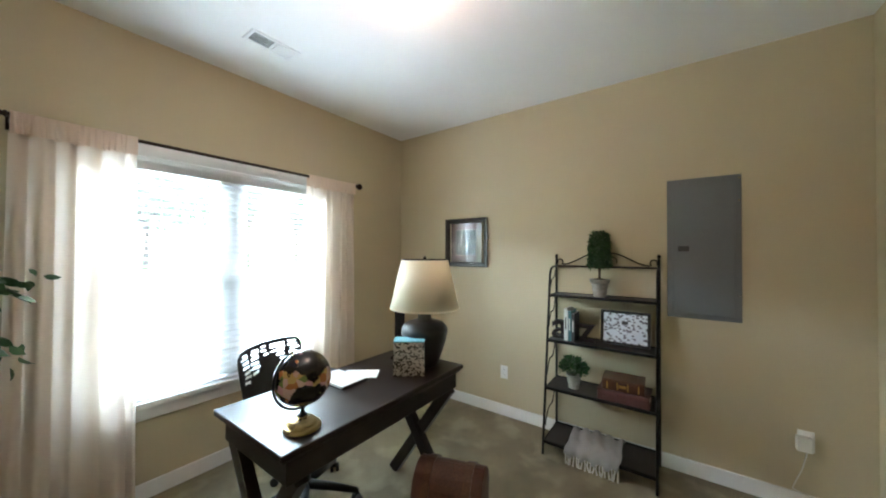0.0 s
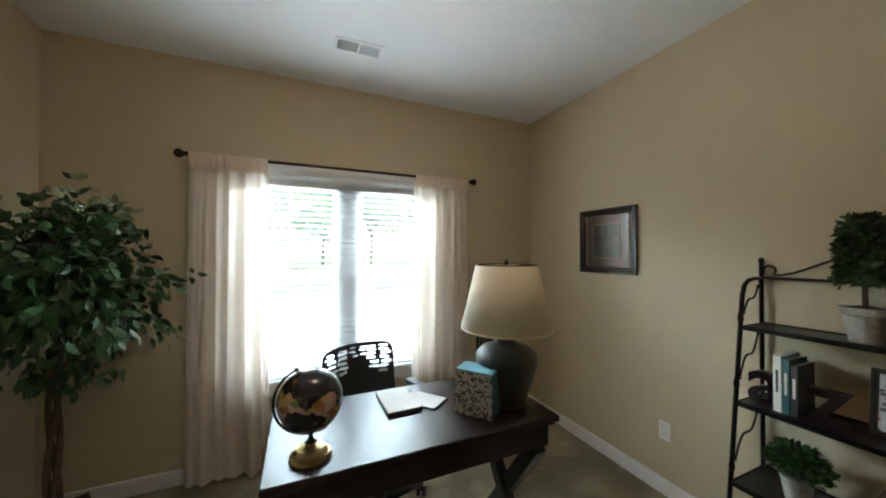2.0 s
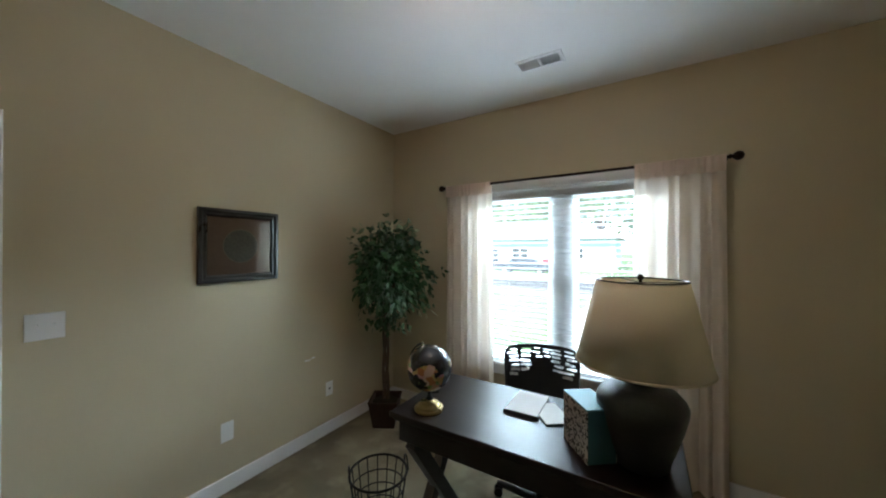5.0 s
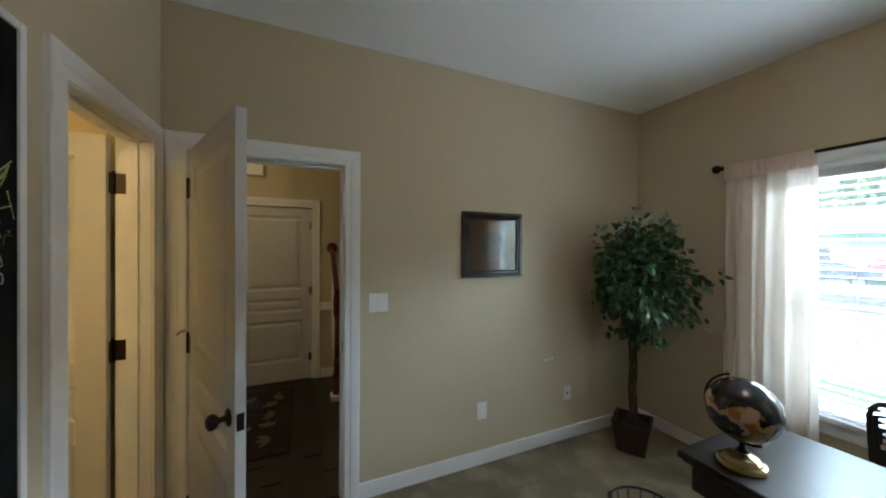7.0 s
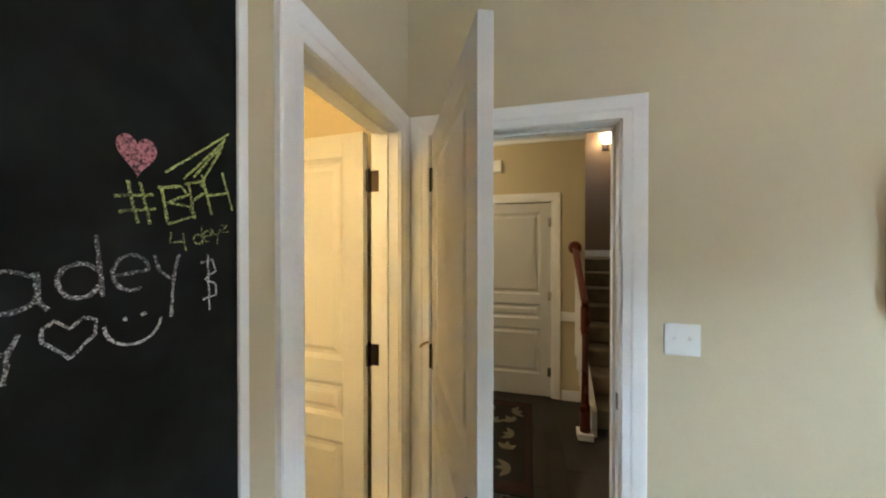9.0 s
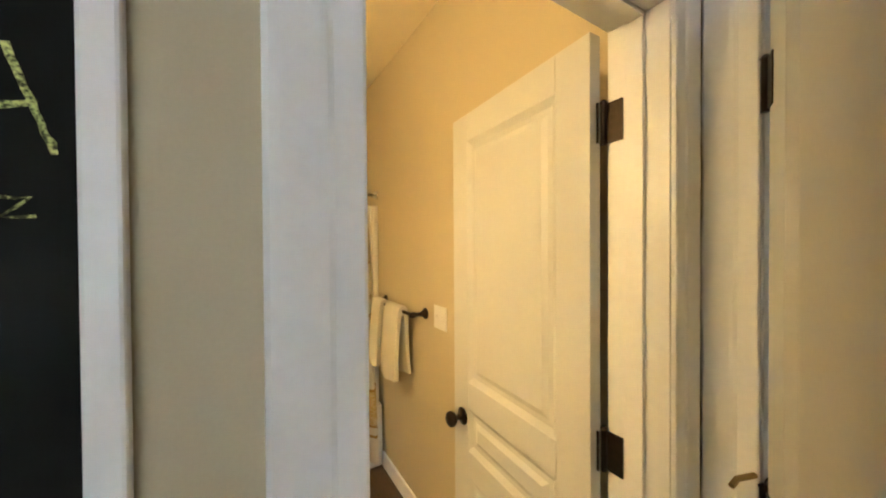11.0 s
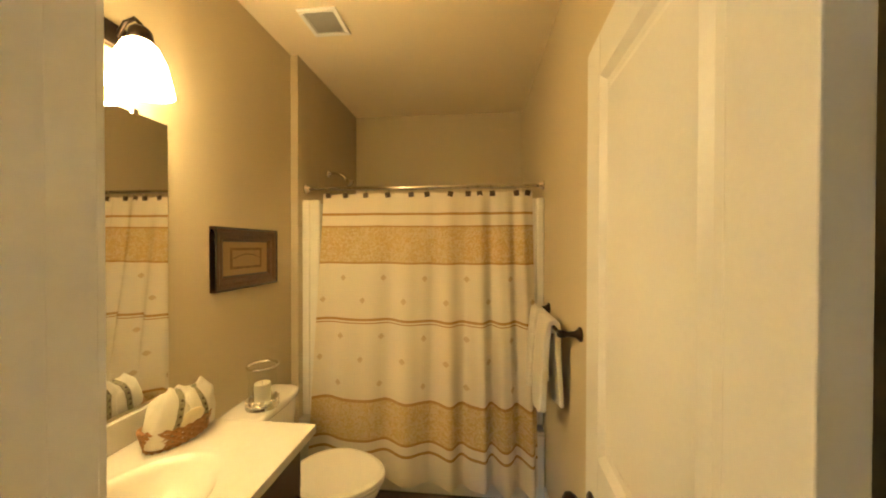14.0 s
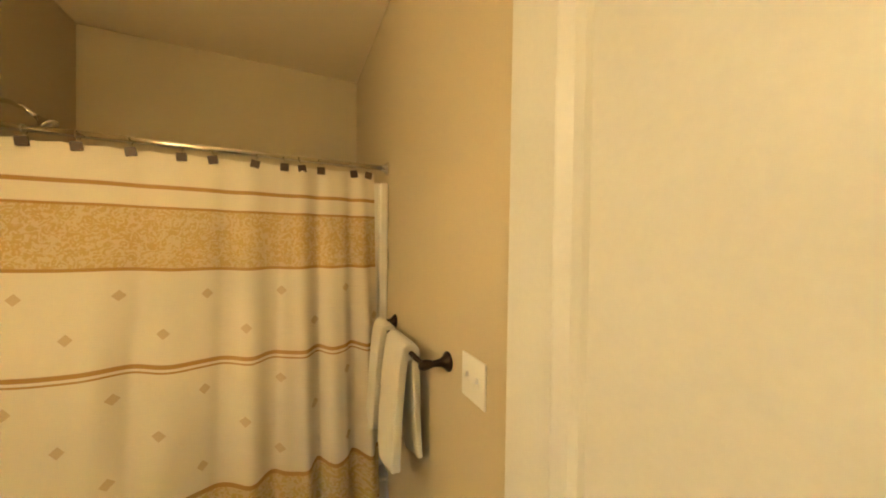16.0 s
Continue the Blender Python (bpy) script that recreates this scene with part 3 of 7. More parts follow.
def panel_leaf(parent, w, h, th, knob_z, mat=DOOR):
    """A moulded door leaf in the x-z plane, hinged at x = 0, with raised panels on both faces."""
    bm = bmesh.new()
    st = 0.1
    rails = ((0, 0.22), (0.685, 0.785), (0.935, 1.035), (h - 0.1, h))
    box(bm, 0, st, -th / 2, th / 2, 0, h)
    box(bm, w - st, w, -th / 2, th / 2, 0, h)
    for a, b in rails:
        box(bm, st, w - st, -th / 2, th / 2, a, b)
    leaf = part("leaf", bm, mat, parent, bevel=0.002)
    for a, b in ((0.22, 0.685), (0.785, 0.935), (1.035, h - 0.1)):
        bm = bmesh.new()
        lv = [(0.0, th / 2 - 0.001), (0.018, th / 2 - 0.011), (0.034, th / 2 - 0.011), (0.052, th / 2 - 0.004)]
        for s in (1, -1):
            rings = []
            for d, y in lv:
                rings.append([bm.verts.new((x, s * y, z)) for x, z in ((st + d, a + min(d, (b - a) * 0.4)), (w - st - d, a + min(d, (b - a) * 0.4)), (w - st - d, b - min(d, (b - a) * 0.4)), (st + d, b - min(d, (b - a) * 0.4)))])
            for p, q in zip(rings, rings[1:]):
                for k in range(4):
                    bm.faces.new((p[k], p[(k + 1) % 4], q[(k + 1) % 4], q[k]))
            bm.faces.new(rings[-1])
        part("panel", bm, mat, leaf)
    for s in (1, -1):
        bm = bmesh.new()
        lathe(bm, [(0, 0), (0.03, 0), (0.032, 0.004), (0.026, 0.009), (0.011, 0.012), (0.01, 0.03), (0.02, 0.036), (0.0275, 0.048), (0.026, 0.06), (0.015, 0.068), (0, 0.07)], seg=24)
        turned(bm, Matrix.Translation((w - 0.065, s * th / 2, knob_z)) @ Matrix.Rotation(radians(-90 * s), 4, "X"))
        part("door_knob", bm, BRONZE, leaf, "dark bronze round knob", smooth=True)
    part("latch_plate", B(w - 0.001, w + 0.001, -0.012, 0.012, knob_z - 0.03, knob_z + 0.03), BRONZE, leaf)
    return leaf


def hinges(parent, zs, mat=BRONZE, flip=1, pin=(0.0, 0.0)):
    for z in zs:
        bm = bmesh.new()
        tube(bm, [(pin[0], pin[1], z - 0.048), (pin[0], pin[1], z + 0.048)], 0.007, 10)
        tube(bm, [(pin[0], pin[1], z + 0.048), (pin[0], pin[1], z + 0.054)], [0.009, 0.004], 10)
        box(bm, pin[0] + 0.001, pin[0] + 0.036, pin[1] + flip * 0.0165 - 0.001, pin[1] + flip * 0.0165 + 0.001, z - 0.045, z + 0.045)
        part("hinge", bm, mat, parent, "dark bronze hinge")


def door_m(px, py, angle):
    return pose(px, py, 0.008, 0, 0, angle)


d1 = thing("door_1", "white three-panel door standing open into the office", "door", door_m(0.012, DW0 + 0.004, 23.4), kind="structure")
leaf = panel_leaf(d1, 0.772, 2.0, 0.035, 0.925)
for ch in (leaf,):
    ch.location = (0.006, 0.0215, 0)
hinges(d1, (0.22, 1.04, 1.81), flip=0.15, pin=(0, 0.0))
# hinge leaves on the jamb and the little stop on the middle hinge
for z in (0.22, 1.05, 1.82):
    part("jamb_hinge_leaf", B(-0.032, 0.0, 0, 0.0025, z - 0.045, z + 0.045), BRONZE, d1).matrix_basis = Matrix.Rotation(radians(-23.4), 4, "Z") @ Matrix.Translation((-0.008, -0.002, 0))
part("door_stop", tube(bmesh.new(), [(0.0, -0.012, 1.105), (0.03, -0.04, 1.105), (0.05, -0.05, 1.10)], 0.005, 8), BRASS, d1, "brass hinge-pin stop")
part("strike_plate", B(-0.03, -0.005, DW1 - 0.0015, DW1 + 0.0005, 0.9, 0.96), BRONZE, None)
tagged(bpy.data.objects["strike_plate"], "dark strike plate in the white jamb", "strike plate")

d2 = thing("door_2", "white three-panel bathroom door standing open", "door", door_m(0.111, -0.132, -93.5), kind="structure")
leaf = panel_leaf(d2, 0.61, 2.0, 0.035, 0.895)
leaf.location = (0.006, 0.021, 0)
hinges(d2, (0.22, 1.06, 1.80), flip=1, pin=(0, 0.0))
for z in (0.22, 1.06, 1.80):
    part("jamb_hinge_leaf", B(-0.001, 0.0015, 0.004, 0.042, z - 0.045, z + 0.045), BRONZE, d2).matrix_basis = Matrix.Rotation(radians(93.5), 4, "Z") @ Matrix.Translation((-0.004, 0.0, 0))

d3 = thing("door_3", "closed white three-panel door in the hall", "door", pose(HX - 0.03, HD1 - 0.003, 0.006, 0, 0, -90), kind="structure")
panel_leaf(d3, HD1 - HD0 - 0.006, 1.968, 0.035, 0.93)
for z in (0.25, 1.02, 1.77):
    bm = tube(bmesh.new(), [(-0.002, 0.026, z - 0.045), (-0.002, 0.026, z + 0.045)], 0.007, 8)
    box(bm, -0.001, 0.03, 0.018, 0.02, z - 0.045, z + 0.045)
    part("hinge", bm, CHROME, d3, "grey steel hinge")

# ---- window ----
win = thing("window_1", "twin white window with open blinds", "window", kind="structure")
wy = NY + 0.075
bm = bmesh.new()
for b in ((W1, W1 + 0.04, wy - 0.03, wy + 0.05, WZ0, WZ1), (W2 - 0.04, W2, wy - 0.03, wy + 0.05, WZ0, WZ1), (W1 + 0.04, W2 - 0.04, wy - 0.03, wy + 0.05, WZ1 - 0.04, WZ1), (W1 + 0.04, W2 - 0.04, wy - 0.03, wy + 0.05, WZ0, WZ0 + 0.03)):
    box(bm, *b)
part("window_frame", bm, TRIM, win, bevel=0.003)
part("centre_post", B(1.615, 1.775, wy - 0.035, wy + 0.055, WZ0 + 0.03, WZ1 - 0.04), TRIM, win, bevel=0.003)
for x0, x1 in ((W1 + 0.04, 1.615), (1.775, W2 - 0.04)):
    for z0, z1, dy in ((WZ0 + 0.03, 1.31, 0.0), (1.29, WZ1 - 0.04, 0.022)):
        bm = bmesh.new()
        y0, y1 = wy - 0.015 + dy, wy + 0.005 + dy
        box(bm, x0, x0 + 0.035, y0, y1, z0, z1)
        box(bm, x1 - 0.035, x1, y0, y1, z0, z1)
        box(bm, x0 + 0.035, x1 - 0.035, y0, y1, z0, z0 + 0.035)
        box(bm, x0 + 0.035, x1 - 0.035, y0, y1, z1 - 0.035, z1)
        sash = part("sash", bm, TRIM, win, bevel=0.002)
        p = part("pane", B(x0 + 0.033, x1 - 0.033, (y0 + y1) / 2 - 0.002, (y0 + y1) / 2 + 0.002, z0 + 0.033, z1 - 0.033), PANE, sash)
        p.visible_shadow = False
part("window_sill", B(W1 - 0.09, W2 + 0.09, NY - 0.045, NY + 0.05, WZ0 - 0.03, WZ0), TRIM, win, bevel=0.006)
part("window_apron", B(W1 - 0.07, W2 + 0.07, NY - 0.016, NY, WZ0 - 0.11, WZ0 - 0.03), TRIM, win, bevel=0.004)
part("side_casing", B(W1 - 0.075, W1 - 0.002, NY - 0.016, NY, WZ0, WZ1), TRIM, win, bevel=0.004)
part("side_casing", B(W2 + 0.002, W2 + 0.075, NY - 0.016, NY, WZ0, WZ1), TRIM, win, bevel=0.004)
part("head_casing", B(W1 - 0.075, W2 + 0.075, NY - 0.016, NY, WZ1 + 0.002, WZ1 + 0.085), TRIM, win, bevel=0.004)

blind = thing("window_blind", "white slatted blind hanging open in the window", "blind")
bm = B(W1 + 0.006, W2 - 0.006, NY - 0.028, NY + 0.034, WZ1 - 0.075, WZ1 - 0.002)
box(bm, W1 + 0.006, W2 - 0.006, NY - 0.034, NY - 0.028, WZ1 - 0.085, WZ1 - 0.03)
part("headrail", bm, BLIND, blind, "white valance headrail", bevel=0.003)
sl = B(W1 + 0.012, W2 - 0.012, -0.024, 0.024, -0.0014, 0.0014)
slat_me = bpy.data.meshes.new("slat")
sl.to_mesh(slat_me)
sl.free()
slat_me.materials.append(BLIND)
z = WZ0 + 0.075
while z < WZ1 - 0.1:
    piece("slat", slat_me, blind, Matrix.Translation((0, NY + 0.004, z)) @ Matrix.Rotation(radians(-6), 4, "X"))
    z += 0.0425
part("bottom_rail", B(W1 + 0.012, W2 - 0.012, NY - 0.022, NY + 0.028, WZ0 + 0.012, WZ0 + 0.03), BLIND, blind, bevel=0.003)
for x in (1.28, 1.665, 2.05):
    part("ladder_cord", tube(bmesh.new(), [(x, NY - 0.022, WZ0 + 0.02), (x, NY - 0.022, WZ1 - 0.08)], 0.0012, 6), PAPER, blind)

rod = thing("curtain_rod", "dark bronze curtain rod with ball finials", "curtain rod")
RY, RZ = 3.308, 2.088
part("pole", tube(bmesh.new(), [(0.69, RY, RZ), (2.695, RY, RZ)], 0.010, 12), BRONZE, rod, smooth=True)
for s, x in ((-1, 0.69), (1, 2.695)):
    bm = lathe(bmesh.new(), [(0.010, 0), (0.016, 0.004), (0.016, 0.010), (0.009, 0.016), (0.018, 0.024), (0.027, 0.036), (0.029, 0.048), (0.022, 0.064), (0.008, 0.072), (0, 0.073)], seg=20)
    turned(bm, Matrix.Translation((x - s * 0.02, RY, RZ)) @ Matrix.Rotation(radians(90 * s), 4, "Y"))
    part("finial", bm, BRONZE, rod, smooth=True)
for x in (0.72, 2.668):
    bm = tube(bmesh.new(), [(x, RY, RZ - 0.012), (x, RY + 0.05, RZ - 0.014), (x, NY, RZ - 0.014)], 0.006, 8)
    box(bm, x - 0.015, x + 0.015, NY - 0.006, NY, RZ - 0.05, RZ + 0.02)
    part("bracket", bm, BRONZE, rod)


def drape(x0, x1, y, ztop, zbot, folds, amp, seed, flare=0.0, nx=150, nz=26):
    """A hanging cloth with uneven, rounded folds that deepen and wander downward."""
    rnd = random.Random(seed)
    edges = [0.0]
    for _ in range(folds):
        edges.append(edges[-1] + rnd.uniform(0.55, 1.5))
    edges = [e / edges[-1] for e in edges]
    deep = [rnd.uniform(0.55, 1.25) for _ in range(folds)]
    lean = [rnd.uniform(-0.03, 0.03) for _ in range(folds + 1)]
    bm = bmesh.new()
    rows = []
    for j in range(nz + 1):
        v = j / nz
        z = ztop + (zbot - ztop) * v
        at = [e + (lean[k] * v if 0 < k < folds else 0) for k, e in enumerate(edges)]
        row = []
        for i in range(nx + 1):
            u = i / nx
            k = max(q for q in range(folds) if at[q] <= u + 1e-9)
            f = min(1.0, (u - at[k]) / max(1e-6, at[k + 1] - at[k]))
            d = amp * deep[k] * (0.5 + 0.5 * min(1, v * 3)) * (math.sin(math.pi * f) ** 1.3) * (1 + 0.25 * math.sin(3 * v + k))
            d += 0.12 * amp * math.sin(19 * u + 2 * v + seed)
            row.append(bm.verts.new((x0 + (x1 - x0) * u + flare * v * (u - 0.5), y + amp * 0.5 - d, z)))
        rows.append(row)
    for a, b in zip(rows, rows[1:]):
        for i in range(nx):
            bm.faces.new((a[i], a[i + 1], b[i + 1], b[i]))
    return bm


for nm, x0, x1, sd in (("window_curtain", 0.712, 1.152, 3), ("window_curtain", 2.188, 2.668, 8)):
    c = thing(nm, "cream sheer curtain panel hanging from a rod pocket", "curtain", group="window curtains")
    part("cloth", drape(x0, x1, RY, RZ - 0.08, 0.03, 6, 0.05, sd, 0.03), SHEER, c, smooth=True)
    part("header", drape(x0 + 0.004, x1 - 0.004, RY - 0.02, RZ + 0.013, RZ - 0.085, 16, 0.009, sd + 1, nz=5), HEADER, c, "pinkish doubled header", smooth=True)
    part("header", drape(x0 + 0.004, x1 - 0.004, RY + 0.02, RZ + 0.013, RZ - 0.085, 16, 0.007, sd + 2, nz=5), HEADER, c, smooth=True)
    part("header_fold", B(x0 + 0.004, x1 - 0.004, RY - 0.019, RY + 0.019, RZ + 0.011, RZ + 0.014), HEADER, c, bevel=0.001)

# ---- office: ceiling fittings, wall fittings ----
vent = thing("ceiling_vent", "white stamped ceiling register", "vent")
vx0, vx1, vy0, vy1 = 1.53, 1.822, 2.80, 2.94
bm = bmesh.new()
for b in ((vx0, vx1, vy0, vy0 + 0.022, H - 0.009, H - 0.001), (vx0, vx1, vy1 - 0.022, vy1, H - 0.009, H - 0.001), (vx0, vx0 + 0.022, vy0 + 0.022, vy1 - 0.022, H - 0.009, H - 0.001), (vx1 - 0.022, vx1, vy0 + 0.022, vy1 - 0.022, H - 0.009, H - 0.001), (1.67, 1.685, vy0 + 0.022, vy1 - 0.022, H - 0.009, H - 0.001)):
    box(bm, *b)
part("frame", bm, TRIM, vent, bevel=0.003)
part("backing", B(vx0 + 0.02, vx1 - 0.02, vy0 + 0.02, vy1 - 0.02, H - 0.003, H - 0.001), SLOT, vent)
lv = B(-0.0012, 0.0012, vy0 + 0.023, vy1 - 0.023, -0.004, 0.004)
lv_me = bpy.data.meshes.new("louvre")
lv.to_mesh(lv_me)
lv.free()
lv_me.materials.append(TRIM)
for k, a in enumerate([1.56 + 0.0105 * i for i in range(11)] + [1.692 + 0.0105 * i for i in range(11)]):
    piece("louvre", lv_me, vent, Matrix.Translation((a, 0, H - 0.007)) @ Matrix.Rotation(radians(35 if k < 11 else -35), 4, "Y"))

cl = thing("ceiling_light", "lit round flush ceiling light", "ceiling light")
part("canopy", lathe(bmesh.new(), [(0, 0), (0.16, 0), (0.165, -0.012), (0.15, -0.02), (0, -0.02)], (1.72, 1.8, H - 0.001)), BRONZE, cl, smooth=True)
part("bowl", lathe(bmesh.new(), [(0.148, -0.021), (0.14, -0.05), (0.1, -0.085), (0.04, -0.1), (0, -0.102)], (1.72, 1.8, H - 0.001)), OFFICE_GLOW, cl, "glowing frosted bowl", smooth=True)


def wall_plate(name, label, m, w, h, kind):
    """A plate on the wall in local x-z, facing local -y."""
    t = thing(name, label, "wall plate", m)
    part("plate", B(-w / 2, w / 2, -0.006, 0, -h / 2, h / 2), PLATE, t, bevel=0.003)
    if kind == "switch":
        for x in (-w / 4 + 0.005, w / 4 - 0.005):
            part("toggle", turned(B(-0.004, 0.004, -0.016, -0.004, -0.006, 0.006), Matrix.Translation((x, 0, 0.002)) @ Matrix.Rotation(radians(-25), 4, "X")), PLATE, t, bevel=0.001)
            part("toggle_slot", B(x - 0.006, x + 0.006, -0.0068, -0.0058, -0.014, 0.014), SLOT if w < 0.05 else PLATE, t)
    elif kind == "outlet":
        for z in (-0.02, 0.02):
            part("socket", lathe(bmesh.new(), [(0, 0), (0.0165, 0), (0.0165, 0.002), (0, 0.002)], seg=20), PLATE, t).matrix_basis = Matrix.Translation((0, -0.006, z)) @ Matrix.Rotation(radians(90), 4, "X")
            for dx in (-0.006, 0.006):
                part("slot", B(dx - 0.0012, dx + 0.0012, -0.0086, -0.0076, z - 0.001, z + 0.008), SLOT, t)
    elif kind == "jack":
        part("jack", B(-0.008, 0.008, -0.0085, -0.005, -0.008, 0.008), SLOT, t)
    return t


def on_west(y, z):
    return pose(0.0, y, z, 0, 0, 90)


def on_east(y, z):
    return pose(EX, y, z, 0, 0, -90)


wall_plate("light_switch", "white double toggle switch plate by the hall door", on_west(1.069, 1.189), 0.118, 0.117, "switch")
wall_plate("wall_outlet", "white blank wall plate low on the wall", on_west(1.81, 0.378), 0.075, 0.12, "blank")
wall_plate("wall_outlet", "white outlet low behind the potted tree", on_west(2.597, 0.37), 0.07, 0.115, "jack")
wall_plate("wall_outlet", "white outlet low on the east wall", on_east(2.135, 0.39), 0.07, 0.115, "outlet")
t = wall_plate("wall_outlet", "white outlet with a plugged adapter by the baseboard", on_east(0.265, 0.40), 0.07, 0.115, "outlet")
part("adapter", B(-0.045, 0.02, -0.05, -0.007, -0.05, 0.03), PLATE, t, "white plug-in adapter", bevel=0.006)
part("cord", tube(bmesh.new(), [(0.0, -0.03, -0.05), (-0.02, -0.03, -0.15), (-0.06, -0.02, -0.28), (0.1, -0.02, -0.34), (0.4, -0.02, -0.345)], 0.003, 6), PLATE, t)
# wall scuffs
bm = bmesh.new()
for y, z, w in ((2.365, 0.655, 0.025), (2.425, 0.662, 0.03), (2.395, 0.652, 0.02)):
    box(bm, 0, 0.0015, y, y + w, z, z + 0.012)
solo("wall_patch", bm, PLATE, "small patches of white filler on the wall", "wall patch", bevel=0.0005)

bp = thing("breaker_panel", "grey steel breaker panel set in the wall", "breaker panel", on_east(0.722, 1.50))
bm = bmesh.new()
box(bm, -0.192, 0.192, -0.008, 0, -0.465, 0.465)
part("cover", bm, PANELGREY, bp, bevel=0.003)
part("panel_door", B(-0.162, 0.162, -0.014, -0.008, -0.435, 0.435), PANELGREY, bp, bevel=0.003)
part("latch", B(-0.13, -0.07, -0.017, -0.013, -0.02, 0.015), SLOT, bp, "black slide latch", bevel=0.002)
for z in (0.3, -0.3, 0.44):
    part("screw", lathe(bmesh.new(), [(0, 0.002), (0.005, 0.002), (0.006, 0)], seg=12), CHROME, bp).matrix_basis = Matrix.Translation((0.18, -0.008, z)) @ Matrix.Rotation(radians(90), 4, "X")


def picture(name, label, m, w, h, fw, frame_mat, layers, depth=0.025, group=""):
    """A framed picture in local x-z facing local -y. layers: (x0, x1, z0, z1, material, name)."""
    t = thing(name, label, "picture", m, group)
    for nm, pts in (("frame_rail", ((-1, 1),)), ("frame_rail", ((-1, -1),)), ("frame_stile", ((1, -1),)), ("frame_stile", ((1, 1),))):
        bm = bmesh.new()
        s = pts[0][1]
        prof = ((0, 0), (0, -depth), (fw * 0.35, -depth), (fw * 0.55, -depth * 0.7), (fw * 0.8, -depth * 0.75), (fw, -depth * 0.4), (fw, 0))
        L, C = (w, h) if nm == "frame_rail" else (h, w)
        ends = []
        for e in (-1, 1):
            ring = []
            for d, y in prof:
                a, b = e * (L / 2 - d), s * (C / 2 - d)
                ring.append(bm.verts.new((a, y, b) if nm == "frame_rail" else (b, y, a)))
            ends.append(ring)
        for k in range(len(prof) - 1):
            bm.faces.new((ends[0][k], ends[0][k + 1], ends[1][k + 1], ends[1][k]))
        part(nm, bm, frame_mat, t)
    y = -0.008
    for x0, x1, z0, z1, mt, nm in layers:
        part(nm, B(x0, x1, y - 0.001, y, z0, z1), mt, t)
        y -= 0.0012
    return t


picture("framed_picture", "square black-framed dim print in a dark mat", on_east(2.54, 1.566), 0.473, 0.472, 0.045, BLACK_FRAME,
        [(-0.175, 0.175, -0.19, 0.19, ART_E, "mat_board"), (-0.115, 0.115, -0.125, 0.125, ART_E3, "mat_line"), (-0.112, 0.112, -0.122, 0.122, ART_E2, "print")], group="office pictures")
pw = picture("framed_picture", "square black-framed brown mat with a round medallion", on_west(1.885, 1.552), 0.489, 0.46, 0.05, BLACK_FRAME,
             [(-0.205, 0.205, -0.19, 0.19, ART_W, "mat_board")], group="office pictures")
for r0, r1, y, mt, nm in ((0, 0.108, -0.0098, ART_W3, "medallion_ring"), (0, 0.104, -0.0106, ART_W2, "medallion")):
    part(nm, lathe(bmesh.new(), [(0, 0.001), (r1, 0.001), (r1, 0)], seg=48), mt, pw).matrix_basis = Matrix.Translation((0, y, 0)) @ Matrix.Rotation(radians(90), 4, "X")

# ---- chalkboard ----
cb = thing("chalkboard", "large black chalkboard with chalk writing", "chalkboard")
CX0, CX1, CZ0, CZ1 = 0.898, 2.5, 0.55, 2.043
part("slate", B(CX0, CX1, 0.0, 0.010, CZ0, CZ1), SLATE, cb)
for b in ((CX0 - 0.022, CX0, 0.0, 0.016, CZ0 - 0.022, CZ1 + 0.022), (CX1, CX1 + 0.022, 0, 0.016, CZ0 - 0.022, CZ1 + 0.022), (CX0, CX1, 0, 0.016, CZ1, CZ1 + 0.022), (CX0, CX1, 0, 0.016, CZ0 - 0.022, CZ0)):
    part("frame_bar", B(*b), TRIM, cb, bevel=0.003)


def chalk(name, strokes, left, top, w, h, mat, r=0.0032):
    """Chalk strokes in a unit cell (x to the reader's right, y down) laid on the board."""
    bm = bmesh.new()
    rnd = random.Random(len(name) + int(left * 1000))
    for s in strokes:
        pts = []
        for (a, b), (c, d) in zip(s, s[1:]):
            n = max(2, int(math.hypot((c - a) * w, (d - b) * h) / 0.006))
            pts += [(a + (c - a) * i / n, b + (d - b) * i / n) for i in range(n)]
        pts.append(s[-1])
        p3 = [(left - a * w + rnd.uniform(-1, 1) * 0.0006, 0.0100, top - b * h + rnd.uniform(-1, 1) * 0.0006) for a, b in pts]
        tube(bm, p3, [r * rnd.uniform(0.75, 1.15) for _ in p3], 6)
    for v in bm.verts:
        v.co.y = 0.010 + (v.co.y - 0.010) * 0.3 + 0.0006
    return part(name, bm, mat, cb)


def arc(cx, cy, rx, ry, a0, a1, n=10):
    return [(cx + rx * math.cos(radians(a0 + (a1 - a0) * i / n)), cy + ry * math.sin(radians(a0 + (a1 - a0) * i / n))) for i in range(n + 1)]


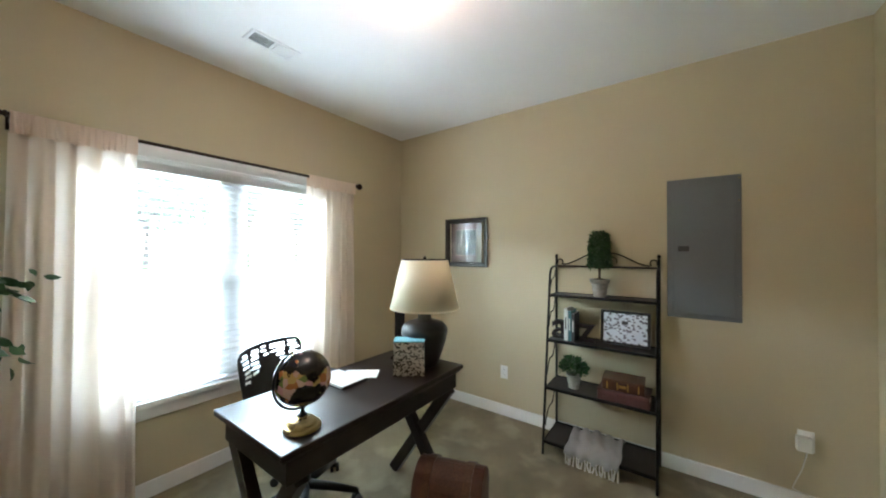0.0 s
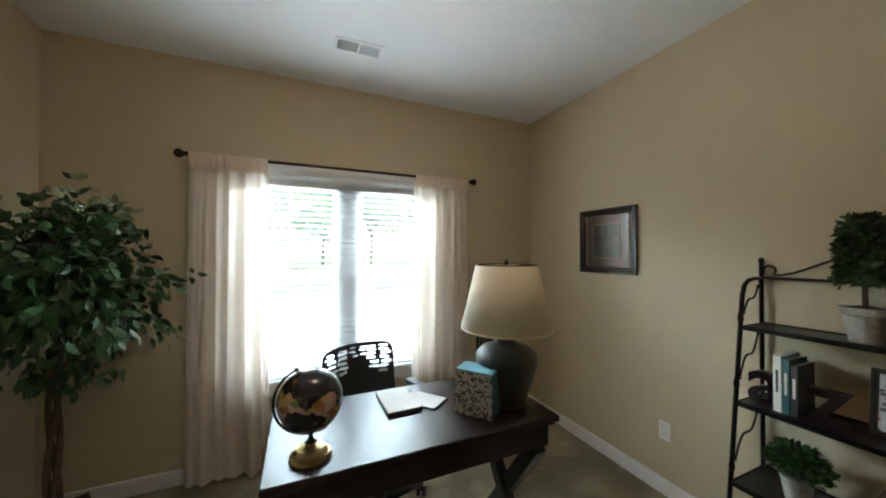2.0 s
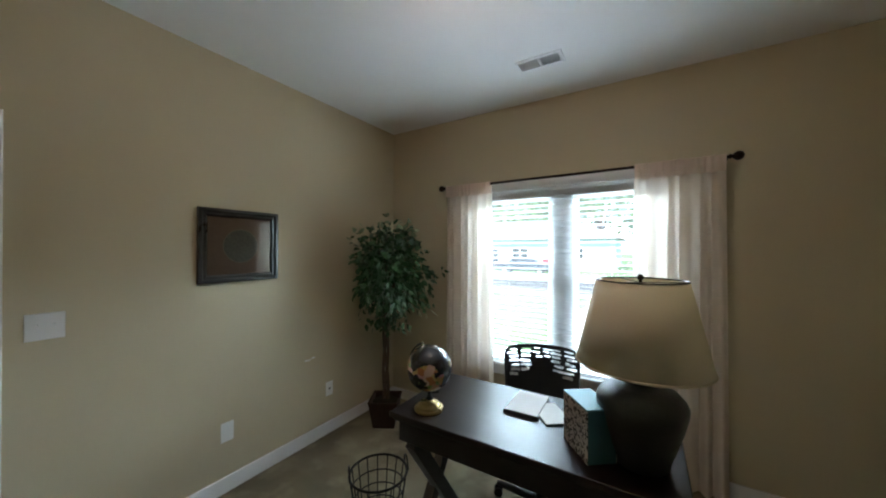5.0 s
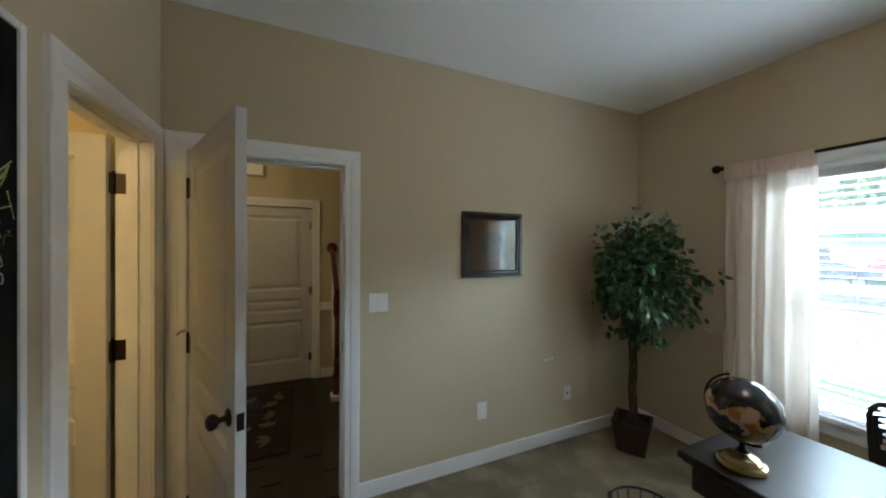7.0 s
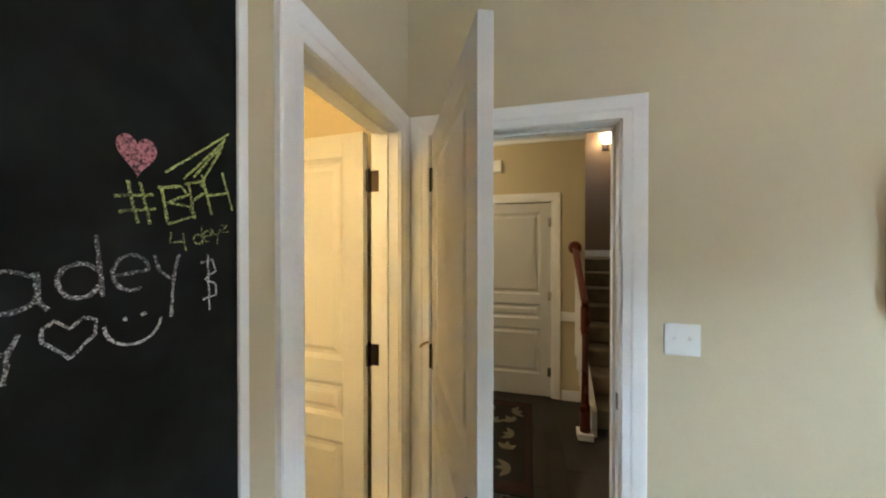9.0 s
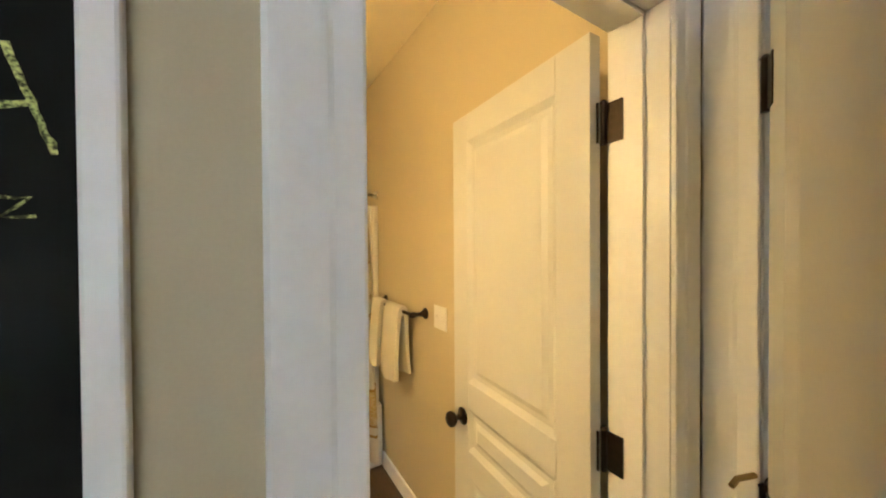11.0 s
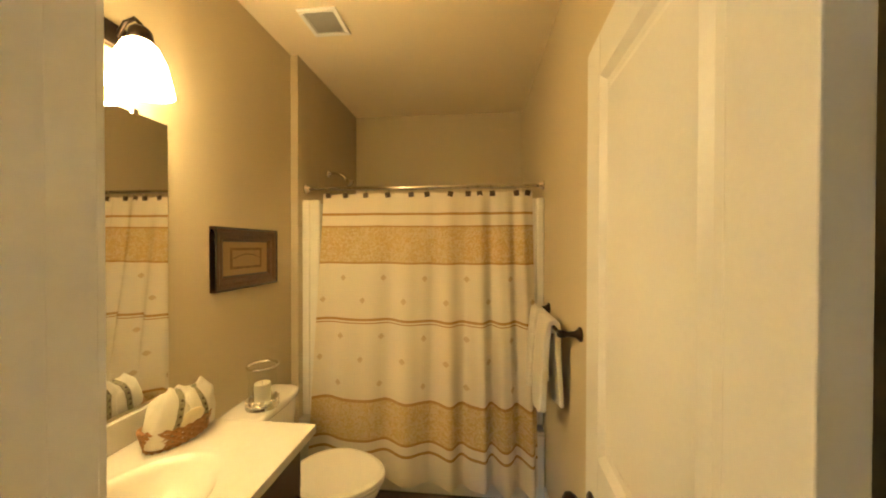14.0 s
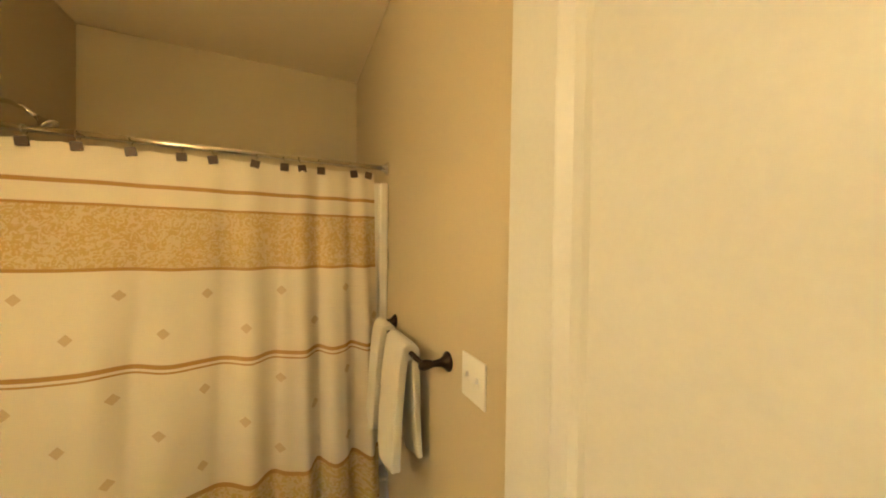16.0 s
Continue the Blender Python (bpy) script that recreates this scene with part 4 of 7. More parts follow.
LET = {
    "J": [[(0, 0.02), (1, 0.0)], [(0.55, 0), (0.55, 0.7), (0.4, 0.95), (0.1, 0.98)]],
    "a": [arc(0.45, 0.55, 0.45, 0.42, -40, -340, 14), [(0.85, 0.2), (0.88, 0.8), (1, 1)]],
    "d": [arc(0.4, 0.72, 0.4, 0.27, -30, -340, 14), [(0.72, 0.0), (0.85, 1.0)]],
    "e": [[(0.05, 0.55), (0.9, 0.45)] + arc(0.5, 0.5, 0.48, 0.48, -10, -300, 14)],
    "y": [[(0.0, 0.0), (0.22, 0.25), (0.66, 0.38)], [(1.0, 0.0), (0.78, 0.35), (0.66, 1.0)]],
    "z": [[(0.05, 0.15), (0.9, 0.1), (0.1, 0.9), (1.0, 0.85)]],
    "B": [[(0.1, 0.1), (0.25, 1.0)], [(0.0, 0.12), (0.6, 0.0), (0.8, 0.2), (0.25, 0.45), (0.85, 0.5), (0.95, 0.75), (0.25, 1.0)]],
    "P": [[(0.15, 0.1), (0.4, 1.0)], [(0.0, 0.15), (0.7, 0.0), (0.95, 0.25), (0.3, 0.55)]],
    "H": [[(0.0, 0.15), (0.3, 1.0)], [(0.65, 0.0), (1.0, 0.85)], [(0.15, 0.6), (0.85, 0.45)]],
    "#": [[(0.3, 0.0), (0.55, 1.0)], [(0.6, 0.0), (0.85, 1.0)], [(0.0, 0.4), (0.95, 0.25)], [(0.1, 0.75), (1.0, 0.6)]],
    "4": [[(0.1, 0.0), (0.05, 0.55), (0.8, 0.45)], [(0.7, 0.0), (0.85, 1.0)]],
    "amp": [[(0.1, 0.15), (0.7, 0.1), (0.9, 0.3), (0.3, 0.45), (0.9, 0.55), (0.9, 0.75), (0.2, 0.8)], [(0.45, 0.0), (0.55, 1.0)]],
    "heart": [[(0.5, 1.0), (0.05, 0.45), (0.05, 0.15), (0.25, 0.0), (0.5, 0.25), (0.75, 0.0), (0.98, 0.12), (0.95, 0.5), (0.5, 1.0)]],
    "smile": [arc(0.5, 0.2, 0.5, 0.8, 175, 5, 12), [(0.32, 0.15), (0.38, 0.1)], [(0.62, 0.08), (0.7, 0.02)]],
    "hatch": [[(0, 1.0), (1.0, 0.0)], [(0.25, 1.05), (0.95, 0.12), (0.4, 0.98), (0.9, 0.25), (0.5, 1.1), (0.85, 0.4)]],
    "dash": [[(0, 0.5), (1, 0.6)]],
}
for nm, key, left, top, w, h, mt, r in (
        ("chalk_letter", "a", 1.199, 1.511, 0.057, 0.052, CHALK_W, 0.004),
        ("chalk_letter", "d", 1.134, 1.544, 0.048, 0.077, CHALK_W, 0.004),
        ("chalk_letter", "e", 1.084, 1.519, 0.044, 0.050, CHALK_W, 0.0038),
        ("chalk_letter", "y", 1.035, 1.517, 0.034, 0.092, CHALK_W, 0.0036),
        ("chalk_ampersand", "amp", 0.970, 1.517, 0.033, 0.093, CHALK_W, 0.0026),
        ("chalk_letter", "y", 1.195, 1.437, 0.031, 0.049, CHALK_W, 0.0036),
        ("chalk_heart", "heart", 1.149, 1.445, 0.050, 0.046, CHALK_W, 0.0032),
        ("chalk_smile", "smile", 1.093, 1.438, 0.067, 0.040, CHALK_W, 0.0032),
        ("chalk_hash", "#", 1.081, 1.617, 0.048, 0.056, CHALK_Y, 0.0034),
        ("chalk_letter", "B", 1.030, 1.621, 0.054, 0.059, CHALK_Y, 0.0034),
        ("chalk_letter", "P", 0.991, 1.635, 0.036, 0.061, CHALK_Y, 0.0034),
        ("chalk_letter", "H", 0.964, 1.657, 0.056, 0.074, CHALK_Y, 0.0034),
        ("chalk_numeral", "4", 1.015, 1.550, 0.029, 0.028, CHALK_Y, 0.0022),
        ("chalk_letter", "d", 0.978, 1.562, 0.017, 0.029, CHALK_Y, 0.002),
        ("chalk_letter", "e", 0.962, 1.556, 0.014, 0.019, CHALK_Y, 0.002),
        ("chalk_letter", "y", 0.949, 1.559, 0.017, 0.027, CHALK_Y, 0.002),
        ("chalk_letter", "z", 0.932, 1.568, 0.016, 0.015, CHALK_Y, 0.0018),
        ("chalk_stroke", "hatch", 1.019, 1.728, 0.104, 0.090, CHALK_Y, 0.0026),
        ("chalk_stroke", "dash", 1.212, 1.738, 0.023, 0.007, CHALK_W, 0.0036),
        ("chalk_letter", "J", 1.216, 1.532, 0.032, 0.080, CHALK_W, 0.004),
        ("chalk_stroke", "dash", 1.211, 1.406, 0.018, 0.006, CHALK_W, 0.0036)):
    chalk(nm, LET[key], left, top, w, h, mt, r * 0.66)
# filled pink heart
bm = bmesh.new()
ring = []
for i in range(48):
    a = 2 * math.pi * i / 48
    hx, hz = 16 * math.sin(a) ** 3, 13 * math.cos(a) - 5 * math.cos(2 * a) - 2 * math.cos(3 * a) - math.cos(4 * a)
    ring.append((1.055 - hx * 0.00150, (hz + 2.5) * 0.00193 + 1.651))
f0 = [bm.verts.new((x, 0.0102, z)) for x, z in ring]
f1 = [bm.verts.new((x, 0.0115, z)) for x, z in ring]
bm.faces.new(f1)
for i in range(48):
    bm.faces.new((f0[i], f0[(i + 1) % 48], f1[(i + 1) % 48], f1[i]))
part("chalk_heart", bm, CHALK_P, cb, "filled pink chalk heart")

# ---- office: desk and what stands on it ----
desk = thing("writing_desk", "espresso-stained writing desk with crossed legs", "desk")
X0, X1, Y0, Y1, DZ = 1.245, 2.376, 1.918, 2.48, 0.783
part("desktop", B(X0, X1, Y0, Y1, DZ - 0.026, DZ), ESPRESSO, desk, bevel=0.005)
bm = B(X0 + 0.035, X1 - 0.035, Y0 + 0.03, Y1 - 0.03, DZ - 0.135, DZ - 0.026)
part("apron", bm, ESPRESSO, desk, bevel=0.003)
for i in range(3):
    xa = X0 + 0.045 + i * 0.352
    part("drawer_front", B(xa, xa + 0.34, Y1 - 0.031, Y1 - 0.022, DZ - 0.125, DZ - 0.036), ESPRESSO, desk, bevel=0.003)
bm = bmesh.new()
box(bm, X0 + 0.012, X1 - 0.012, Y0 + 0.012, Y1 - 0.012, DZ - 0.04, DZ - 0.026)
part("moulding", bm, ESPRESSO, desk, bevel=0.006)


def beam(bm, p, q, w, d, up=(1, 0, 0)):
    """A square bar from p to q."""
    p, q = Vector(p), Vector(q)
    z = (q - p).normalized()
    x = (Vector(up) - z * z.dot(Vector(up))).normalized()
    y = z.cross(x)
    v = [bm.verts.new(c + x * sx * w / 2 + y * sy * d / 2) for c in (p, q) for sx, sy in ((-1, -1), (1, -1), (1, 1), (-1, 1))]
    for f in ((3, 2, 1, 0), (4, 5, 6, 7), (0, 1, 5, 4), (1, 2, 6, 5), (2, 3, 7, 6), (3, 0, 4, 7)):
        bm.faces.new([v[i] for i in f])
    return bm


for x in (X0 + 0.085, X1 - 0.085):
    for i, (a, b) in enumerate(((Y0 + 0.055, Y1 - 0.055), (Y1 - 0.055, Y0 + 0.055))):
        part("crossed_leg", beam(bmesh.new(), (x + (0.012 if i else -0.012), a, 0.004), (x + (0.012 if i else -0.012), b, DZ - 0.135), 0.05, 0.066), ESPRESSO, desk, bevel=0.003)
part("stretcher", beam(bmesh.new(), (X0 + 0.085, Y0 + 0.075, 0.05), (X1 - 0.085, Y0 + 0.075, 0.05), 0.035, 0.04, (0, 1, 0)), ESPRESSO, desk, bevel=0.003)

LX, LY = 2.237, 2.113
tl = thing("table_lamp", "dark ceramic urn lamp with a cream drum shade", "lamp", pose(LX, LY, DZ) @ Matrix.Scale(0.965, 4))
part("body", lathe(bmesh.new(), [(0, 0), (0.085, 0), (0.092, 0.01), (0.095, 0.03), (0.112, 0.08), (0.134, 0.15), (0.146, 0.2), (0.147, 0.225), (0.14, 0.242), (0.118, 0.265), (0.08, 0.279), (0.05, 0.286), (0.043, 0.292), (0.042, 0.332), (0.052, 0.337), (0, 0.342)], seg=48), URN, tl, "dark ribbed ceramic urn", smooth=True)
part("harp", tube(bmesh.new(), [(0, 0, 0.34), (-0.05, 0, 0.4), (-0.055, 0, 0.5), (-0.02, 0, 0.64), (0, 0, 0.655), (0.02, 0, 0.64), (0.055, 0, 0.5), (0.05, 0, 0.4), (0, 0, 0.34)], 0.003, 6), BRONZE, tl)
part("bulb", lathe(bmesh.new(), [(0, 0.34), (0.018, 0.345), (0.018, 0.39), (0.03, 0.43), (0.028, 0.46), (0, 0.48)], seg=16), PLATE, tl, smooth=True)
bm = lathe(bmesh.new(), [(0.216, 0.36), (0.146, 0.662)], seg=64)
part("shade", bm, SHADE, tl, "cream linen shade", smooth=True, solid=0.003)
part("shade_trim", tube(bmesh.new(), [(0.2165 * math.cos(a), 0.2165 * math.sin(a), 0.36) for a in [2 * math.pi * i / 64 for i in range(64)]], 0.004, 6, closed=True), SHADE, tl, smooth=True)
part("shade_trim", tube(bmesh.new(), [(0.1462 * math.cos(a), 0.1462 * math.sin(a), 0.662) for a in [2 * math.pi * i / 64 for i in range(64)]], 0.003, 6, closed=True), BRONZE, tl, smooth=True)
bm = bmesh.new()
for a in (0, 2.094, 4.189):
    tube(bm, [(0, 0, 0.655), (0.145 * math.cos(a), 0.145 * math.sin(a), 0.66)], 0.002, 6)
part("spider", bm, BRONZE, tl)
part("lamp_finial", lathe(bmesh.new(), [(0, 0.655), (0.006, 0.655), (0.006, 0.663), (0.011, 0.668), (0.012, 0.675), (0.006, 0.684), (0, 0.686)], seg=16), BRONZE, tl, smooth=True)

gl = thing("desk_globe", "black desk globe on a brass base", "globe", pose(1.39, 2.035, DZ))
part("base", lathe(bmesh.new(), [(0, 0), (0.068, 0), (0.07, 0.006), (0.066, 0.016), (0.056, 0.02), (0.054, 0.026), (0.045, 0.034), (0.03, 0.038), (0.018, 0.042), (0.012, 0.05), (0, 0.05)], seg=48), BRASS, gl, "stepped polished brass foot", bevel=0.0008)
part("stem", lathe(bmesh.new(), [(0.012, 0.046), (0.02, 0.052), (0.01, 0.06), (0.007, 0.075), (0.009, 0.08), (0, 0.083)], seg=20), IRON, gl, smooth=True)
ax = Matrix.Rotation(radians(-23), 4, "Y")
C = Vector((0, 0, 0.195))
arcpts = [C + ax @ Vector((-0.115 * math.sin(a), 0, 0.115 * math.cos(a))) for a in [radians(-4 + 188 * i / 30) for i in range(31)]]
part("meridian_arm", tube(bmesh.new(), arcpts, 0.0045, 8), IRON, gl, smooth=True)
bm = bmesh.new()
bmesh.ops.create_uvsphere(bm, u_segments=48, v_segments=28, radius=0.105)
ball = part("ball", bm, GLOBE, gl, "black map ball with coloured lands", smooth=True)
ball.matrix_basis = Matrix.Translation(C) @ ax @ Matrix.Rotation(radians(140), 4, "Z")
part("pin", tube(bmesh.new(), [C + ax @ Vector((0, 0, 0.104)), C + ax @ Vector((0, 0, 0.124))], 0.004, 8), BRASS, gl)

for i, (cx, cy, a, w, d, z, th, lab) in enumerate(((1.772, 2.312, 1, 0.152, 0.235, 0.0, 0.016, "white notepad with a dark edge on the desk"), (1.888, 2.282, 38, 0.125, 0.19, 0.0, 0.009, "white notebook lying askew on the desk"))):
    nb = thing("notebook", lab, "notebook", pose(cx, cy, DZ + z, 0, 0, a), group="desk notebooks")
    part("cover", B(-w / 2, w / 2, -d / 2, d / 2, 0.0005, 0.004), SLOT, nb, "dark cover")
    part("page_block", B(-w / 2 + 0.002, w / 2 - 0.002, -d / 2 + 0.002, d / 2 - 0.002, 0.004, th), PAPER, nb, bevel=0.001)
    part("spine", B(-w / 2 - 0.0015, w / 2 + 0.0015, -d / 2 - 0.002, -d / 2 + 0.001, 0.0005, th - 0.002), SLOT, nb)

fb = thing("floral_box", "black-and-cream floral box with an aqua top", "storage box", pose(2.072, 2.088, DZ, 0, 0, -52))
part("front", B(-0.085, 0.085, -0.055, -0.052, 0.001, 0.185), FLORAL, fb, "black and cream floral front")
part("back", B(-0.085, 0.085, 0.052, 0.055, 0.001, 0.185), FLORAL, fb)
part("side", B(-0.085, -0.082, -0.052, 0.052, 0.001, 0.185), TEAL, fb)
part("side", B(0.082, 0.085, -0.052, 0.052, 0.001, 0.185), TEAL, fb, "teal side")
part("lid", B(-0.0855, 0.0855, -0.0555, 0.0555, 0.185, 0.192), AQUA, fb, "aqua top", bevel=0.001)

lr = thing("letter_rack", "small dark wooden slatted rack behind the lamp", "letter rack", pose(2.256, 2.337, DZ, 0, 0, 20))
for x in (-0.06, -0.03, 0.0, 0.03, 0.06):
    part("slat", B(x - 0.006, x + 0.006, -0.008, 0.008, 0.02, 0.33), ESPRESSO, lr, bevel=0.002)
part("rail", B(-0.07, 0.07, -0.01, 0.01, 0.33, 0.345), ESPRESSO, lr, bevel=0.002)
part("foot", B(-0.075, 0.075, -0.03, 0.03, 0.0005, 0.02), ESPRESSO, lr, bevel=0.003)

# ---- office chair ----
ch = thing("office_chair", "black office chair with an openwork back", "chair", pose(1.76, 2.615, 0, 0, 0, 16))
bm = bmesh.new()
nx, nz = 60, 84
rnd = random.Random(4)
slots = []
for k, v0 in enumerate((0.56, 0.63, 0.70, 0.77, 0.84, 0.905, 0.955)):
    for c0, hw0 in ((-0.76, 0.15), (-0.42, 0.16), (-0.1, 0.11), (0.16, 0.1), (0.45, 0.15), (0.79, 0.13)):
        mid = abs(c0) < 0.3
        if (mid and k < 4) or (k == 0 and abs(c0) < 0.5):
            continue
        slots.append((c0 + rnd.uniform(-0.05, 0.05), v0 + rnd.uniform(-0.008, 0.008), hw0 * rnd.uniform(0.75, 1.05), 0.014 if mid else 0.023 if v0 < 0.94 else 0.015, rnd.uniform(-0.06, 0.06)))


def open_at(u, v):
    """True where the plastic back is pierced by a rounded slot."""
    for cu, cv, hu, hv, tilt in slots:
        a, b = (u - cu) / hu, (v - cv - tilt * (u - cu)) / hv
        if a ** 4 + b ** 4 < 1:
            return True
    return False


g0 = []
for j in range(nz + 1):
    row = []
    for i in range(nx + 1):
        u, v = i / nx * 2 - 1, j / nz
        hw = 0.205 + 0.02 * v
        row.append(bm.verts.new((u * hw, 0.27 + 0.035 * v - 0.045 * u * u - 0.05 * (1 - v) ** 2, 0.52 + 0.385 * v - 0.012 * u * u * v)))
    g0.append(row)
for j in range(nz):
    for i in range(nx):
        u, v = (i + 0.5) / nx * 2 - 1, (j + 0.5) / nz
        if not open_at(u, v) and abs(u) ** 9 + abs(2 * v - 1) ** 9 < 1.05:
            bm.faces.new((g0[j][i], g0[j][i + 1], g0[j + 1][i + 1], g0[j + 1][i]))
bmesh.ops.delete(bm, geom=[v for v in bm.verts if not v.link_faces], context="VERTS")
part("backrest", bm, PLASTIC, ch, "black openwork plastic back", bevel=0.0, solid=0.006)
edge = [(-0.2, 0.176 + 0.0, 0.52)]
fr = []
for k in range(60):
    a = 2 * math.pi * k / 60
    sx, sz = math.cos(a), math.sin(a)
    n = 9
    rr = (abs(sx) ** n + abs(sz) ** n) ** (-1 / n)
    u, v = sx * rr, (sz * rr + 1) / 2
    fr.append((u * (0.207 + 0.02 * v), 0.27 + 0.035 * v - 0.045 * u * u - 0.05 * (1 - v) ** 2, 0.515 + 0.395 * v - 0.012 * u * u * v))
part("back_frame", tube(bmesh.new(), fr, 0.009, 8, closed=True), PLASTIC, ch, smooth=True)
bm = B(-0.235, 0.235, -0.25, 0.22, 0.43, 0.495)
part("seat", bm, PLASTIC, ch, "black padded seat", bevel=0.025)
part("back_support", tube(bmesh.new(), [(0, 0.1, 0.42), (0, 0.25, 0.42), (0, 0.275, 0.5), (0, 0.27, 0.62)], 0.018, 10), PLASTIC, ch, smooth=True)
for s in (-1, 1):
    arm = part("armrest", tube(bmesh.new(), [(s * 0.2, 0.02, 0.45), (s * 0.275, 0.03, 0.47), (s * 0.29, 0.05, 0.6), (s * 0.285, 0.06, 0.66)], 0.014, 10), PLASTIC, ch, smooth=True)
    part("arm_pad", B(s * 0.285 - 0.03, s * 0.285 + 0.03, -0.1, 0.15, 0.655, 0.683), PLASTIC, arm, bevel=0.01)
part("gas_column", tube(bmesh.new(), [(0, 0, 0.1), (0, 0, 0.26), (0, 0, 0.261), (0, 0, 0.43)], [0.03, 0.03, 0.018, 0.018], 16), PLASTIC, ch, smooth=True)
for k in range(5):
    a = radians(72 * k + 5)
    leg = part("base_leg", tube(bmesh.new(), [(0.02 * math.cos(a), 0.02 * math.sin(a), 0.12), (0.16 * math.cos(a), 0.16 * math.sin(a), 0.1), (0.3 * math.cos(a), 0.3 * math.sin(a), 0.072)], [0.026, 0.022, 0.016], 8), PLASTIC, ch, smooth=True)
    bm = bmesh.new()
    for o in (-0.017, 0.017):
        p = Vector((0.3 * math.cos(a), 0.3 * math.sin(a), 0.026))
        sd = Vector((-math.sin(a + 0.6), math.cos(a + 0.6), 0))
        tube(bm, [p + sd * (o - 0.009), p + sd * (o + 0.009)], 0.026, 16)
    tube(bm, [(0.3 * math.cos(a), 0.3 * math.sin(a), 0.03), (0.3 * math.cos(a), 0.3 * math.sin(a), 0.08)], 0.009, 8)
    part("caster", bm, RUBBER, leg, smooth=False)


# ---- iron shelf and what stands on it ----
sh = thing("iron_shelf", "black wrought-iron ladder shelf with scrollwork", "shelf")
SY0, SY1, RX = 0.96, 1.66, 3.385
LEV = ((1.141, 3.20), (0.806, 3.15), (0.463, 3.10), (0.09, 3.07))


def front_x(z):
    return 3.05 + 0.16 * (z / 1.22)


for y in (SY0, SY1):
    part("rear_post", tube(bmesh.new(), [(RX, y, 0.001), (RX, y, 1.437), (RX, y, 1.439), (RX, y, 1.457)], [0.009, 0.009, 0.013, 0.008], 10), IRON, sh, smooth=True)
    pts = [(front_x(z), y, z) for z in (0.001, 0.4, 0.8, 1.2)] + [(front_x(1.27), y, 1.28), (3.235, y, 1.33), (3.27, y, 1.352), (3.32, y, 1.359), (RX, y, 1.359)]
    part("front_leg", tube(bmesh.new(), pts, 0.009, 10), IRON, sh, smooth=True)
    for z, xf in LEV:
        part("side_bar", tube(bmesh.new(), [(front_x(z), y, z), (RX, y, z)], 0.006, 8), IRON, sh)

    def scroll(z0, zz, big):
        """An S scroll between the posts of one side."""
        xm0, xm1 = front_x(z0) + 0.012, RX - 0.012
        w = xm1 - xm0
        pts = [(xm0 + w * (0.1 + 0.8 * t), y, z0 + zz * (0.25 + 0.7 * t + 0.12 * math.sin(2 * math.pi * t))) for t in [i / 14 for i in range(15)]]
        a0 = pts[0]
        curl = [(a0[0] + 0.036 * (1 - k / 16) * math.cos(0.5 + k * 0.5) - 0.02, y, a0[2] - 0.02 + 0.036 * (1 - k / 16) * math.sin(0.5 + k * 0.5)) for k in range(14, -1, -1)]
        b0 = pts[-1]
        curl2 = [(b0[0] + 0.02 - 0.036 * (1 - k / 16) * math.cos(0.5 + k * 0.5), y, b0[2] + 0.012 - 0.036 * (1 - k / 16) * math.sin(0.5 + k * 0.5)) for k in range(15)]
        return tube(bmesh.new(), curl + pts + curl2, 0.0045, 6)

    for z0, zz in ((0.11, 0.3), (0.475, 0.3), (0.835, 0.29), (1.155, 0.185)):
        part("scroll", scroll(z0, zz, 1), IRON, sh, smooth=True)
for z, xf in LEV:
    xf = front_x(z)
    bm = bmesh.new()
    for a, b in (((xf, SY0, z), (xf, SY1, z)), ((RX, SY0, z), (RX, SY1, z))):
        beam(bm, a, b, 0.012, 0.02, (1, 0, 0))
    s = part("shelf_frame", bm, IRON, sh)
    part("shelf_board", B(xf + 0.004, RX - 0.004, SY0 + 0.006, SY1 - 0.006, z - 0.004, z + 0.004), ESPRESSO, s)
part("top_bar", tube(bmesh.new(), [(RX, SY0, 1.362), (RX, SY1, 1.362)], 0.007, 8), IRON, sh)
for s, y in ((1, SY0), (-1, SY1)):
    ymid = (SY0 + SY1) / 2
    pts = [(RX, y + s * (0.03 + 0.022 * math.cos(a)), 1.397 + 0.022 * math.sin(a)) for a in [radians(220 - 30 * i) for i in range(10)]]
    pts += [(RX, y + s * (0.055 + (abs(ymid - y) - 0.055 - 0.05) * t), 1.377 + 0.09 * (t * t * (3 - 2 * t))) for t in [i / 12 for i in range(13)]]
    pts += [(RX, ymid - s * (0.05 - 0.05 * t), 1.467 + 0.012 * t) for t in (0.5, 1.0)]
    part("top_scroll", tube(bmesh.new(), pts, 0.005, 8), IRON, sh, smooth=True)
    pts = [(RX, ymid - s * (0.06 - 0.03 * math.cos(a)), 1.407 + 0.03 * math.sin(a)) for a in [radians(-60 + 30 * i) for i in range(10)]]
    part("top_scroll", tube(bmesh.new(), pts, 0.004, 8), IRON, sh, smooth=True)


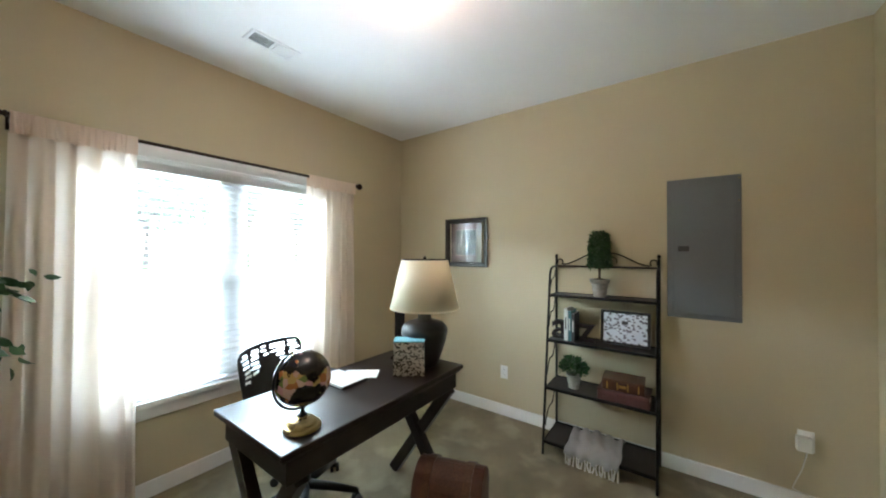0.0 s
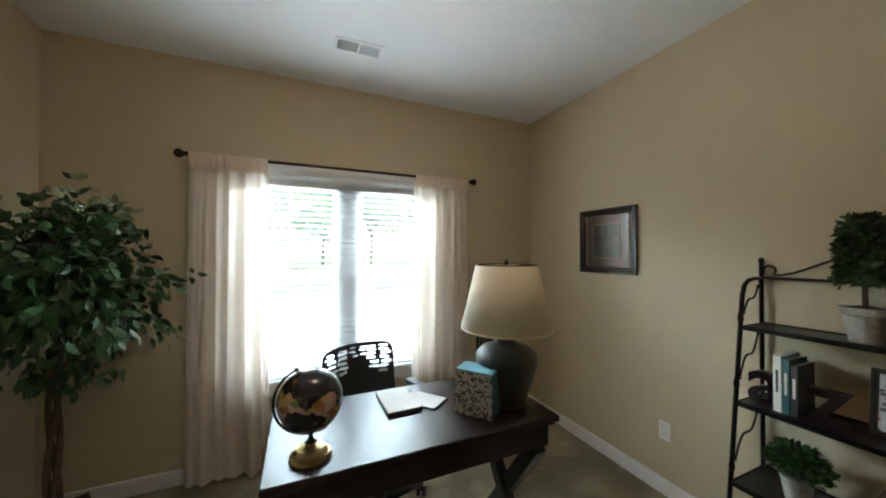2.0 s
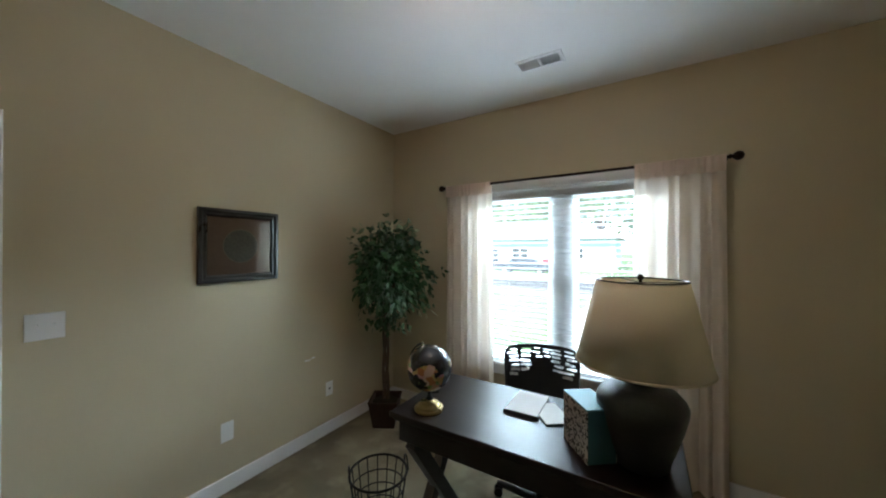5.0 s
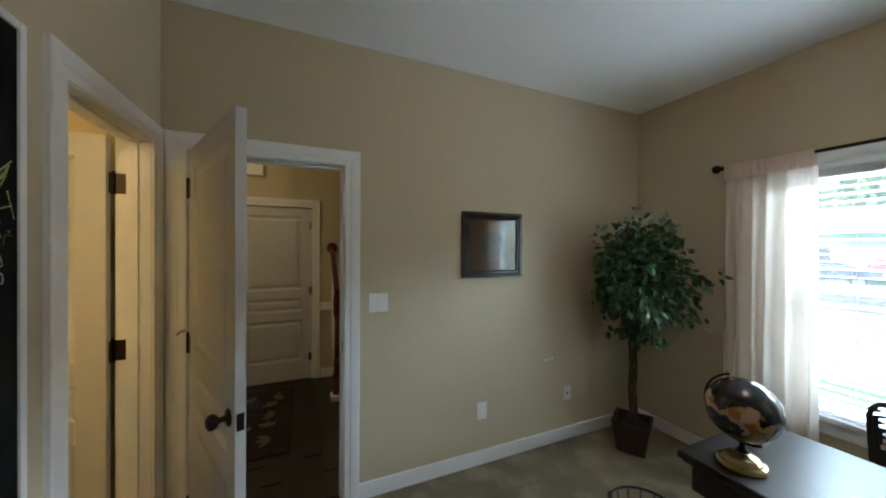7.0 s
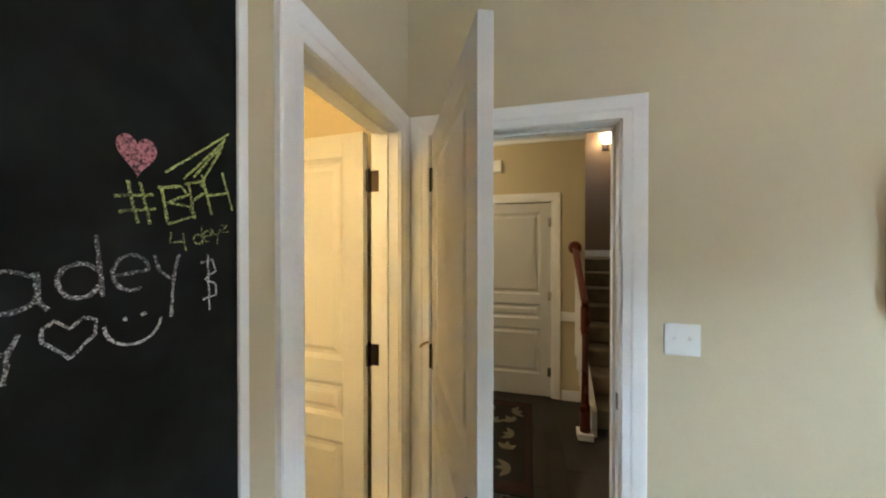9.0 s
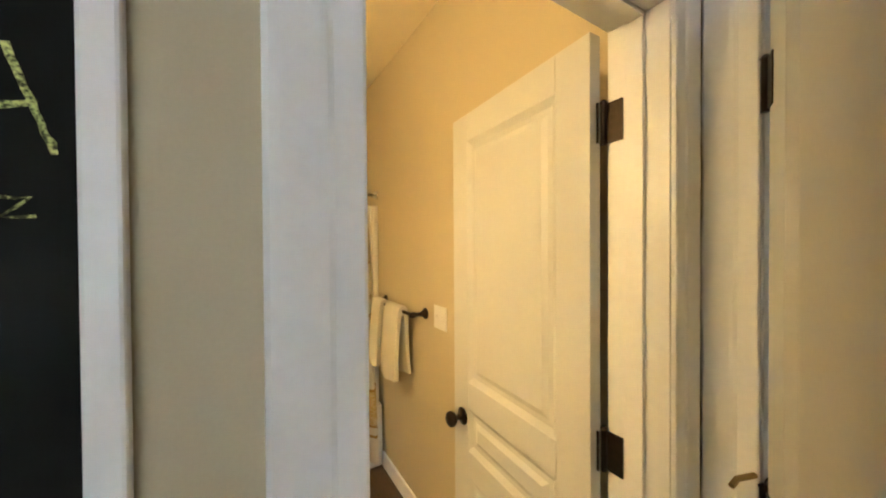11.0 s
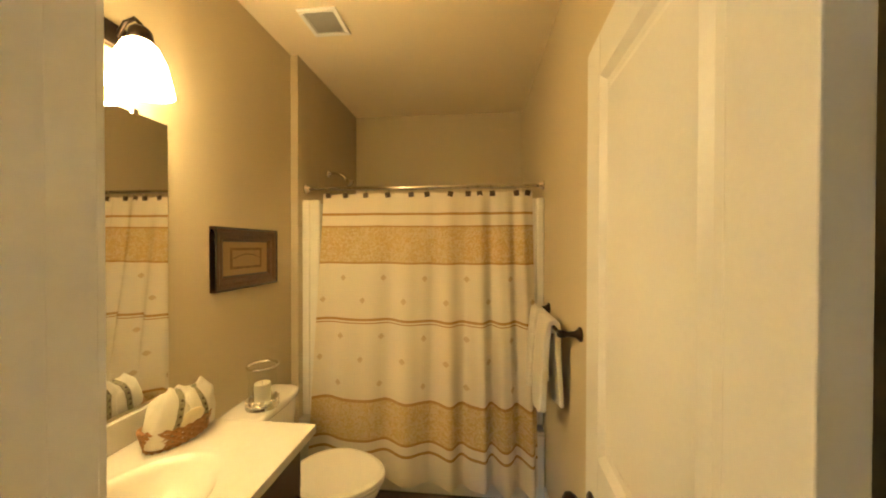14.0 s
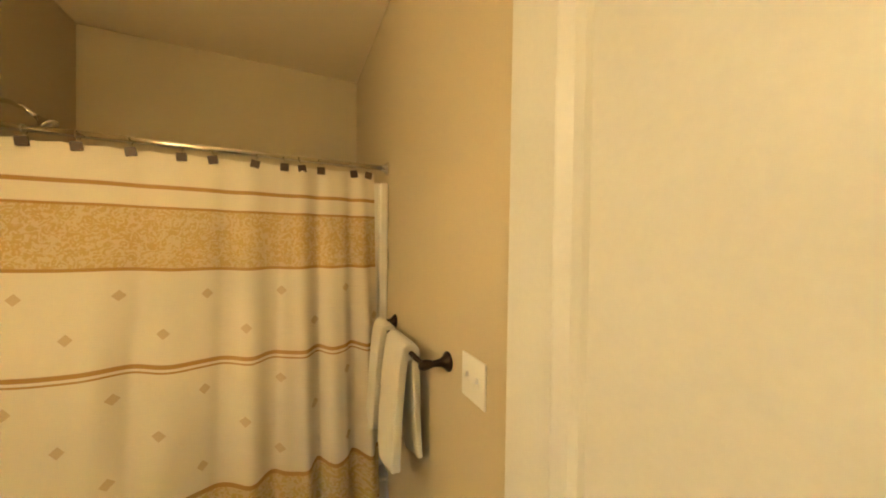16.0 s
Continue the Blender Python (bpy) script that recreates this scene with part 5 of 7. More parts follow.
def leaves(centres, size, seed, flat=0.0):
    """Small folded leaves: vertices and faces for one mesh, at the centres with their outward directions."""
    rnd = random.Random(seed)
    vs, fs = [], []
    for c, out in centres:
        s = size * rnd.uniform(0.65, 1.25)
        d = (Vector(out) + Vector((rnd.uniform(-1, 1), rnd.uniform(-1, 1), rnd.uniform(-1.2, 0.5))) * 0.9).normalized()
        side = d.cross(Vector((rnd.uniform(-1, 1), rnd.uniform(-1, 1), rnd.uniform(-1, 1)))).normalized()
        up = side.cross(d)
        c = Vector(c)
        b = len(vs)
        vs.append(c)
        for t, wd, dr in ((0.22, 0.2, 0.0), (0.52, 0.27, 0.03), (0.8, 0.15, 0.1)):
            m = c + d * s * t - up * s * dr
            vs += [m + side * s * wd + up * s * 0.05, m, m - side * s * wd + up * s * 0.05]
        vs.append(c + d * s - up * s * 0.2)
        fs += [(b, b + 1, b + 2), (b, b + 2, b + 3), (b + 1, b + 4, b + 5, b + 2), (b + 2, b + 5, b + 6, b + 3), (b + 4, b + 7, b + 8, b + 5), (b + 5, b + 8, b + 9, b + 6), (b + 7, b + 10, b + 8), (b + 8, b + 10, b + 9)]
    return vs, fs


def leaf_part(name, centres, size, seed, mat, parent, label="", kind=""):
    vs, fs = leaves(centres, size, seed)
    me = bpy.data.meshes.new(name)
    me.from_pydata(vs, [], fs)
    me.materials.append(mat)
    me.shade_smooth()
    ob = new(name, me)
    ob.parent = parent
    if label:
        ob["label"] = label
    if kind:
        ob["kind"] = kind
    return ob


tp = thing("topiary", "small clipped topiary in a whitewashed pot", "plant", pose(3.285, 1.319, 1.147))
part("pot", lathe(bmesh.new(), [(0, 0), (0.042, 0), (0.056, 0.1), (0.066, 0.104), (0.068, 0.13), (0.06, 0.13), (0.055, 0.118), (0, 0.118)], seg=32), WHITEPOT, tp, "whitewashed clay pot", smooth=False, bevel=0.002)
part("moss", lathe(bmesh.new(), [(0.054, 0.118), (0.045, 0.128), (0.02, 0.134), (0, 0.135)], seg=20), SOIL, tp)
part("stem", tube(bmesh.new(), [(0, 0, 0.12), (0.003, 0.002, 0.18), (0, 0, 0.25)], 0.008, 8), BARK, tp, smooth=True)
rnd = random.Random(11)
cs = []
for i in range(1500):
    v = rnd.random()
    a = rnd.uniform(0, 6.283)
    r = (0.074 - 0.024 * v) * (0.75 + 0.3 * rnd.random())
    if v > 0.92 or v < 0.06:
        r *= rnd.random()
    cs.append(((r * math.cos(a), r * math.sin(a), 0.21 + 0.265 * v), (math.cos(a), math.sin(a), 0.5)))
leaf_part("crown", cs, 0.024, 12, TOPIARY, tp)
part("core", lathe(bmesh.new(), [(0, 0.215), (0.06, 0.22), (0.05, 0.34), (0.036, 0.455), (0, 0.465)], seg=16), TOPIARY, tp)

for nm, ch_, y, h, lab in (("letter_a", "a", 1.594, 0.17, "black letter a bookend"), ("letter_z", "z", 1.405, 0.16, "black letter z bookend")):
    cu = bpy.data.curves.new(nm, "FONT")
    cu.body, cu.size, cu.extrude, cu.align_x, cu.offset = ch_, h * 1.75, 0.018, "CENTER", 0.004
    tmp = new(nm, cu)
    me = bpy.data.meshes.new_from_object(tmp.evaluated_get(bpy.context.evaluated_depsgraph_get()))
    bpy.data.objects.remove(tmp)
    me.materials.clear()
    me.materials.append(ESPRESSO)
    ob = new("letter_bookend", me)
    ob.matrix_world = pose(3.26, y, 0.8115, 90, 0, -90)
    tagged(ob, lab + " on the iron shelf", "bookend", "letter bookends")
for i, (y, th, h, d, mt) in enumerate(((1.537, 0.026, 0.235, 0.16, PAPER), (1.511, 0.022, 0.225, 0.155, TEAL), (1.487, 0.02, 0.205, 0.15, SLOT))):
    bk = thing("book", "upright book with a pale spine" if i == 0 else "upright dark book between the bookends", "book", pose(3.285, y, 0.8105), group="upright books")
    part("page_block", B(-d / 2 + 0.004, d / 2 - 0.003, -th / 2 + 0.003, th / 2 - 0.003, 0.003, h - 0.003), PAPER, bk)
    for s in (-1, 1):
        part("board", B(-d / 2, d / 2, s * th / 2 - (0.003 if s > 0 else 0), s * th / 2 + (0 if s > 0 else 0.003), 0, h), mt, bk)
    part("spine", B(-d / 2 - 0.003, -d / 2, -th / 2, th / 2, 0, h), mt, bk, bevel=0.002)
    part("spine_lettering", B(-d / 2 - 0.004, -d / 2 - 0.003, -0.004, 0.004, h * 0.35, h * 0.75), SLOT if mt is PAPER else PAPER, bk)
pf = picture("shelf_frame_print", "black frame with grey sprig print leaning on the shelf", pose(3.31, 1.159, 0.934, -8, 0, -90), 0.31, 0.24, 0.02, BLACK_FRAME, [(-0.137, 0.137, -0.102, 0.102, PRINT, "print")], depth=0.018)
part("easel_back", B(-0.02, 0.02, 0.0, 0.004, -0.12, 0.05), SLOT, pf).matrix_basis = Matrix.Rotation(radians(18), 4, "X")

sp_ = thing("potted_fern", "small bushy green plant in a white pot", "plant", pose(3.22, 1.485, 0.468))
part("pot", lathe(bmesh.new(), [(0, 0), (0.036, 0), (0.05, 0.085), (0.053, 0.088), (0.053, 0.1), (0.047, 0.1), (0.045, 0.09), (0, 0.09)], seg=28), WHITEPOT, sp_, bevel=0.001)
cs = []
for i in range(900):
    a, e = rnd.uniform(0, 6.283), rnd.uniform(-0.25, 1.45)
    r = 0.095 * (0.4 + 0.6 * rnd.random())
    cs.append(((r * math.cos(a) * math.cos(e), r * math.sin(a) * math.cos(e), 0.135 + 0.9 * r * math.sin(e)), (math.cos(a), math.sin(a), 0.8)))
leaf_part("foliage", cs, 0.028, 13, LEAF, sp_)
bm = bmesh.new()
for k in range(14):
    a = k * 0.449
    tube(bm, [(0.01 * math.cos(a), 0.01 * math.sin(a), 0.09), (0.05 * math.cos(a), 0.05 * math.sin(a), 0.15)], 0.0015, 5)
part("stalks", bm, BARK, sp_)

for i, (y, z, w, d, h, mt, lab) in enumerate(((1.154, 0.468, 0.31, 0.22, 0.072, LEATHER2, "large red-brown leather book box lying flat"), (1.159, 0.541, 0.255, 0.18, 0.072, LEATHER, "brown leather book box with gilt bands stacked flat"))):
    bx = thing("book_box", lab, "book box", pose(3.235, y, z, 0, 0, -90 + i * 3), group="stacked book boxes")
    part("page_block", B(-w / 2 + 0.008, w / 2 - 0.008, -d / 2 + 0.012, d / 2 - 0.008, 0.008, h - 0.008), WAX, bx)
    part("lower_board", B(-w / 2, w / 2, -d / 2, d / 2, 0, 0.008), mt, bx, bevel=0.002)
    part("upper_board", B(-w / 2, w / 2, -d / 2, d / 2, h - 0.008, h), mt, bx, bevel=0.002)
    part("spine", B(-w / 2 + 0.002, w / 2 - 0.002, -d / 2 - 0.012, -d / 2 + 0.012, 0.002, h - 0.002), mt, bx, bevel=0.011)
    for x in (-0.36, -0.12, 0.12, 0.36):
        part("spine_band", B(w * x - 0.004, w * x + 0.004, -d / 2 - 0.0145, -d / 2 - 0.008, 0.012, h - 0.012), GILT if i else mt, bx, bevel=0.002)
    if i:
        part("gilt_panel", B(-0.022, 0.022, -d / 2 - 0.0135, -d / 2 - 0.011, 0.028, 0.046), GILT, bx)

tw = thing("throw_blanket", "grey knitted throw with cream fringe over the lowest shelf", "blanket")
bm = bmesh.new()
prof = [(3.36, 0.105), (3.3, 0.118), (3.2, 0.115), (3.12, 0.125), (3.075, 0.135), (3.045, 0.115), (3.035, 0.06)]
rows = []
for k, (x, z) in enumerate(prof):
    rows.append([bm.verts.new((x + 0.008 * math.sin(9 * i / 24 * 3 + k), 1.163 + 0.335 * i / 24 + 0.01 * math.sin(k * 1.3), z + 0.012 * math.sin(i * 1.1 + k) + (0.03 if 0 < k < 5 else 0) * math.sin(i / 24 * 3.14))) for i in range(25)])
for a, b in zip(rows, rows[1:]):
    for i in range(24):
        bm.faces.new((a[i], a[i + 1], b[i + 1], b[i]))
part("cloth", bm, THROW, tw, smooth=True, solid=0.012)
for i in range(19):
    y = 1.168 + 0.325 * i / 18
    part("tassel", tube(bmesh.new(), [(3.034, y, 0.07), (3.03 - 0.004 * (i % 3), y + 0.004 * math.sin(i * 2.1), 0.04), (3.028 - 0.006 * (i % 2), y + 0.008 * math.sin(i * 1.7), 0.006)], [0.006, 0.005, 0.0065], 6), FRINGE, tw)

# ---- trunk, wire basket, ficus ----
tr = thing("leather_trunk", "domed brown leather trunk on the carpet", "trunk", pose(2.045, 1.78, 0, 0, 0, -72))
part("chest", B(-0.17, 0.17, -0.12, 0.12, 0.002, 0.265), TRUNK, tr, bevel=0.008)
bm = bmesh.new()
n = 14
end = [[bm.verts.new((x, -0.122 * math.cos(math.pi * k / n), 0.267 + 0.14 * math.sin(math.pi * k / n))) for k in range(n + 1)] for x in (-0.172, 0.172)]
for k in range(n):
    bm.faces.new((end[0][k], end[0][k + 1], end[1][k + 1], end[1][k]))
for e in end:
    bm.faces.new(e)
bm.faces.new((end[0][0], end[1][0], end[1][n], end[0][n]))
part("lid", bm, TRUNK, tr, "rounded leather lid", bevel=0.005)
for x in (-0.1, 0.1):
    pts = [(x, -0.126, 0.02), (x, -0.126, 0.265)] + [(x, -0.127 * math.cos(math.pi * k / n), 0.269 + 0.144 * math.sin(math.pi * k / n)) for k in range(1, n)] + [(x, 0.126, 0.265), (x, 0.126, 0.02)]
    bm = bmesh.new()
    ring = []
    for px, py, pz in pts:
        ring.append((bm.verts.new((px - 0.02, py, pz)), bm.verts.new((px + 0.02, py, pz))))
    for a, b in zip(ring, ring[1:]):
        bm.faces.new((a[0], a[1], b[1], b[0]))
    part("strap", bm, LEATHER, tr, "darker leather strap", solid=0.006)
part("buckle", B(-0.03, 0.03, -0.132, -0.122, 0.21, 0.275), BRASS, tr, bevel=0.003)
for x in (-0.176, 0.176):
    part("handle", tube(bmesh.new(), [(x, -0.05, 0.17), (x * 1.06, -0.04, 0.14), (x * 1.06, 0.04, 0.14), (x, 0.05, 0.17)], 0.008, 8), LEATHER, tr)

wb = thing("wire_basket", "black wire wastebasket with loop handles", "basket", pose(0.995, 2.12, 0) @ Matrix.Diagonal((1.1, 1.1, 1.0, 1.0)))
for z, r in ((0.012, 0.105), (0.08, 0.113), (0.15, 0.121), (0.22, 0.13), (0.3, 0.142)):
    part("hoop", tube(bmesh.new(), [(r * math.cos(a), r * math.sin(a), z) for a in [2 * math.pi * k / 40 for k in range(40)]], 0.0065 if z == 0.3 else 0.0036, 6, closed=True), IRON, wb, smooth=True)
for k in range(16):
    a = 2 * math.pi * k / 16
    part("upright", tube(bmesh.new(), [(0.105 * math.cos(a), 0.105 * math.sin(a), 0.012), (0.142 * math.cos(a), 0.142 * math.sin(a), 0.3)], 0.003, 6), IRON, wb)
bm = bmesh.new()
for k in range(-3, 4):
    y = 0.03 * k
    x = math.sqrt(0.104 ** 2 - y * y)
    tube(bm, [(-x, y, 0.01), (x, y, 0.01)], 0.002, 6)
    tube(bm, [(y, -x, 0.008), (y, x, 0.008)], 0.002, 6)
part("bottom_grid", bm, IRON, wb)
for a in (0.9, 0.9 + math.pi):
    c, s = math.cos(a), math.sin(a)
    part("loop_handle", tube(bmesh.new(), [(0.142 * c - 0.04 * s * math.cos(q) , 0.142 * s + 0.04 * c * math.cos(q), 0.3 + 0.06 * math.sin(q)) for q in [math.pi * k / 10 for k in range(11)]], 0.004, 6), IRON, wb, smooth=True)

ft = thing("ficus_tree", "artificial ficus tree in a brown square planter", "plant", pose(0.305, 2.955, 0))
bm = bmesh.new()
lv_ = []
for z, h in ((0.002, 0.092), (0.22, 0.125), (0.235, 0.132), (0.235, 0.116), (0.2, 0.11)):
    lv_.append([bm.verts.new((sx * h, sy * h, z)) for sx, sy in ((-1, -1), (1, -1), (1, 1), (-1, 1))])
for a, b in zip(lv_, lv_[1:]):
    for k in range(4):
        bm.faces.new((a[k], a[(k + 1) % 4], b[(k + 1) % 4], b[k]))
bm.faces.new(lv_[0][::-1])
part("planter", bm, POTBROWN, ft, "brown square flared planter", bevel=0.006).matrix_basis = Matrix.Rotation(radians(30), 4, "Z")
part("moss", turned(lathe(bmesh.new(), [(0.112, 0.2), (0.09, 0.212), (0.05, 0.222), (0, 0.224)], seg=20), Matrix.Identity(4)), SOIL, ft)
rnd = random.Random(21)
tips = []
for k in range(3):
    ph = k * 2.1
    pts = [(0.022 * math.cos(ph + 5 * t) * (1 - 0.3 * t), 0.022 * math.sin(ph + 5 * t), 0.205 + 0.755 * t) for t in [i / 14 for i in range(15)]]
    part("trunk", tube(bmesh.new(), pts, [0.015 - 0.004 * i / 14 for i in range(15)], 8), BARK, ft, "twisted brown stems", smooth=True)
CC = Vector((0.075, -0.03, 1.33))
for k in range(34):
    a, e = rnd.uniform(0, 6.283), rnd.uniform(-0.75, 1.5)
    d = Vector((math.cos(a) * math.cos(e) * 0.315, math.sin(a) * math.cos(e) * 0.31, math.sin(e) * 0.40))
    p0 = Vector((0.01 * math.cos(a), 0.01 * math.sin(a), rnd.uniform(0.85, 1.2)))
    tip = CC + d * rnd.uniform(0.7, 1.15)
    tip.x, tip.y = max(tip.x, -0.27), min(tip.y, 0.34)
    mid = p0.lerp(tip, 0.5) + Vector((0, 0, 0.08))
    tips.append((p0, mid, tip))
    part("limb", tube(bmesh.new(), [p0, mid, tip], [0.006, 0.004, 0.0015], 6), BARK, ft)
cs, csp = [], []
for p0, mid, tip in tips:
    for j in range(72):
        t = 0.35 + 0.7 * rnd.random()
        c = p0 * (1 - t) ** 2 + mid * 2 * t * (1 - t) + tip * t * t
        c = c + Vector((rnd.gauss(0, 1) * 0.045, rnd.gauss(0, 1) * 0.045, rnd.gauss(0, 1) * 0.045))
        c.x, c.y = max(c.x, -0.28), min(c.y, 0.40)
        (csp if c.z > 1.66 and rnd.random() < 0.45 else cs).append((c, (c - CC).normalized() + Vector((0, 0, -0.55))))
for j in range(150):
    c = Vector((rnd.gauss(0.03, 0.09), rnd.gauss(0, 0.07), rnd.uniform(0.84, 1.05)))
    cs.append((c, (c.x, c.y, -0.6)))
leaf_part("crown", cs, 0.062, 22, LEAF, ft, "dense dark green leaves")
leaf_part("crown", csp, 0.062, 23, LEAFPALE, ft, "paler leaves at the top")

# ---- bathroom ----
CZ = 0.853
vn = thing("vanity_cabinet", "dark cherry vanity cabinet under the sink", "cabinet")
bm = B(1.04, BE - 0.002, -1.03, -0.16, -0.004, 0.68)
box(bm, 1.04, 1.06, -1.03, -0.16, 0.68, CZ - 0.032)
box(bm, 1.06, BE - 0.002, -1.03, -1.01, 0.68, CZ - 0.032)
box(bm, 1.06, BE - 0.002, -0.18, -0.16, 0.68, CZ - 0.032)
part("body", bm, VANWOOD, vn, bevel=0.003)
for y0, y1 in ((-1.0, -0.61), (-0.58, -0.19)):
    d = part("cabinet_door", B(1.022, 1.04, y0, y1, 0.12, 0.62), VANWOOD, vn, bevel=0.003)
    part("door_panel", B(1.017, 1.022, y0 + 0.06, y1 - 0.06, 0.18, 0.56), VANWOOD, d, bevel=0.004)
    part("knob", lathe(bmesh.new(), [(0, 0), (0.006, 0), (0.006, 0.015), (0.014, 0.02), (0.012, 0.028), (0, 0.03)], seg=16), BRONZE, d, smooth=True).matrix_basis = Matrix.Translation((1.022, (y0 if y0 > -0.6 else y1) + (0.03 if y0 > -0.6 else -0.03), 0.56)) @ Matrix.Rotation(radians(-90), 4, "Y")
    part("drawer_front", B(1.022, 1.04, y0, y1, 0.65, 0.8), VANWOOD, vn, bevel=0.003)
ct = thing("countertop", "cream cultured-marble top with moulded basin", "countertop")
# top with an oval basin pressed in
bm = bmesh.new()
gx, gy = 40, 60
grid = []
for j in range(gy + 1):
    row = []
    for i in range(gx + 1):
        x, y = 0.99 + (BE - 0.992) * i / gx, -1.052 + 0.93 * j / gy
        q = math.hypot((x - 1.265) / 0.17, (y + 0.60) / 0.235)
        z = CZ if q > 1 else CZ - 0.13 * (1 - q ** 2.2) ** 0.8
        if 1 <= q < 1.12:
            z += 0.003 * math.sin((q - 1) / 0.12 * math.pi)
        row.append(bm.verts.new((x, y, z)))
    grid.append(row)
for a, b in zip(grid, grid[1:]):
    for i in range(gx):
        bm.faces.new((a[i], a[i + 1], b[i + 1], b[i]))
part("basin_top", bm, COUNTER, ct, smooth=True)
bm = bmesh.new()
for b in ((0.99, 0.996, -1.052, -0.122, CZ - 0.032, CZ - 0.0005), (0.996, BE - 0.002, -1.052, -1.046, CZ - 0.032, CZ - 0.0005)):
    box(bm, *b)
part("edge", bm, COUNTER, ct, bevel=0.002)
part("backsplash", B(BE - 0.022, BE - 0.001, -1.052, -0.122, CZ, CZ + 0.1), COUNTER, ct, bevel=0.005)
fc = thing("faucet", "chrome two-handle faucet on the vanity top", "faucet", pose(1.475, -0.60, CZ))
part("base", B(-0.022, 0.022, -0.085, 0.085, 0.0, 0.016), CHROME, fc, bevel=0.008)
part("spout", tube(bmesh.new(), [(0, 0, 0.01), (0, 0, 0.07), (-0.03, 0, 0.1), (-0.09, 0, 0.09), (-0.11, 0, 0.065)], 0.011, 10), CHROME, fc, smooth=True)
for y in (-0.062, 0.062):
    part("tap_handle", lathe(bmesh.new(), [(0, 0.016), (0.014, 0.016), (0.012, 0.03), (0.02, 0.036), (0.021, 0.052), (0.012, 0.058), (0, 0.059)], (0, y, 0), seg=20), PORCELAIN, fc, "white knob handle", smooth=True)

mr = thing("wall_mirror", "frameless mirror above the vanity", "mirror")
part("glass", B(BE - 0.006, BE - 0.001, -1.022, -0.17, CZ + 0.112, 1.983), MIRROR, mr)
for y in (-0.9, -0.3):
    part("clip", B(BE - 0.012, BE - 0.001, y - 0.01, y + 0.01, 1.975, 1.995), CHROME, mr, bevel=0.002)

vl = thing("vanity_light", "bronze vanity light with lit bell shades", "wall lamp")
part("back_plate", B(BE - 0.025, BE - 0.001, -0.93, -0.14, 2.16, 2.24), BRONZE, vl, bevel=0.008)
for y in (-0.835, -0.535, -0.235):
    a = part("arm", tube(bmesh.new(), [(BE - 0.02, y, 2.2), (BE - 0.05, y, 2.245), (BE - 0.085, y, 2.255), (BE - 0.105, y, 2.235), (BE - 0.105, y, 2.21)], 0.007, 8), BRONZE, vl, smooth=True)
    part("socket_cup", lathe(bmesh.new(), [(0, 0.0), (0.02, 0), (0.03, -0.012), (0.034, -0.04), (0.03, -0.045), (0, -0.045)], (BE - 0.105, y, 2.225), seg=24), BRONZE, a, smooth=True)
    part("bell_shade", lathe(bmesh.new(), [(0.028, 2.182), (0.046, 2.165), (0.066, 2.12), (0.08, 2.06), (0.087, 2.02), (0.084, 2.018), (0.076, 2.06), (0.06, 2.12), (0.03, 2.17)], (BE - 0.105, y, 0), seg=40), BATH_GLOW, a, "glowing frosted bell shade", smooth=True)

bpic = picture("bathroom_picture", "carved oak frame round a sepia architectural print", pose(BE, -1.45, 1.462, 0, 0, -90), 0.455, 0.3, 0.065, OAKFRAME,
               [(-0.17, 0.17, -0.09, 0.09, ART_B, "mat_board"), (-0.115, 0.115, -0.052, 0.052, ART_B2, "print"), (-0.1, 0.1, -0.04, 0.04, ART_B, "print_field")], depth=0.028)
for x0_, x1_, z0_, z1_ in ((-0.2275, 0.2275, 0.14, 0.15), (-0.2275, 0.2275, -0.15, -0.14), (-0.2275, -0.2175, -0.14, 0.14), (0.2175, 0.2275, -0.14, 0.14)):
    part("outer_rim", B(x0_, x1_, -0.034, 0.0, z0_, z1_), BLACK_FRAME, bpic, "black outer rim", bevel=0.004)
part("print_line", turned(tube(bmesh.new(), [(-0.095 + 0.19 * i / 16, 0, 0.02 * math.sin(math.pi * i / 16)) for i in range(17)], 0.0025, 6), Matrix.Translation((0, -0.0125, 0.0))), ART_B2, bpic)
part("frame_liner", turned(tube(bmesh.new(), [(-0.165, 0, -0.085), (0.165, 0, -0.085), (0.165, 0, 0.085), (-0.165, 0, 0.085)], 0.004, 6, closed=True), Matrix.Translation((0, -0.01, 0))), BLACK_FRAME, bpic)

# toilet
TY = -1.41
to = thing("toilet", "white porcelain toilet with the lid down", "toilet")


def rounded_slab(levels, cx, cy, p=4.0, seg=48):
    """Stacked rounded rectangles: (half x, half y, z)."""
    bm = bmesh.new()
    rings = []
    for hx, hy, z in levels:
        ring = []
        for k in range(seg):
            a = 2 * math.pi * k / seg
            c, d = math.cos(a), math.sin(a)
            f = (abs(c) ** p + abs(d) ** p) ** (-1 / p)
            ring.append(bm.verts.new((cx + hx * c * f, cy + hy * d * f, z)))
        rings.append(ring)
    for a, b in zip(rings, rings[1:]):
        for k in range(seg):
            bm.faces.new((a[k], a[(k + 1) % seg], b[(k + 1) % seg], b[k]))
    bm.faces.new(rings[0][::-1])
    bm.faces.new(rings[-1])
    return bm


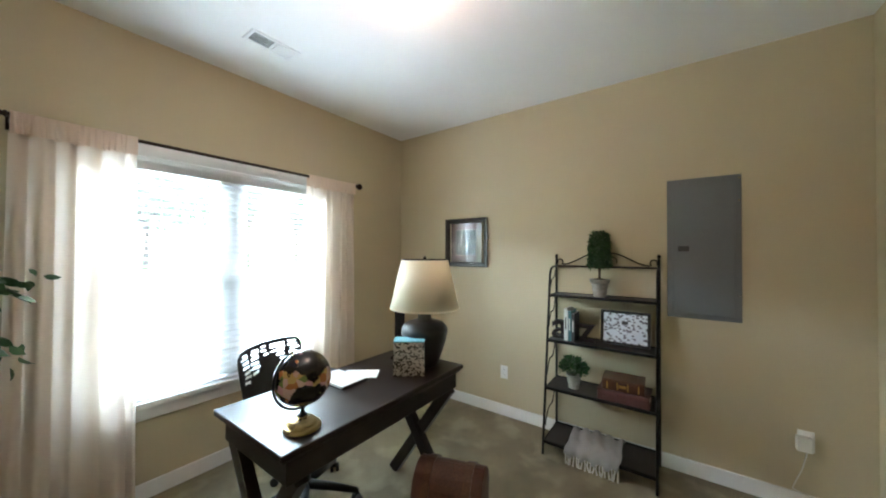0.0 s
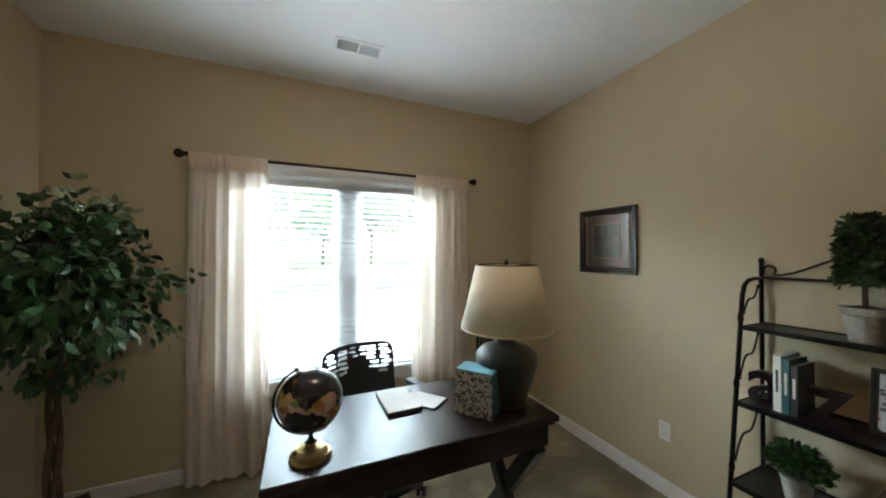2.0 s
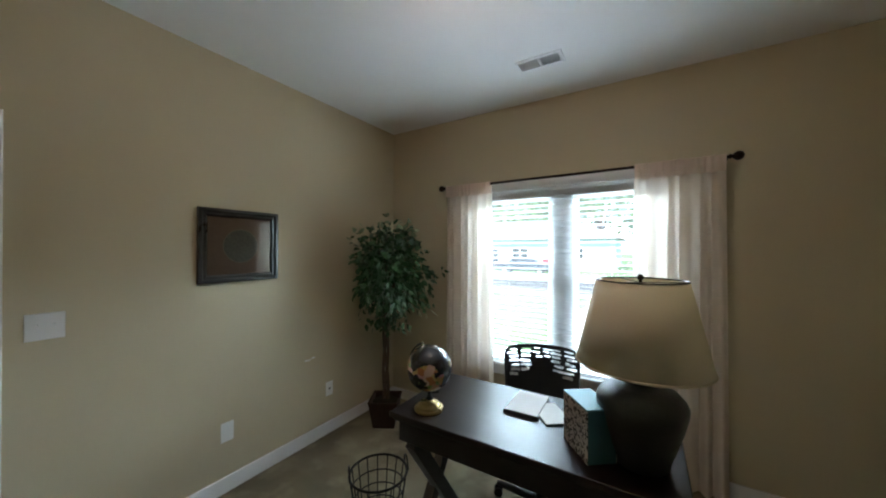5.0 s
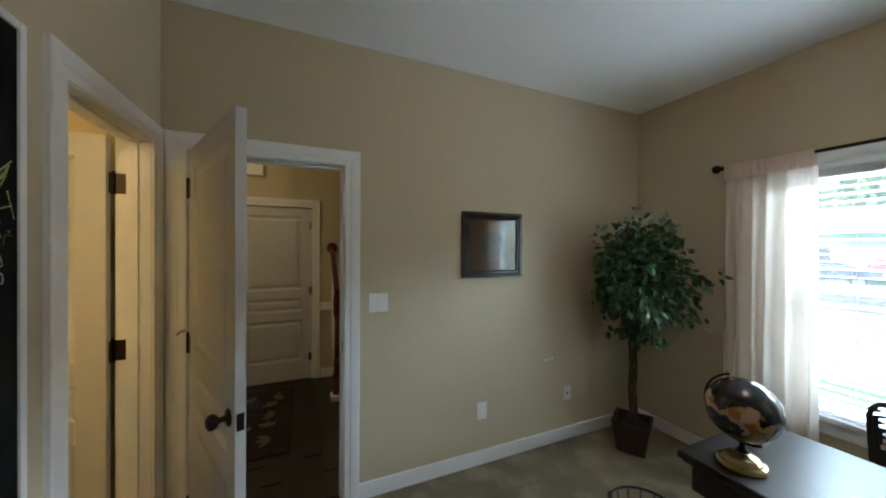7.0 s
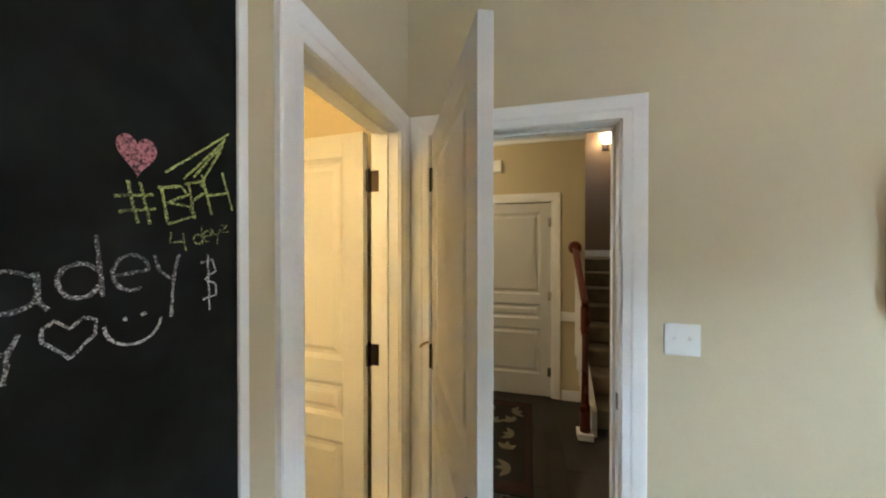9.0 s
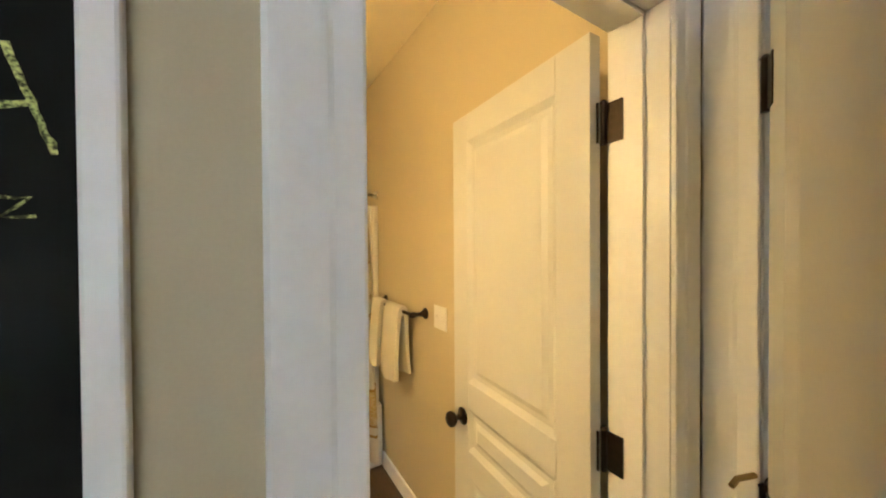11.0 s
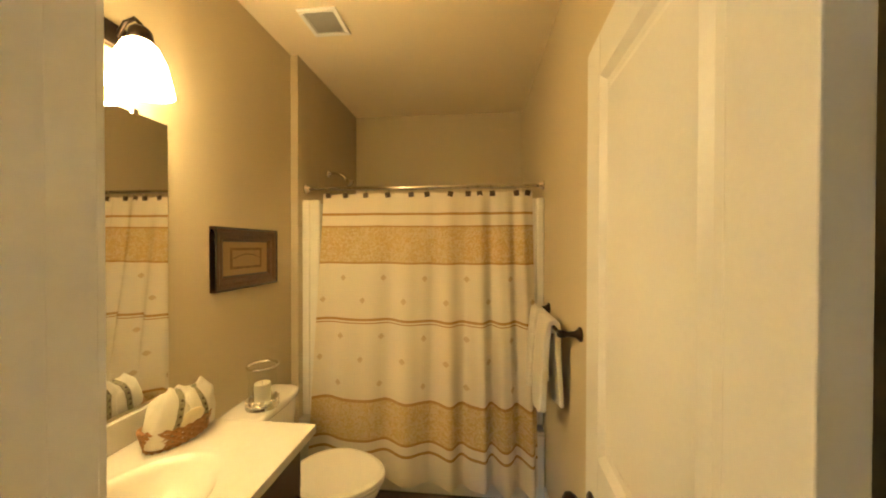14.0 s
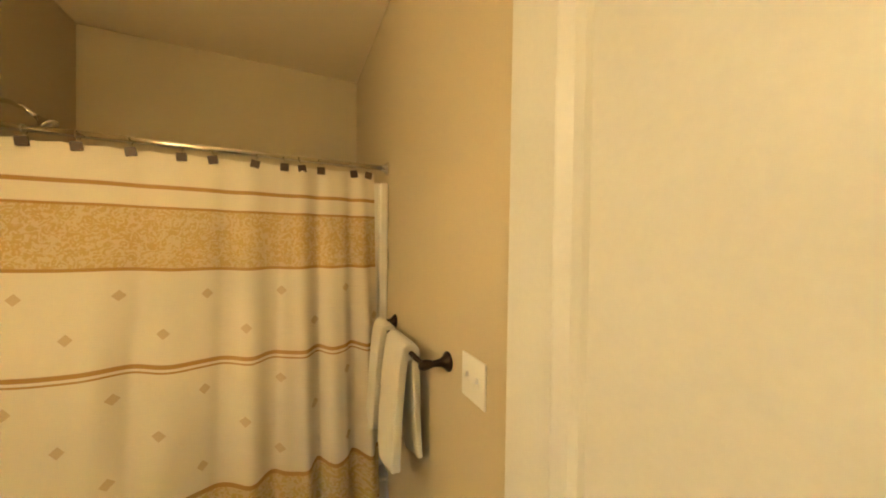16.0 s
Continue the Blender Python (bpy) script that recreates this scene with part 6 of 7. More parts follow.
part("tank", rounded_slab([(0.075, 0.17, 0.37), (0.09, 0.195, 0.39), (0.1, 0.215, 0.6), (0.1, 0.218, 0.705)], 1.467, TY), PORCELAIN, to, smooth=True)
part("tank_lid", rounded_slab([(0.105, 0.225, 0.706), (0.109, 0.231, 0.712), (0.109, 0.231, 0.728), (0.104, 0.225, 0.738), (0.09, 0.21, 0.742)], 1.462, TY), PORCELAIN, to, smooth=True)
part("flush_lever", tube(bmesh.new(), [(1.37, TY + 0.15, 0.64), (1.352, TY + 0.15, 0.64), (1.35, TY + 0.09, 0.63)], 0.006, 8), CHROME, to)


def egg(bm, levels, cx, cy, seg=36):
    """Stacked egg-shaped rings: (length, width, z, shift)."""
    rings = []
    for L, w, z, s in levels:
        rings.append([bm.verts.new((cx + s + L * math.cos(a) * (1.0 if math.cos(a) < 0 else 0.85), cy + w * math.sin(a) * (1 - 0.12 * max(0, -math.cos(a))), z)) for a in [2 * math.pi * k / seg for k in range(seg)]])
    for a, b in zip(rings, rings[1:]):
        for k in range(seg):
            bm.faces.new((a[k], a[(k + 1) % seg], b[(k + 1) % seg], b[k]))
    bm.faces.new(rings[0][::-1])
    bm.faces.new(rings[-1])
    return bm


part("bowl", egg(bmesh.new(), [(0.2, 0.11, -0.004, 0.09), (0.19, 0.1, 0.1, 0.08), (0.2, 0.12, 0.22, 0.05), (0.235, 0.17, 0.34, 0.01), (0.24, 0.18, 0.385, 0.0)], 1.08, TY), PORCELAIN, to, smooth=True)
part("seat", egg(bmesh.new(), [(0.245, 0.185, 0.387, 0), (0.25, 0.19, 0.395, 0), (0.247, 0.187, 0.405, 0)], 1.08, TY), PORCELAIN, to, smooth=False, bevel=0.003)
part("lid", egg(bmesh.new(), [(0.247, 0.187, 0.407, 0), (0.252, 0.19, 0.413, 0), (0.247, 0.186, 0.424, 0), (0.225, 0.165, 0.43, 0)], 1.08, TY), PORCELAIN, to, smooth=False, bevel=0.003)
part("neck", B(1.2, 1.4, TY - 0.1, TY + 0.1, 0.2, 0.385), PORCELAIN, to, bevel=0.03)

cd = thing("candle_holder", "glass hurricane with chrome rims and ivory candle", "candle holder", pose(1.425, -1.372, 0.743))
part("base", lathe(bmesh.new(), [(0, 0), (0.072, 0), (0.075, 0.006), (0.066, 0.014), (0.07, 0.02), (0.076, 0.026), (0.07, 0.032), (0.05, 0.035), (0, 0.035)], seg=40), CHROME, cd, "stepped chrome base", smooth=True)
for k in range(16):
    a = 2 * math.pi * k / 16
    bm = bmesh.new()
    bmesh.ops.create_uvsphere(bm, u_segments=10, v_segments=6, radius=0.008, matrix=Matrix.Translation((0.07 * math.cos(a), 0.07 * math.sin(a), 0.04)))
    part("bead", bm, CHROME, cd, smooth=True)
part("hurricane_glass", lathe(bmesh.new(), [(0.058, 0.035), (0.062, 0.12), (0.066, 0.2)], seg=40), GLASS, cd, "clear glass", smooth=True).visible_shadow = False
part("rim", tube(bmesh.new(), [(0.068 * math.cos(a), 0.068 * math.sin(a), 0.2) for a in [2 * math.pi * k / 40 for k in range(40)]], 0.005, 8, closed=True), CHROME, cd, smooth=True)
part("candle", lathe(bmesh.new(), [(0, 0.036), (0.036, 0.036), (0.037, 0.11), (0.034, 0.116), (0.015, 0.112), (0, 0.111)], seg=28), WAX, cd, smooth=False, bevel=0.002)
part("wick", tube(bmesh.new(), [(0, 0, 0.11), (0.001, 0, 0.122)], 0.001, 5), SLOT, cd)

# basket of towels on the vanity
bk = thing("wicker_basket", "oval wicker basket on the vanity top", "basket", pose(1.432, -0.925, CZ + 0.001, 0, 0, 82) @ Matrix.Scale(0.86, 4))
for k in range(6):
    z, s = 0.006 + 0.0115 * k, 1 + 0.035 * k
    pts = [(0.115 * s * math.cos(a), 0.066 * s * math.sin(a), z + 0.004 * (1 if (i + k) % 2 else -1) + 0.02 * (k / 5) * math.cos(a) ** 2) for i, a in enumerate([2 * math.pi * j / 44 for j in range(44)])]
    part("wicker_hoop", tube(bmesh.new(), pts, 0.0065, 6, closed=True), WICKER, bk, smooth=True)
part("bottom", lathe(bmesh.new(), [(0, 0.004), (0.06, 0.004), (0.062, 0.001), (0, 0.0)], seg=32, sx=1.8, sy=1.02), WICKER, bk)
bm = bmesh.new()
for j in range(22):
    a = 2 * math.pi * j / 22
    tube(bm, [(0.112 * math.cos(a), 0.064 * math.sin(a), 0.004), (0.136 * math.cos(a), 0.079 * math.sin(a), 0.068 + 0.02 * math.cos(a) ** 2)], 0.003, 5)
part("stake_ring", bm, WICKER, bk)


def rolled_towel(m, w, h, d, lab, seed):
    """A bulky folded towel standing on edge, with creased layers and a ribbon round it."""
    rnd = random.Random(seed)
    ph = [rnd.uniform(0, 6.28) for _ in range(5)]
    t = thing("hand_towel", lab, "towel", m, "basket towels")
    bm = bmesh.new()
    n, q = 56, 20

    def skin(a, v):
        sx, sy = math.cos(a), math.sin(a)
        f = (abs(sx) ** 4 + abs(sy) ** 4) ** (-1 / 4)
        puff = 0.9 + 0.12 * math.sin(math.pi * min(1, v * 1.1)) - 0.3 * max(0, v - 0.85) / 0.15
        puff += 0.045 * math.sin(3 * a + 5 * v + ph[0]) + 0.03 * math.sin(7 * a - 6 * v + ph[1]) + 0.02 * math.sin(15 * v + 4 * a + ph[2])
        z = h * v + 0.02 * math.sin(2 * a + ph[3]) * v + 0.01 * math.sin(5 * a + ph[4]) * v
        return Vector((sx * f * w / 2 * puff, sy * f * d / 2 * puff, z))

    rows = [[bm.verts.new(skin(2 * math.pi * k / n, j / q)) for k in range(n)] for j in range(q + 1)]
    for a, b in zip(rows, rows[1:]):
        for k in range(n):
            bm.faces.new((a[k], a[(k + 1) % n], b[(k + 1) % n], b[k]))
    bm.faces.new(rows[0][::-1])
    top = bm.verts.new((0, 0, h * 1.03))
    for k in range(n):
        bm.faces.new((rows[-1][k], rows[-1][(k + 1) % n], top))
    part("cloth", bm, TERRY, t, smooth=True)
    bm = bmesh.new()
    line = []
    for a in (math.pi / 2, -math.pi / 2):
        seq = [j / q for j in range(1, q + 1)]
        for v in (seq if a > 0 else seq[::-1]):
            line.append((skin(a, v) * 1.0 + Vector((0, math.copysign(0.003, a), 0.002))))
        if a > 0:
            line.append(Vector((0, 0, h * 1.03 + 0.006)))
    for p, c in zip(line, line[1:]):
        bm.faces.new([bm.verts.new((u.x + s_, u.y, u.z)) for u, s_ in ((p, -0.011), (p, 0.011), (c, 0.011), (c, -0.011))])
    bmesh.ops.remove_doubles(bm, verts=bm.verts, dist=0.0005)
    rib = part("ribbon", bm, RIBBON, t, "olive patterned ribbon", solid=0.003)
    bm = bmesh.new()
    for k in range(2, len(line) - 1, 3):
        p, c = line[k], (line[k + 1] - line[k]).normalized()
        out = Vector((0, c.z, -c.y))
        bm.faces.new([bm.verts.new(p + out * 0.0035 + c * e + Vector((g, 0, 0))) for e, g in ((-0.006, 0), (0, 0.006), (0.006, 0), (0, -0.006))])
    part("ribbon_motif", bm, POTBROWN, rib, solid=0.001)
    return t


BKM = pose(1.432, -0.925, CZ + 0.001, 0, 0, 82) @ Matrix.Scale(0.86, 4)
rolled_towel(BKM @ pose(-0.062, 0.004, 0.012, -6, 6, 5), 0.145, 0.175, 0.105, "folded cream towel with an olive ribbon in the basket", 1)
rolled_towel(BKM @ pose(0.066, 0.004, 0.012, -6, -12, -6), 0.135, 0.19, 0.105, "folded cream towel with an olive ribbon in the basket", 2)
sob = solo("soap_bar", lathe(bmesh.new(), [(0, -0.011), (0.038, -0.011), (0.045, -0.004), (0.045, 0.004), (0.038, 0.011), (0, 0.011)], seg=32), SOAP, "round cream soap resting in the wicker basket", "soap", smooth=True)
sob.matrix_world = BKM @ pose(0.0, 0.074, 0.088, 62, 0, 0)

# tub, surround, rod, curtain
tub = thing("bathtub", "white fibreglass tub behind the curtain", "bathtub")
part("apron", B(-0.02, 1.52, -1.90, -1.865, -0.005, 0.4), FIBRE, tub, bevel=0.01)
part("rim", B(-0.02, 1.52, -1.98, -1.862, 0.4, 0.42), FIBRE, tub, bevel=0.008)
part("floor_pan", B(-0.02, 1.52, -2.88, -1.9, 0.0, 0.1), FIBRE, tub, bevel=0.01)
part("back_rim", B(-0.02, 1.52, -2.88, -2.8, 0.1, 0.42), FIBRE, tub, bevel=0.01)
su = thing("tub_surround", "white moulded tub surround with front flanges", "tub surround")
part("end_panel", B(1.47, 1.522, -2.88, -1.91, 0.422, 1.825), FIBRE, su, bevel=0.01)
part("end_panel", B(-0.023, 0.02, -2.88, -1.93, 0.422, 1.825), FIBRE, su, bevel=0.01)
part("back_panel", B(0.02, 1.47, -2.895, -2.86, 0.422, 1.825), FIBRE, su, bevel=0.01)
part("front_flange", B(1.405, 1.47, -1.945, -1.91, 0.422, 1.825), FIBRE, su, bevel=0.012)
part("front_flange", B(-0.02, 0.062, -1.99, -1.96, 0.422, 1.825), FIBRE, su, bevel=0.008)
rd = thing("shower_rod", "chrome shower curtain rod", "curtain rod")
part("pole", tube(bmesh.new(), [(-0.02, -1.968, 1.903), (1.522, -1.968, 1.903)], 0.0125, 14), CHROME, rd, smooth=True)
for x, s in ((-0.025, 1), (1.525, -1)):
    part("flange", turned(lathe(bmesh.new(), [(0, 0), (0.032, 0), (0.03, 0.008), (0.018, 0.014), (0.016, 0.03), (0, 0.03)], seg=24), Matrix.Translation((x, -1.968, 1.903)) @ Matrix.Rotation(radians(90 * s), 4, "Y")), CHROME, rd, smooth=True)

sc = thing("shower_curtain", "cream shower curtain with brown stripes and damask bands", "curtain")
bm = bmesh.new()
uvl = bm.loops.layers.uv.new("UVMap")
nx, nz = 220, 60
rows = []
rnd = random.Random(5)
for j in range(nz + 1):
    v = j / nz
    zc = 1.868 - (1.868 - 0.1) * v
    row = []
    for i in range(nx + 1):
        u = i / nx
        ph = 2 * math.pi * (3.4 * u + 2.9 * (1 - (1 - u) ** 3))
        am = (0.006 + 0.02 * min(1, v * 1.6)) * (0.8 + 0.9 * (1 - u) ** 2)
        dy = am * (2 * abs(math.sin(ph / 2)) ** 1.5 - 1) + 0.3 * am * math.sin(1.7 * ph + 1.1 + 1.2 * v) + 0.012 * v * math.sin(11 * u)
        x = 0.045 + (1.395 + 0.03 * v - 0.045) * u - 0.03 * v * (1 - u) + 0.012 * math.cos(ph) * v
        sag = 0.006 * math.sin(ph + 0.6) * v + 0.008 * math.sin(9 * u + 1) * v
        z = zc + sag
        if j == 0:
            z -= 0.006 * abs(math.sin(math.pi * 11 * u))
        y = -1.968 + 0.012 + 0.158 * min(1, v * 1.1) + dy
        row.append((bm.verts.new((x, y, z)), (1.4 * (1 - u), zc)))
    rows.append(row)
for a, b in zip(rows, rows[1:]):
    for i in range(nx):
        q = (a[i], a[i + 1], b[i + 1], b[i])
        f = bm.faces.new([c[0] for c in q])
        for lp, c in zip(f.loops, q):
            lp[uvl].uv = c[1]
part("cloth", bm, CURTAIN, sc, smooth=True)
HOOKX = (1.36, 1.243, 1.108, 0.962, 0.808, 0.706, 0.552, 0.442, 0.373, 0.292, 0.146, 0.073)
hk = bmesh.new()
tube(hk, [(0, 0.016 * math.cos(a), 0.03 + 0.018 * math.sin(a)) for a in [2 * math.pi * k / 16 for k in range(16)]], 0.002, 6, closed=True)
hook_me = bpy.data.meshes.new("hook")
hk.to_mesh(hook_me)
hk.free()
hook_me.materials.append(CHROME)
for i, x in enumerate(HOOKX):
    r = rnd.uniform(-12, 12)
    hkk = thing("curtain_hook", "metal curtain hook with a dark brown square", "curtain hook", pose(x, -1.966, 1.868, 0, r, 0), group="shower curtain hooks")
    piece("ring", hook_me, hkk)
    part("square_charm", B(-0.017, 0.017, 0.014, 0.022, -0.03, 0.004), POTBROWN, hkk, "dark brown wooden square", bevel=0.002)

shw = thing("shower", "chrome shower arm and head", "shower head")
part("escutcheon", turned(lathe(bmesh.new(), [(0, 0), (0.03, 0), (0.026, 0.01), (0.012, 0.014), (0, 0.014)], seg=24), Matrix.Translation((1.523, -2.29, 2.075)) @ Matrix.Rotation(radians(-90), 4, "Y")), CHROME, shw, smooth=True)
part("pipe", tube(bmesh.new(), [(1.52, -2.29, 2.075), (1.46, -2.29, 2.08), (1.41, -2.29, 2.06), (1.375, -2.29, 2.03)], 0.009, 10), CHROME, shw, smooth=True)
part("head", turned(lathe(bmesh.new(), [(0, 0), (0.01, 0), (0.014, 0.02), (0.034, 0.045), (0.036, 0.055), (0, 0.057)], seg=24), Matrix.Translation((1.378, -2.29, 2.033)) @ Matrix.Rotation(radians(-135), 4, "Y")), CHROME, shw, smooth=True)

# towel bar and towels
tb = thing("towel_bar", "dark bronze towel bar on the wall", "towel bar")
BX, BZ = 0.055, 1.172
part("bar", tube(bmesh.new(), [(BX, -1.80, BZ), (BX, -1.225, BZ)], 0.0085, 12), BRONZE, tb, smooth=True)
for y in (-1.795, -1.232):
    part("post", turned(lathe(bmesh.new(), [(0, 0), (0.03, 0), (0.03, 0.006), (0.022, 0.012), (0.013, 0.025), (0.01, 0.05), (0.015, 0.068), (0.016, 0.08), (0.01, 0.094), (0, 0.096)], seg=24), Matrix.Translation((-0.025, y, BZ)) @ Matrix.Rotation(radians(90), 4, "Y")), BRONZE, tb, smooth=True)


def hung_towel(y0, y1, drop_f, drop_b, seed, lab):
    """A folded towel over the bar: two thick flaps that part towards their hems."""
    bm = bmesh.new()
    R, T, n = 0.011, 0.02, 14
    front = [(BX + R + T + 0.034 * (k / n) ** 0.7, BZ - drop_f * k / n) for k in range(n, 0, -1)]
    over = [(BX + (R + T) * math.cos(a), BZ + (R + T) * math.sin(a)) for a in [math.pi * k / 10 for k in range(11)]]
    back = [(BX - R - T - 0.012 * k / n, BZ - drop_b * k / n) for k in range(1, n + 1)]
    back_in = [(BX - R * 0.4 - 0.02 * k / n, BZ - drop_b * k / n) for k in range(n, 0, -1)]
    front_in = [(BX + R * 0.4 + 0.03 * (k / n) ** 0.7, BZ - drop_f * k / n) for k in range(1, n + 1)]
    prof = front + over + back + back_in + front_in
    m = 16
    rows = []
    for x, z in prof:
        low = max(0, BZ - z) / drop_f
        rows.append([bm.verts.new((x + 0.006 * low * math.sin(5 * i / m + seed + z * 4), y0 + (y1 - y0) * i / m + 0.012 * low * math.sin(z * 9 + seed) * (0.4 + i / m), z + 0.008 * math.sin(i * 0.4 + seed) * low)) for i in range(m + 1)])
    for a, b in zip(rows, rows[1:] + rows[:1]):
        for i in range(m):
            bm.faces.new((a[i], a[i + 1], b[i + 1], b[i]))
    bm.faces.new([r[0] for r in rows][::-1])
    bm.faces.new([r[m] for r in rows])
    return solo("towel", bm, TERRY, lab, "towel", "bar towels", smooth=False, bevel=0.005)


hung_towel(-1.76, -1.62, 0.38, 0.35, 1, "cream terry towel folded over the bronze bar")
hung_towel(-1.545, -1.345, 0.385, 0.36, 2, "longer cream terry towel folded over the bronze bar")
wall_plate("light_switch", "white double switch plate beside the towel bar", pose(-0.025, -1.075, 1.178, 0, 0, 90), 0.12, 0.117, "switch")

bv = thing("exhaust_vent", "white louvred exhaust vent in the bathroom ceiling", "vent")
ex0, ex1, ey0, ey1 = 1.105, 1.315, -1.695, -1.48
bm = bmesh.new()
for b in ((ex0, ex1, ey0, ey0 + 0.025, H - 0.014, H - 0.001), (ex0, ex1, ey1 - 0.025, ey1, H - 0.014, H - 0.001), (ex0, ex0 + 0.025, ey0 + 0.025, ey1 - 0.025, H - 0.014, H - 0.001), (ex1 - 0.025, ex1, ey0 + 0.025, ey1 - 0.025, H - 0.014, H - 0.001)):
    box(bm, *b)
part("frame", bm, TRIM, bv, bevel=0.004)
part("backing", B(ex0 + 0.02, ex1 - 0.02, ey0 + 0.02, ey1 - 0.02, H - 0.004, H - 0.001), SLOT, bv)
q = B(-0.0016, 0.0016, ey0 + 0.026, ey1 - 0.026, -0.003, 0.003)
q_me = bpy.data.meshes.new("louvre")
q.to_mesh(q_me)
q.free()
q_me.materials.append(TRIM)
for k in range(15):
    piece("louvre", q_me, bv, Matrix.Translation((ex0 + 0.031 + 0.0106 * k, 0, H - 0.010)) @ Matrix.Rotation(radians(20), 4, "Y"))

# ---- hall ----
rug = thing("hall_rug", "black runner rug with pale leaves and a dark red border", "rug")
RX0, RX1, RY0, RY1 = -1.9, -0.66, -0.35, 0.56
part("rug_field", B(RX0, RX1, RY0, RY1, -0.005, 0.008), RUG, rug, bevel=0.003)
for b in ((RX0 + 0.02, RX0 + 0.11, RY0 + 0.02, RY1 - 0.02), (RX1 - 0.11, RX1 - 0.02, RY0 + 0.02, RY1 - 0.02), (RX0 + 0.11, RX1 - 0.11, RY0 + 0.02, RY0 + 0.06), (RX0 + 0.11, RX1 - 0.11, RY1 - 0.06, RY1 - 0.02)):
    part("border", B(*b, 0.008, 0.0105), RUGRED, rug)
rnd = random.Random(61)
for gx in range(5):
    for gy in range(4):
        cx, cy = RX0 + 0.2 + 0.2 * gx + rnd.uniform(-0.03, 0.03), RY0 + 0.14 + 0.2 * gy + rnd.uniform(-0.03, 0.03)
        a0 = rnd.uniform(0, 6.28)
        for k in range(3):
            a, ln = a0 + (k - 1) * 0.8, rnd.uniform(0.09, 0.13)
            bm = bmesh.new()
            edge_ = [(t * ln, s_ * 0.024 * math.sin(math.pi * t ** 0.8)) for s_, seq in ((1, (0, 0.2, 0.4, 0.6, 0.8, 1)), (-1, (0.8, 0.6, 0.4, 0.2))) for t in seq]
            lo_, hi_ = ([bm.verts.new((cx + u * math.cos(a) - w_ * math.sin(a), cy + u * math.sin(a) + w_ * math.cos(a), z_)) for u, w_ in edge_] for z_ in (0.008, 0.011))
            bm.faces.new(hi_)
            for q_ in range(len(edge_)):
                bm.faces.new((lo_[q_], lo_[(q_ + 1) % len(edge_)], hi_[(q_ + 1) % len(edge_)], hi_[q_]))
            part("leaf_motif", bm, RUGLEAF, rug)
chm = thing("door_chime", "white door chime box high on the hall wall", "door chime")
part("cover", B(HX, HX + 0.05, 0.04, 0.25, 2.30, 2.42), PLATE, chm, bevel=0.006)
part("grille", B(HX + 0.05, HX + 0.052, 0.06, 0.23, 2.31, 2.33), PAPER, chm)
# invented fitting around the added hall lamp, never in view
hl = thing("added_hall_light", "flush ceiling light added unseen to brighten the hall", "ceiling light")
part("canopy", lathe(bmesh.new(), [(0, 0), (0.15, 0), (0.15, -0.02), (0, -0.02)], (-1.0, -0.55, H - 0.001)), BRONZE, hl)
part("bowl", lathe(bmesh.new(), [(0.14, -0.021), (0.13, -0.05), (0.09, -0.085), (0, -0.1)], (-1.0, -0.55, H - 0.001)), HALL_GLOW, hl, smooth=True)

st = thing("staircase", "carpeted stairs rising to a landing", "stairs", kind="structure")
SX, RUN, RISE = -1.62, 0.26, 0.171
for k in range(8):
    xa = SX - RUN * k
    xb = xa - RUN - 0.02 if k < 7 else -4.5
    part("step", B(xb, xa + 0.025, 1.062, 2.048, RISE * k if k else -0.004, RISE * (k + 1)), STAIRCARPET, st, bevel=0.018)
bm = bmesh.new()
pts = [(SX + 0.16, -0.004), (SX + 0.16, 0.2), (SX - RUN * 7, RISE * 7 + 0.36), (SX - RUN * 7, RISE * 7 - 0.3), (SX - RUN, -0.004)]
for y in (1.02, 1.06):
    bm.faces.new([bm.verts.new((x, y, z)) for x, z in pts])
bm.verts.ensure_lookup_table()
n = len(pts)
for k in range(n):
    bm.faces.new((bm.verts[k], bm.verts[(k + 1) % n], bm.verts[n + (k + 1) % n], bm.verts[n + k]))
part("skirt_board", bm, TRIM, st, "white stair skirt", bevel=0.004)
hr = thing("stair_railing", "cherry stair rail with white balusters", "railing", kind="structure")
NX, NYY = -1.44, 0.965
part("newel", tube(bmesh.new(), [(NX, NYY, 0.0), (NX, NYY, 0.26), (NX, NYY, 0.27), (NX, NYY, 0.45), (NX, NYY, 0.8), (NX, NYY, 0.86), (NX, NYY, 1.05)], [0.04, 0.04, 0.032, 0.026, 0.024, 0.036, 0.036], 12), CHERRY, hr, smooth=False)
part("newel_base", B(NX - 0.06, NX + 0.06, NYY - 0.06, NYY + 0.06, -0.005, 0.05), TRIM, hr, bevel=0.006)
part("handrail", beam(bmesh.new(), (NX, NYY, 1.06), (HX + 0.03, NYY, 1.52), 0.055, 0.05, (0, 1, 0)), CHERRY, hr, bevel=0.014)
part("rosette", turned(lathe(bmesh.new(), [(0, 0), (0.06, 0), (0.062, 0.012), (0.05, 0.022), (0, 0.022)], seg=28), Matrix.Translation((HX + 0.001, NYY, 1.52)) @ Matrix.Rotation(radians(90), 4, "Y")), CHERRY, hr, smooth=True)
for k in range(4):
    x = NX - 0.12 - 0.13 * k
    zt = 1.05 + (1.52 - 1.06) * ((NX - x) / (NX - HX - 0.03))
    zb = 0.2 + (RISE / RUN) * (NX - x)
    part("baluster", B(x - 0.014, x + 0.014, NYY - 0.012, NYY + 0.012, zb - 0.05, zt - 0.02), TRIM, hr, bevel=0.004)
sn = thing("wall_sconce", "lit glass sconce on the landing wall", "wall lamp")
part("plate", B(-4.498, -4.48, 1.69, 1.79, 3.1, 3.3), BRONZE, sn, bevel=0.006)
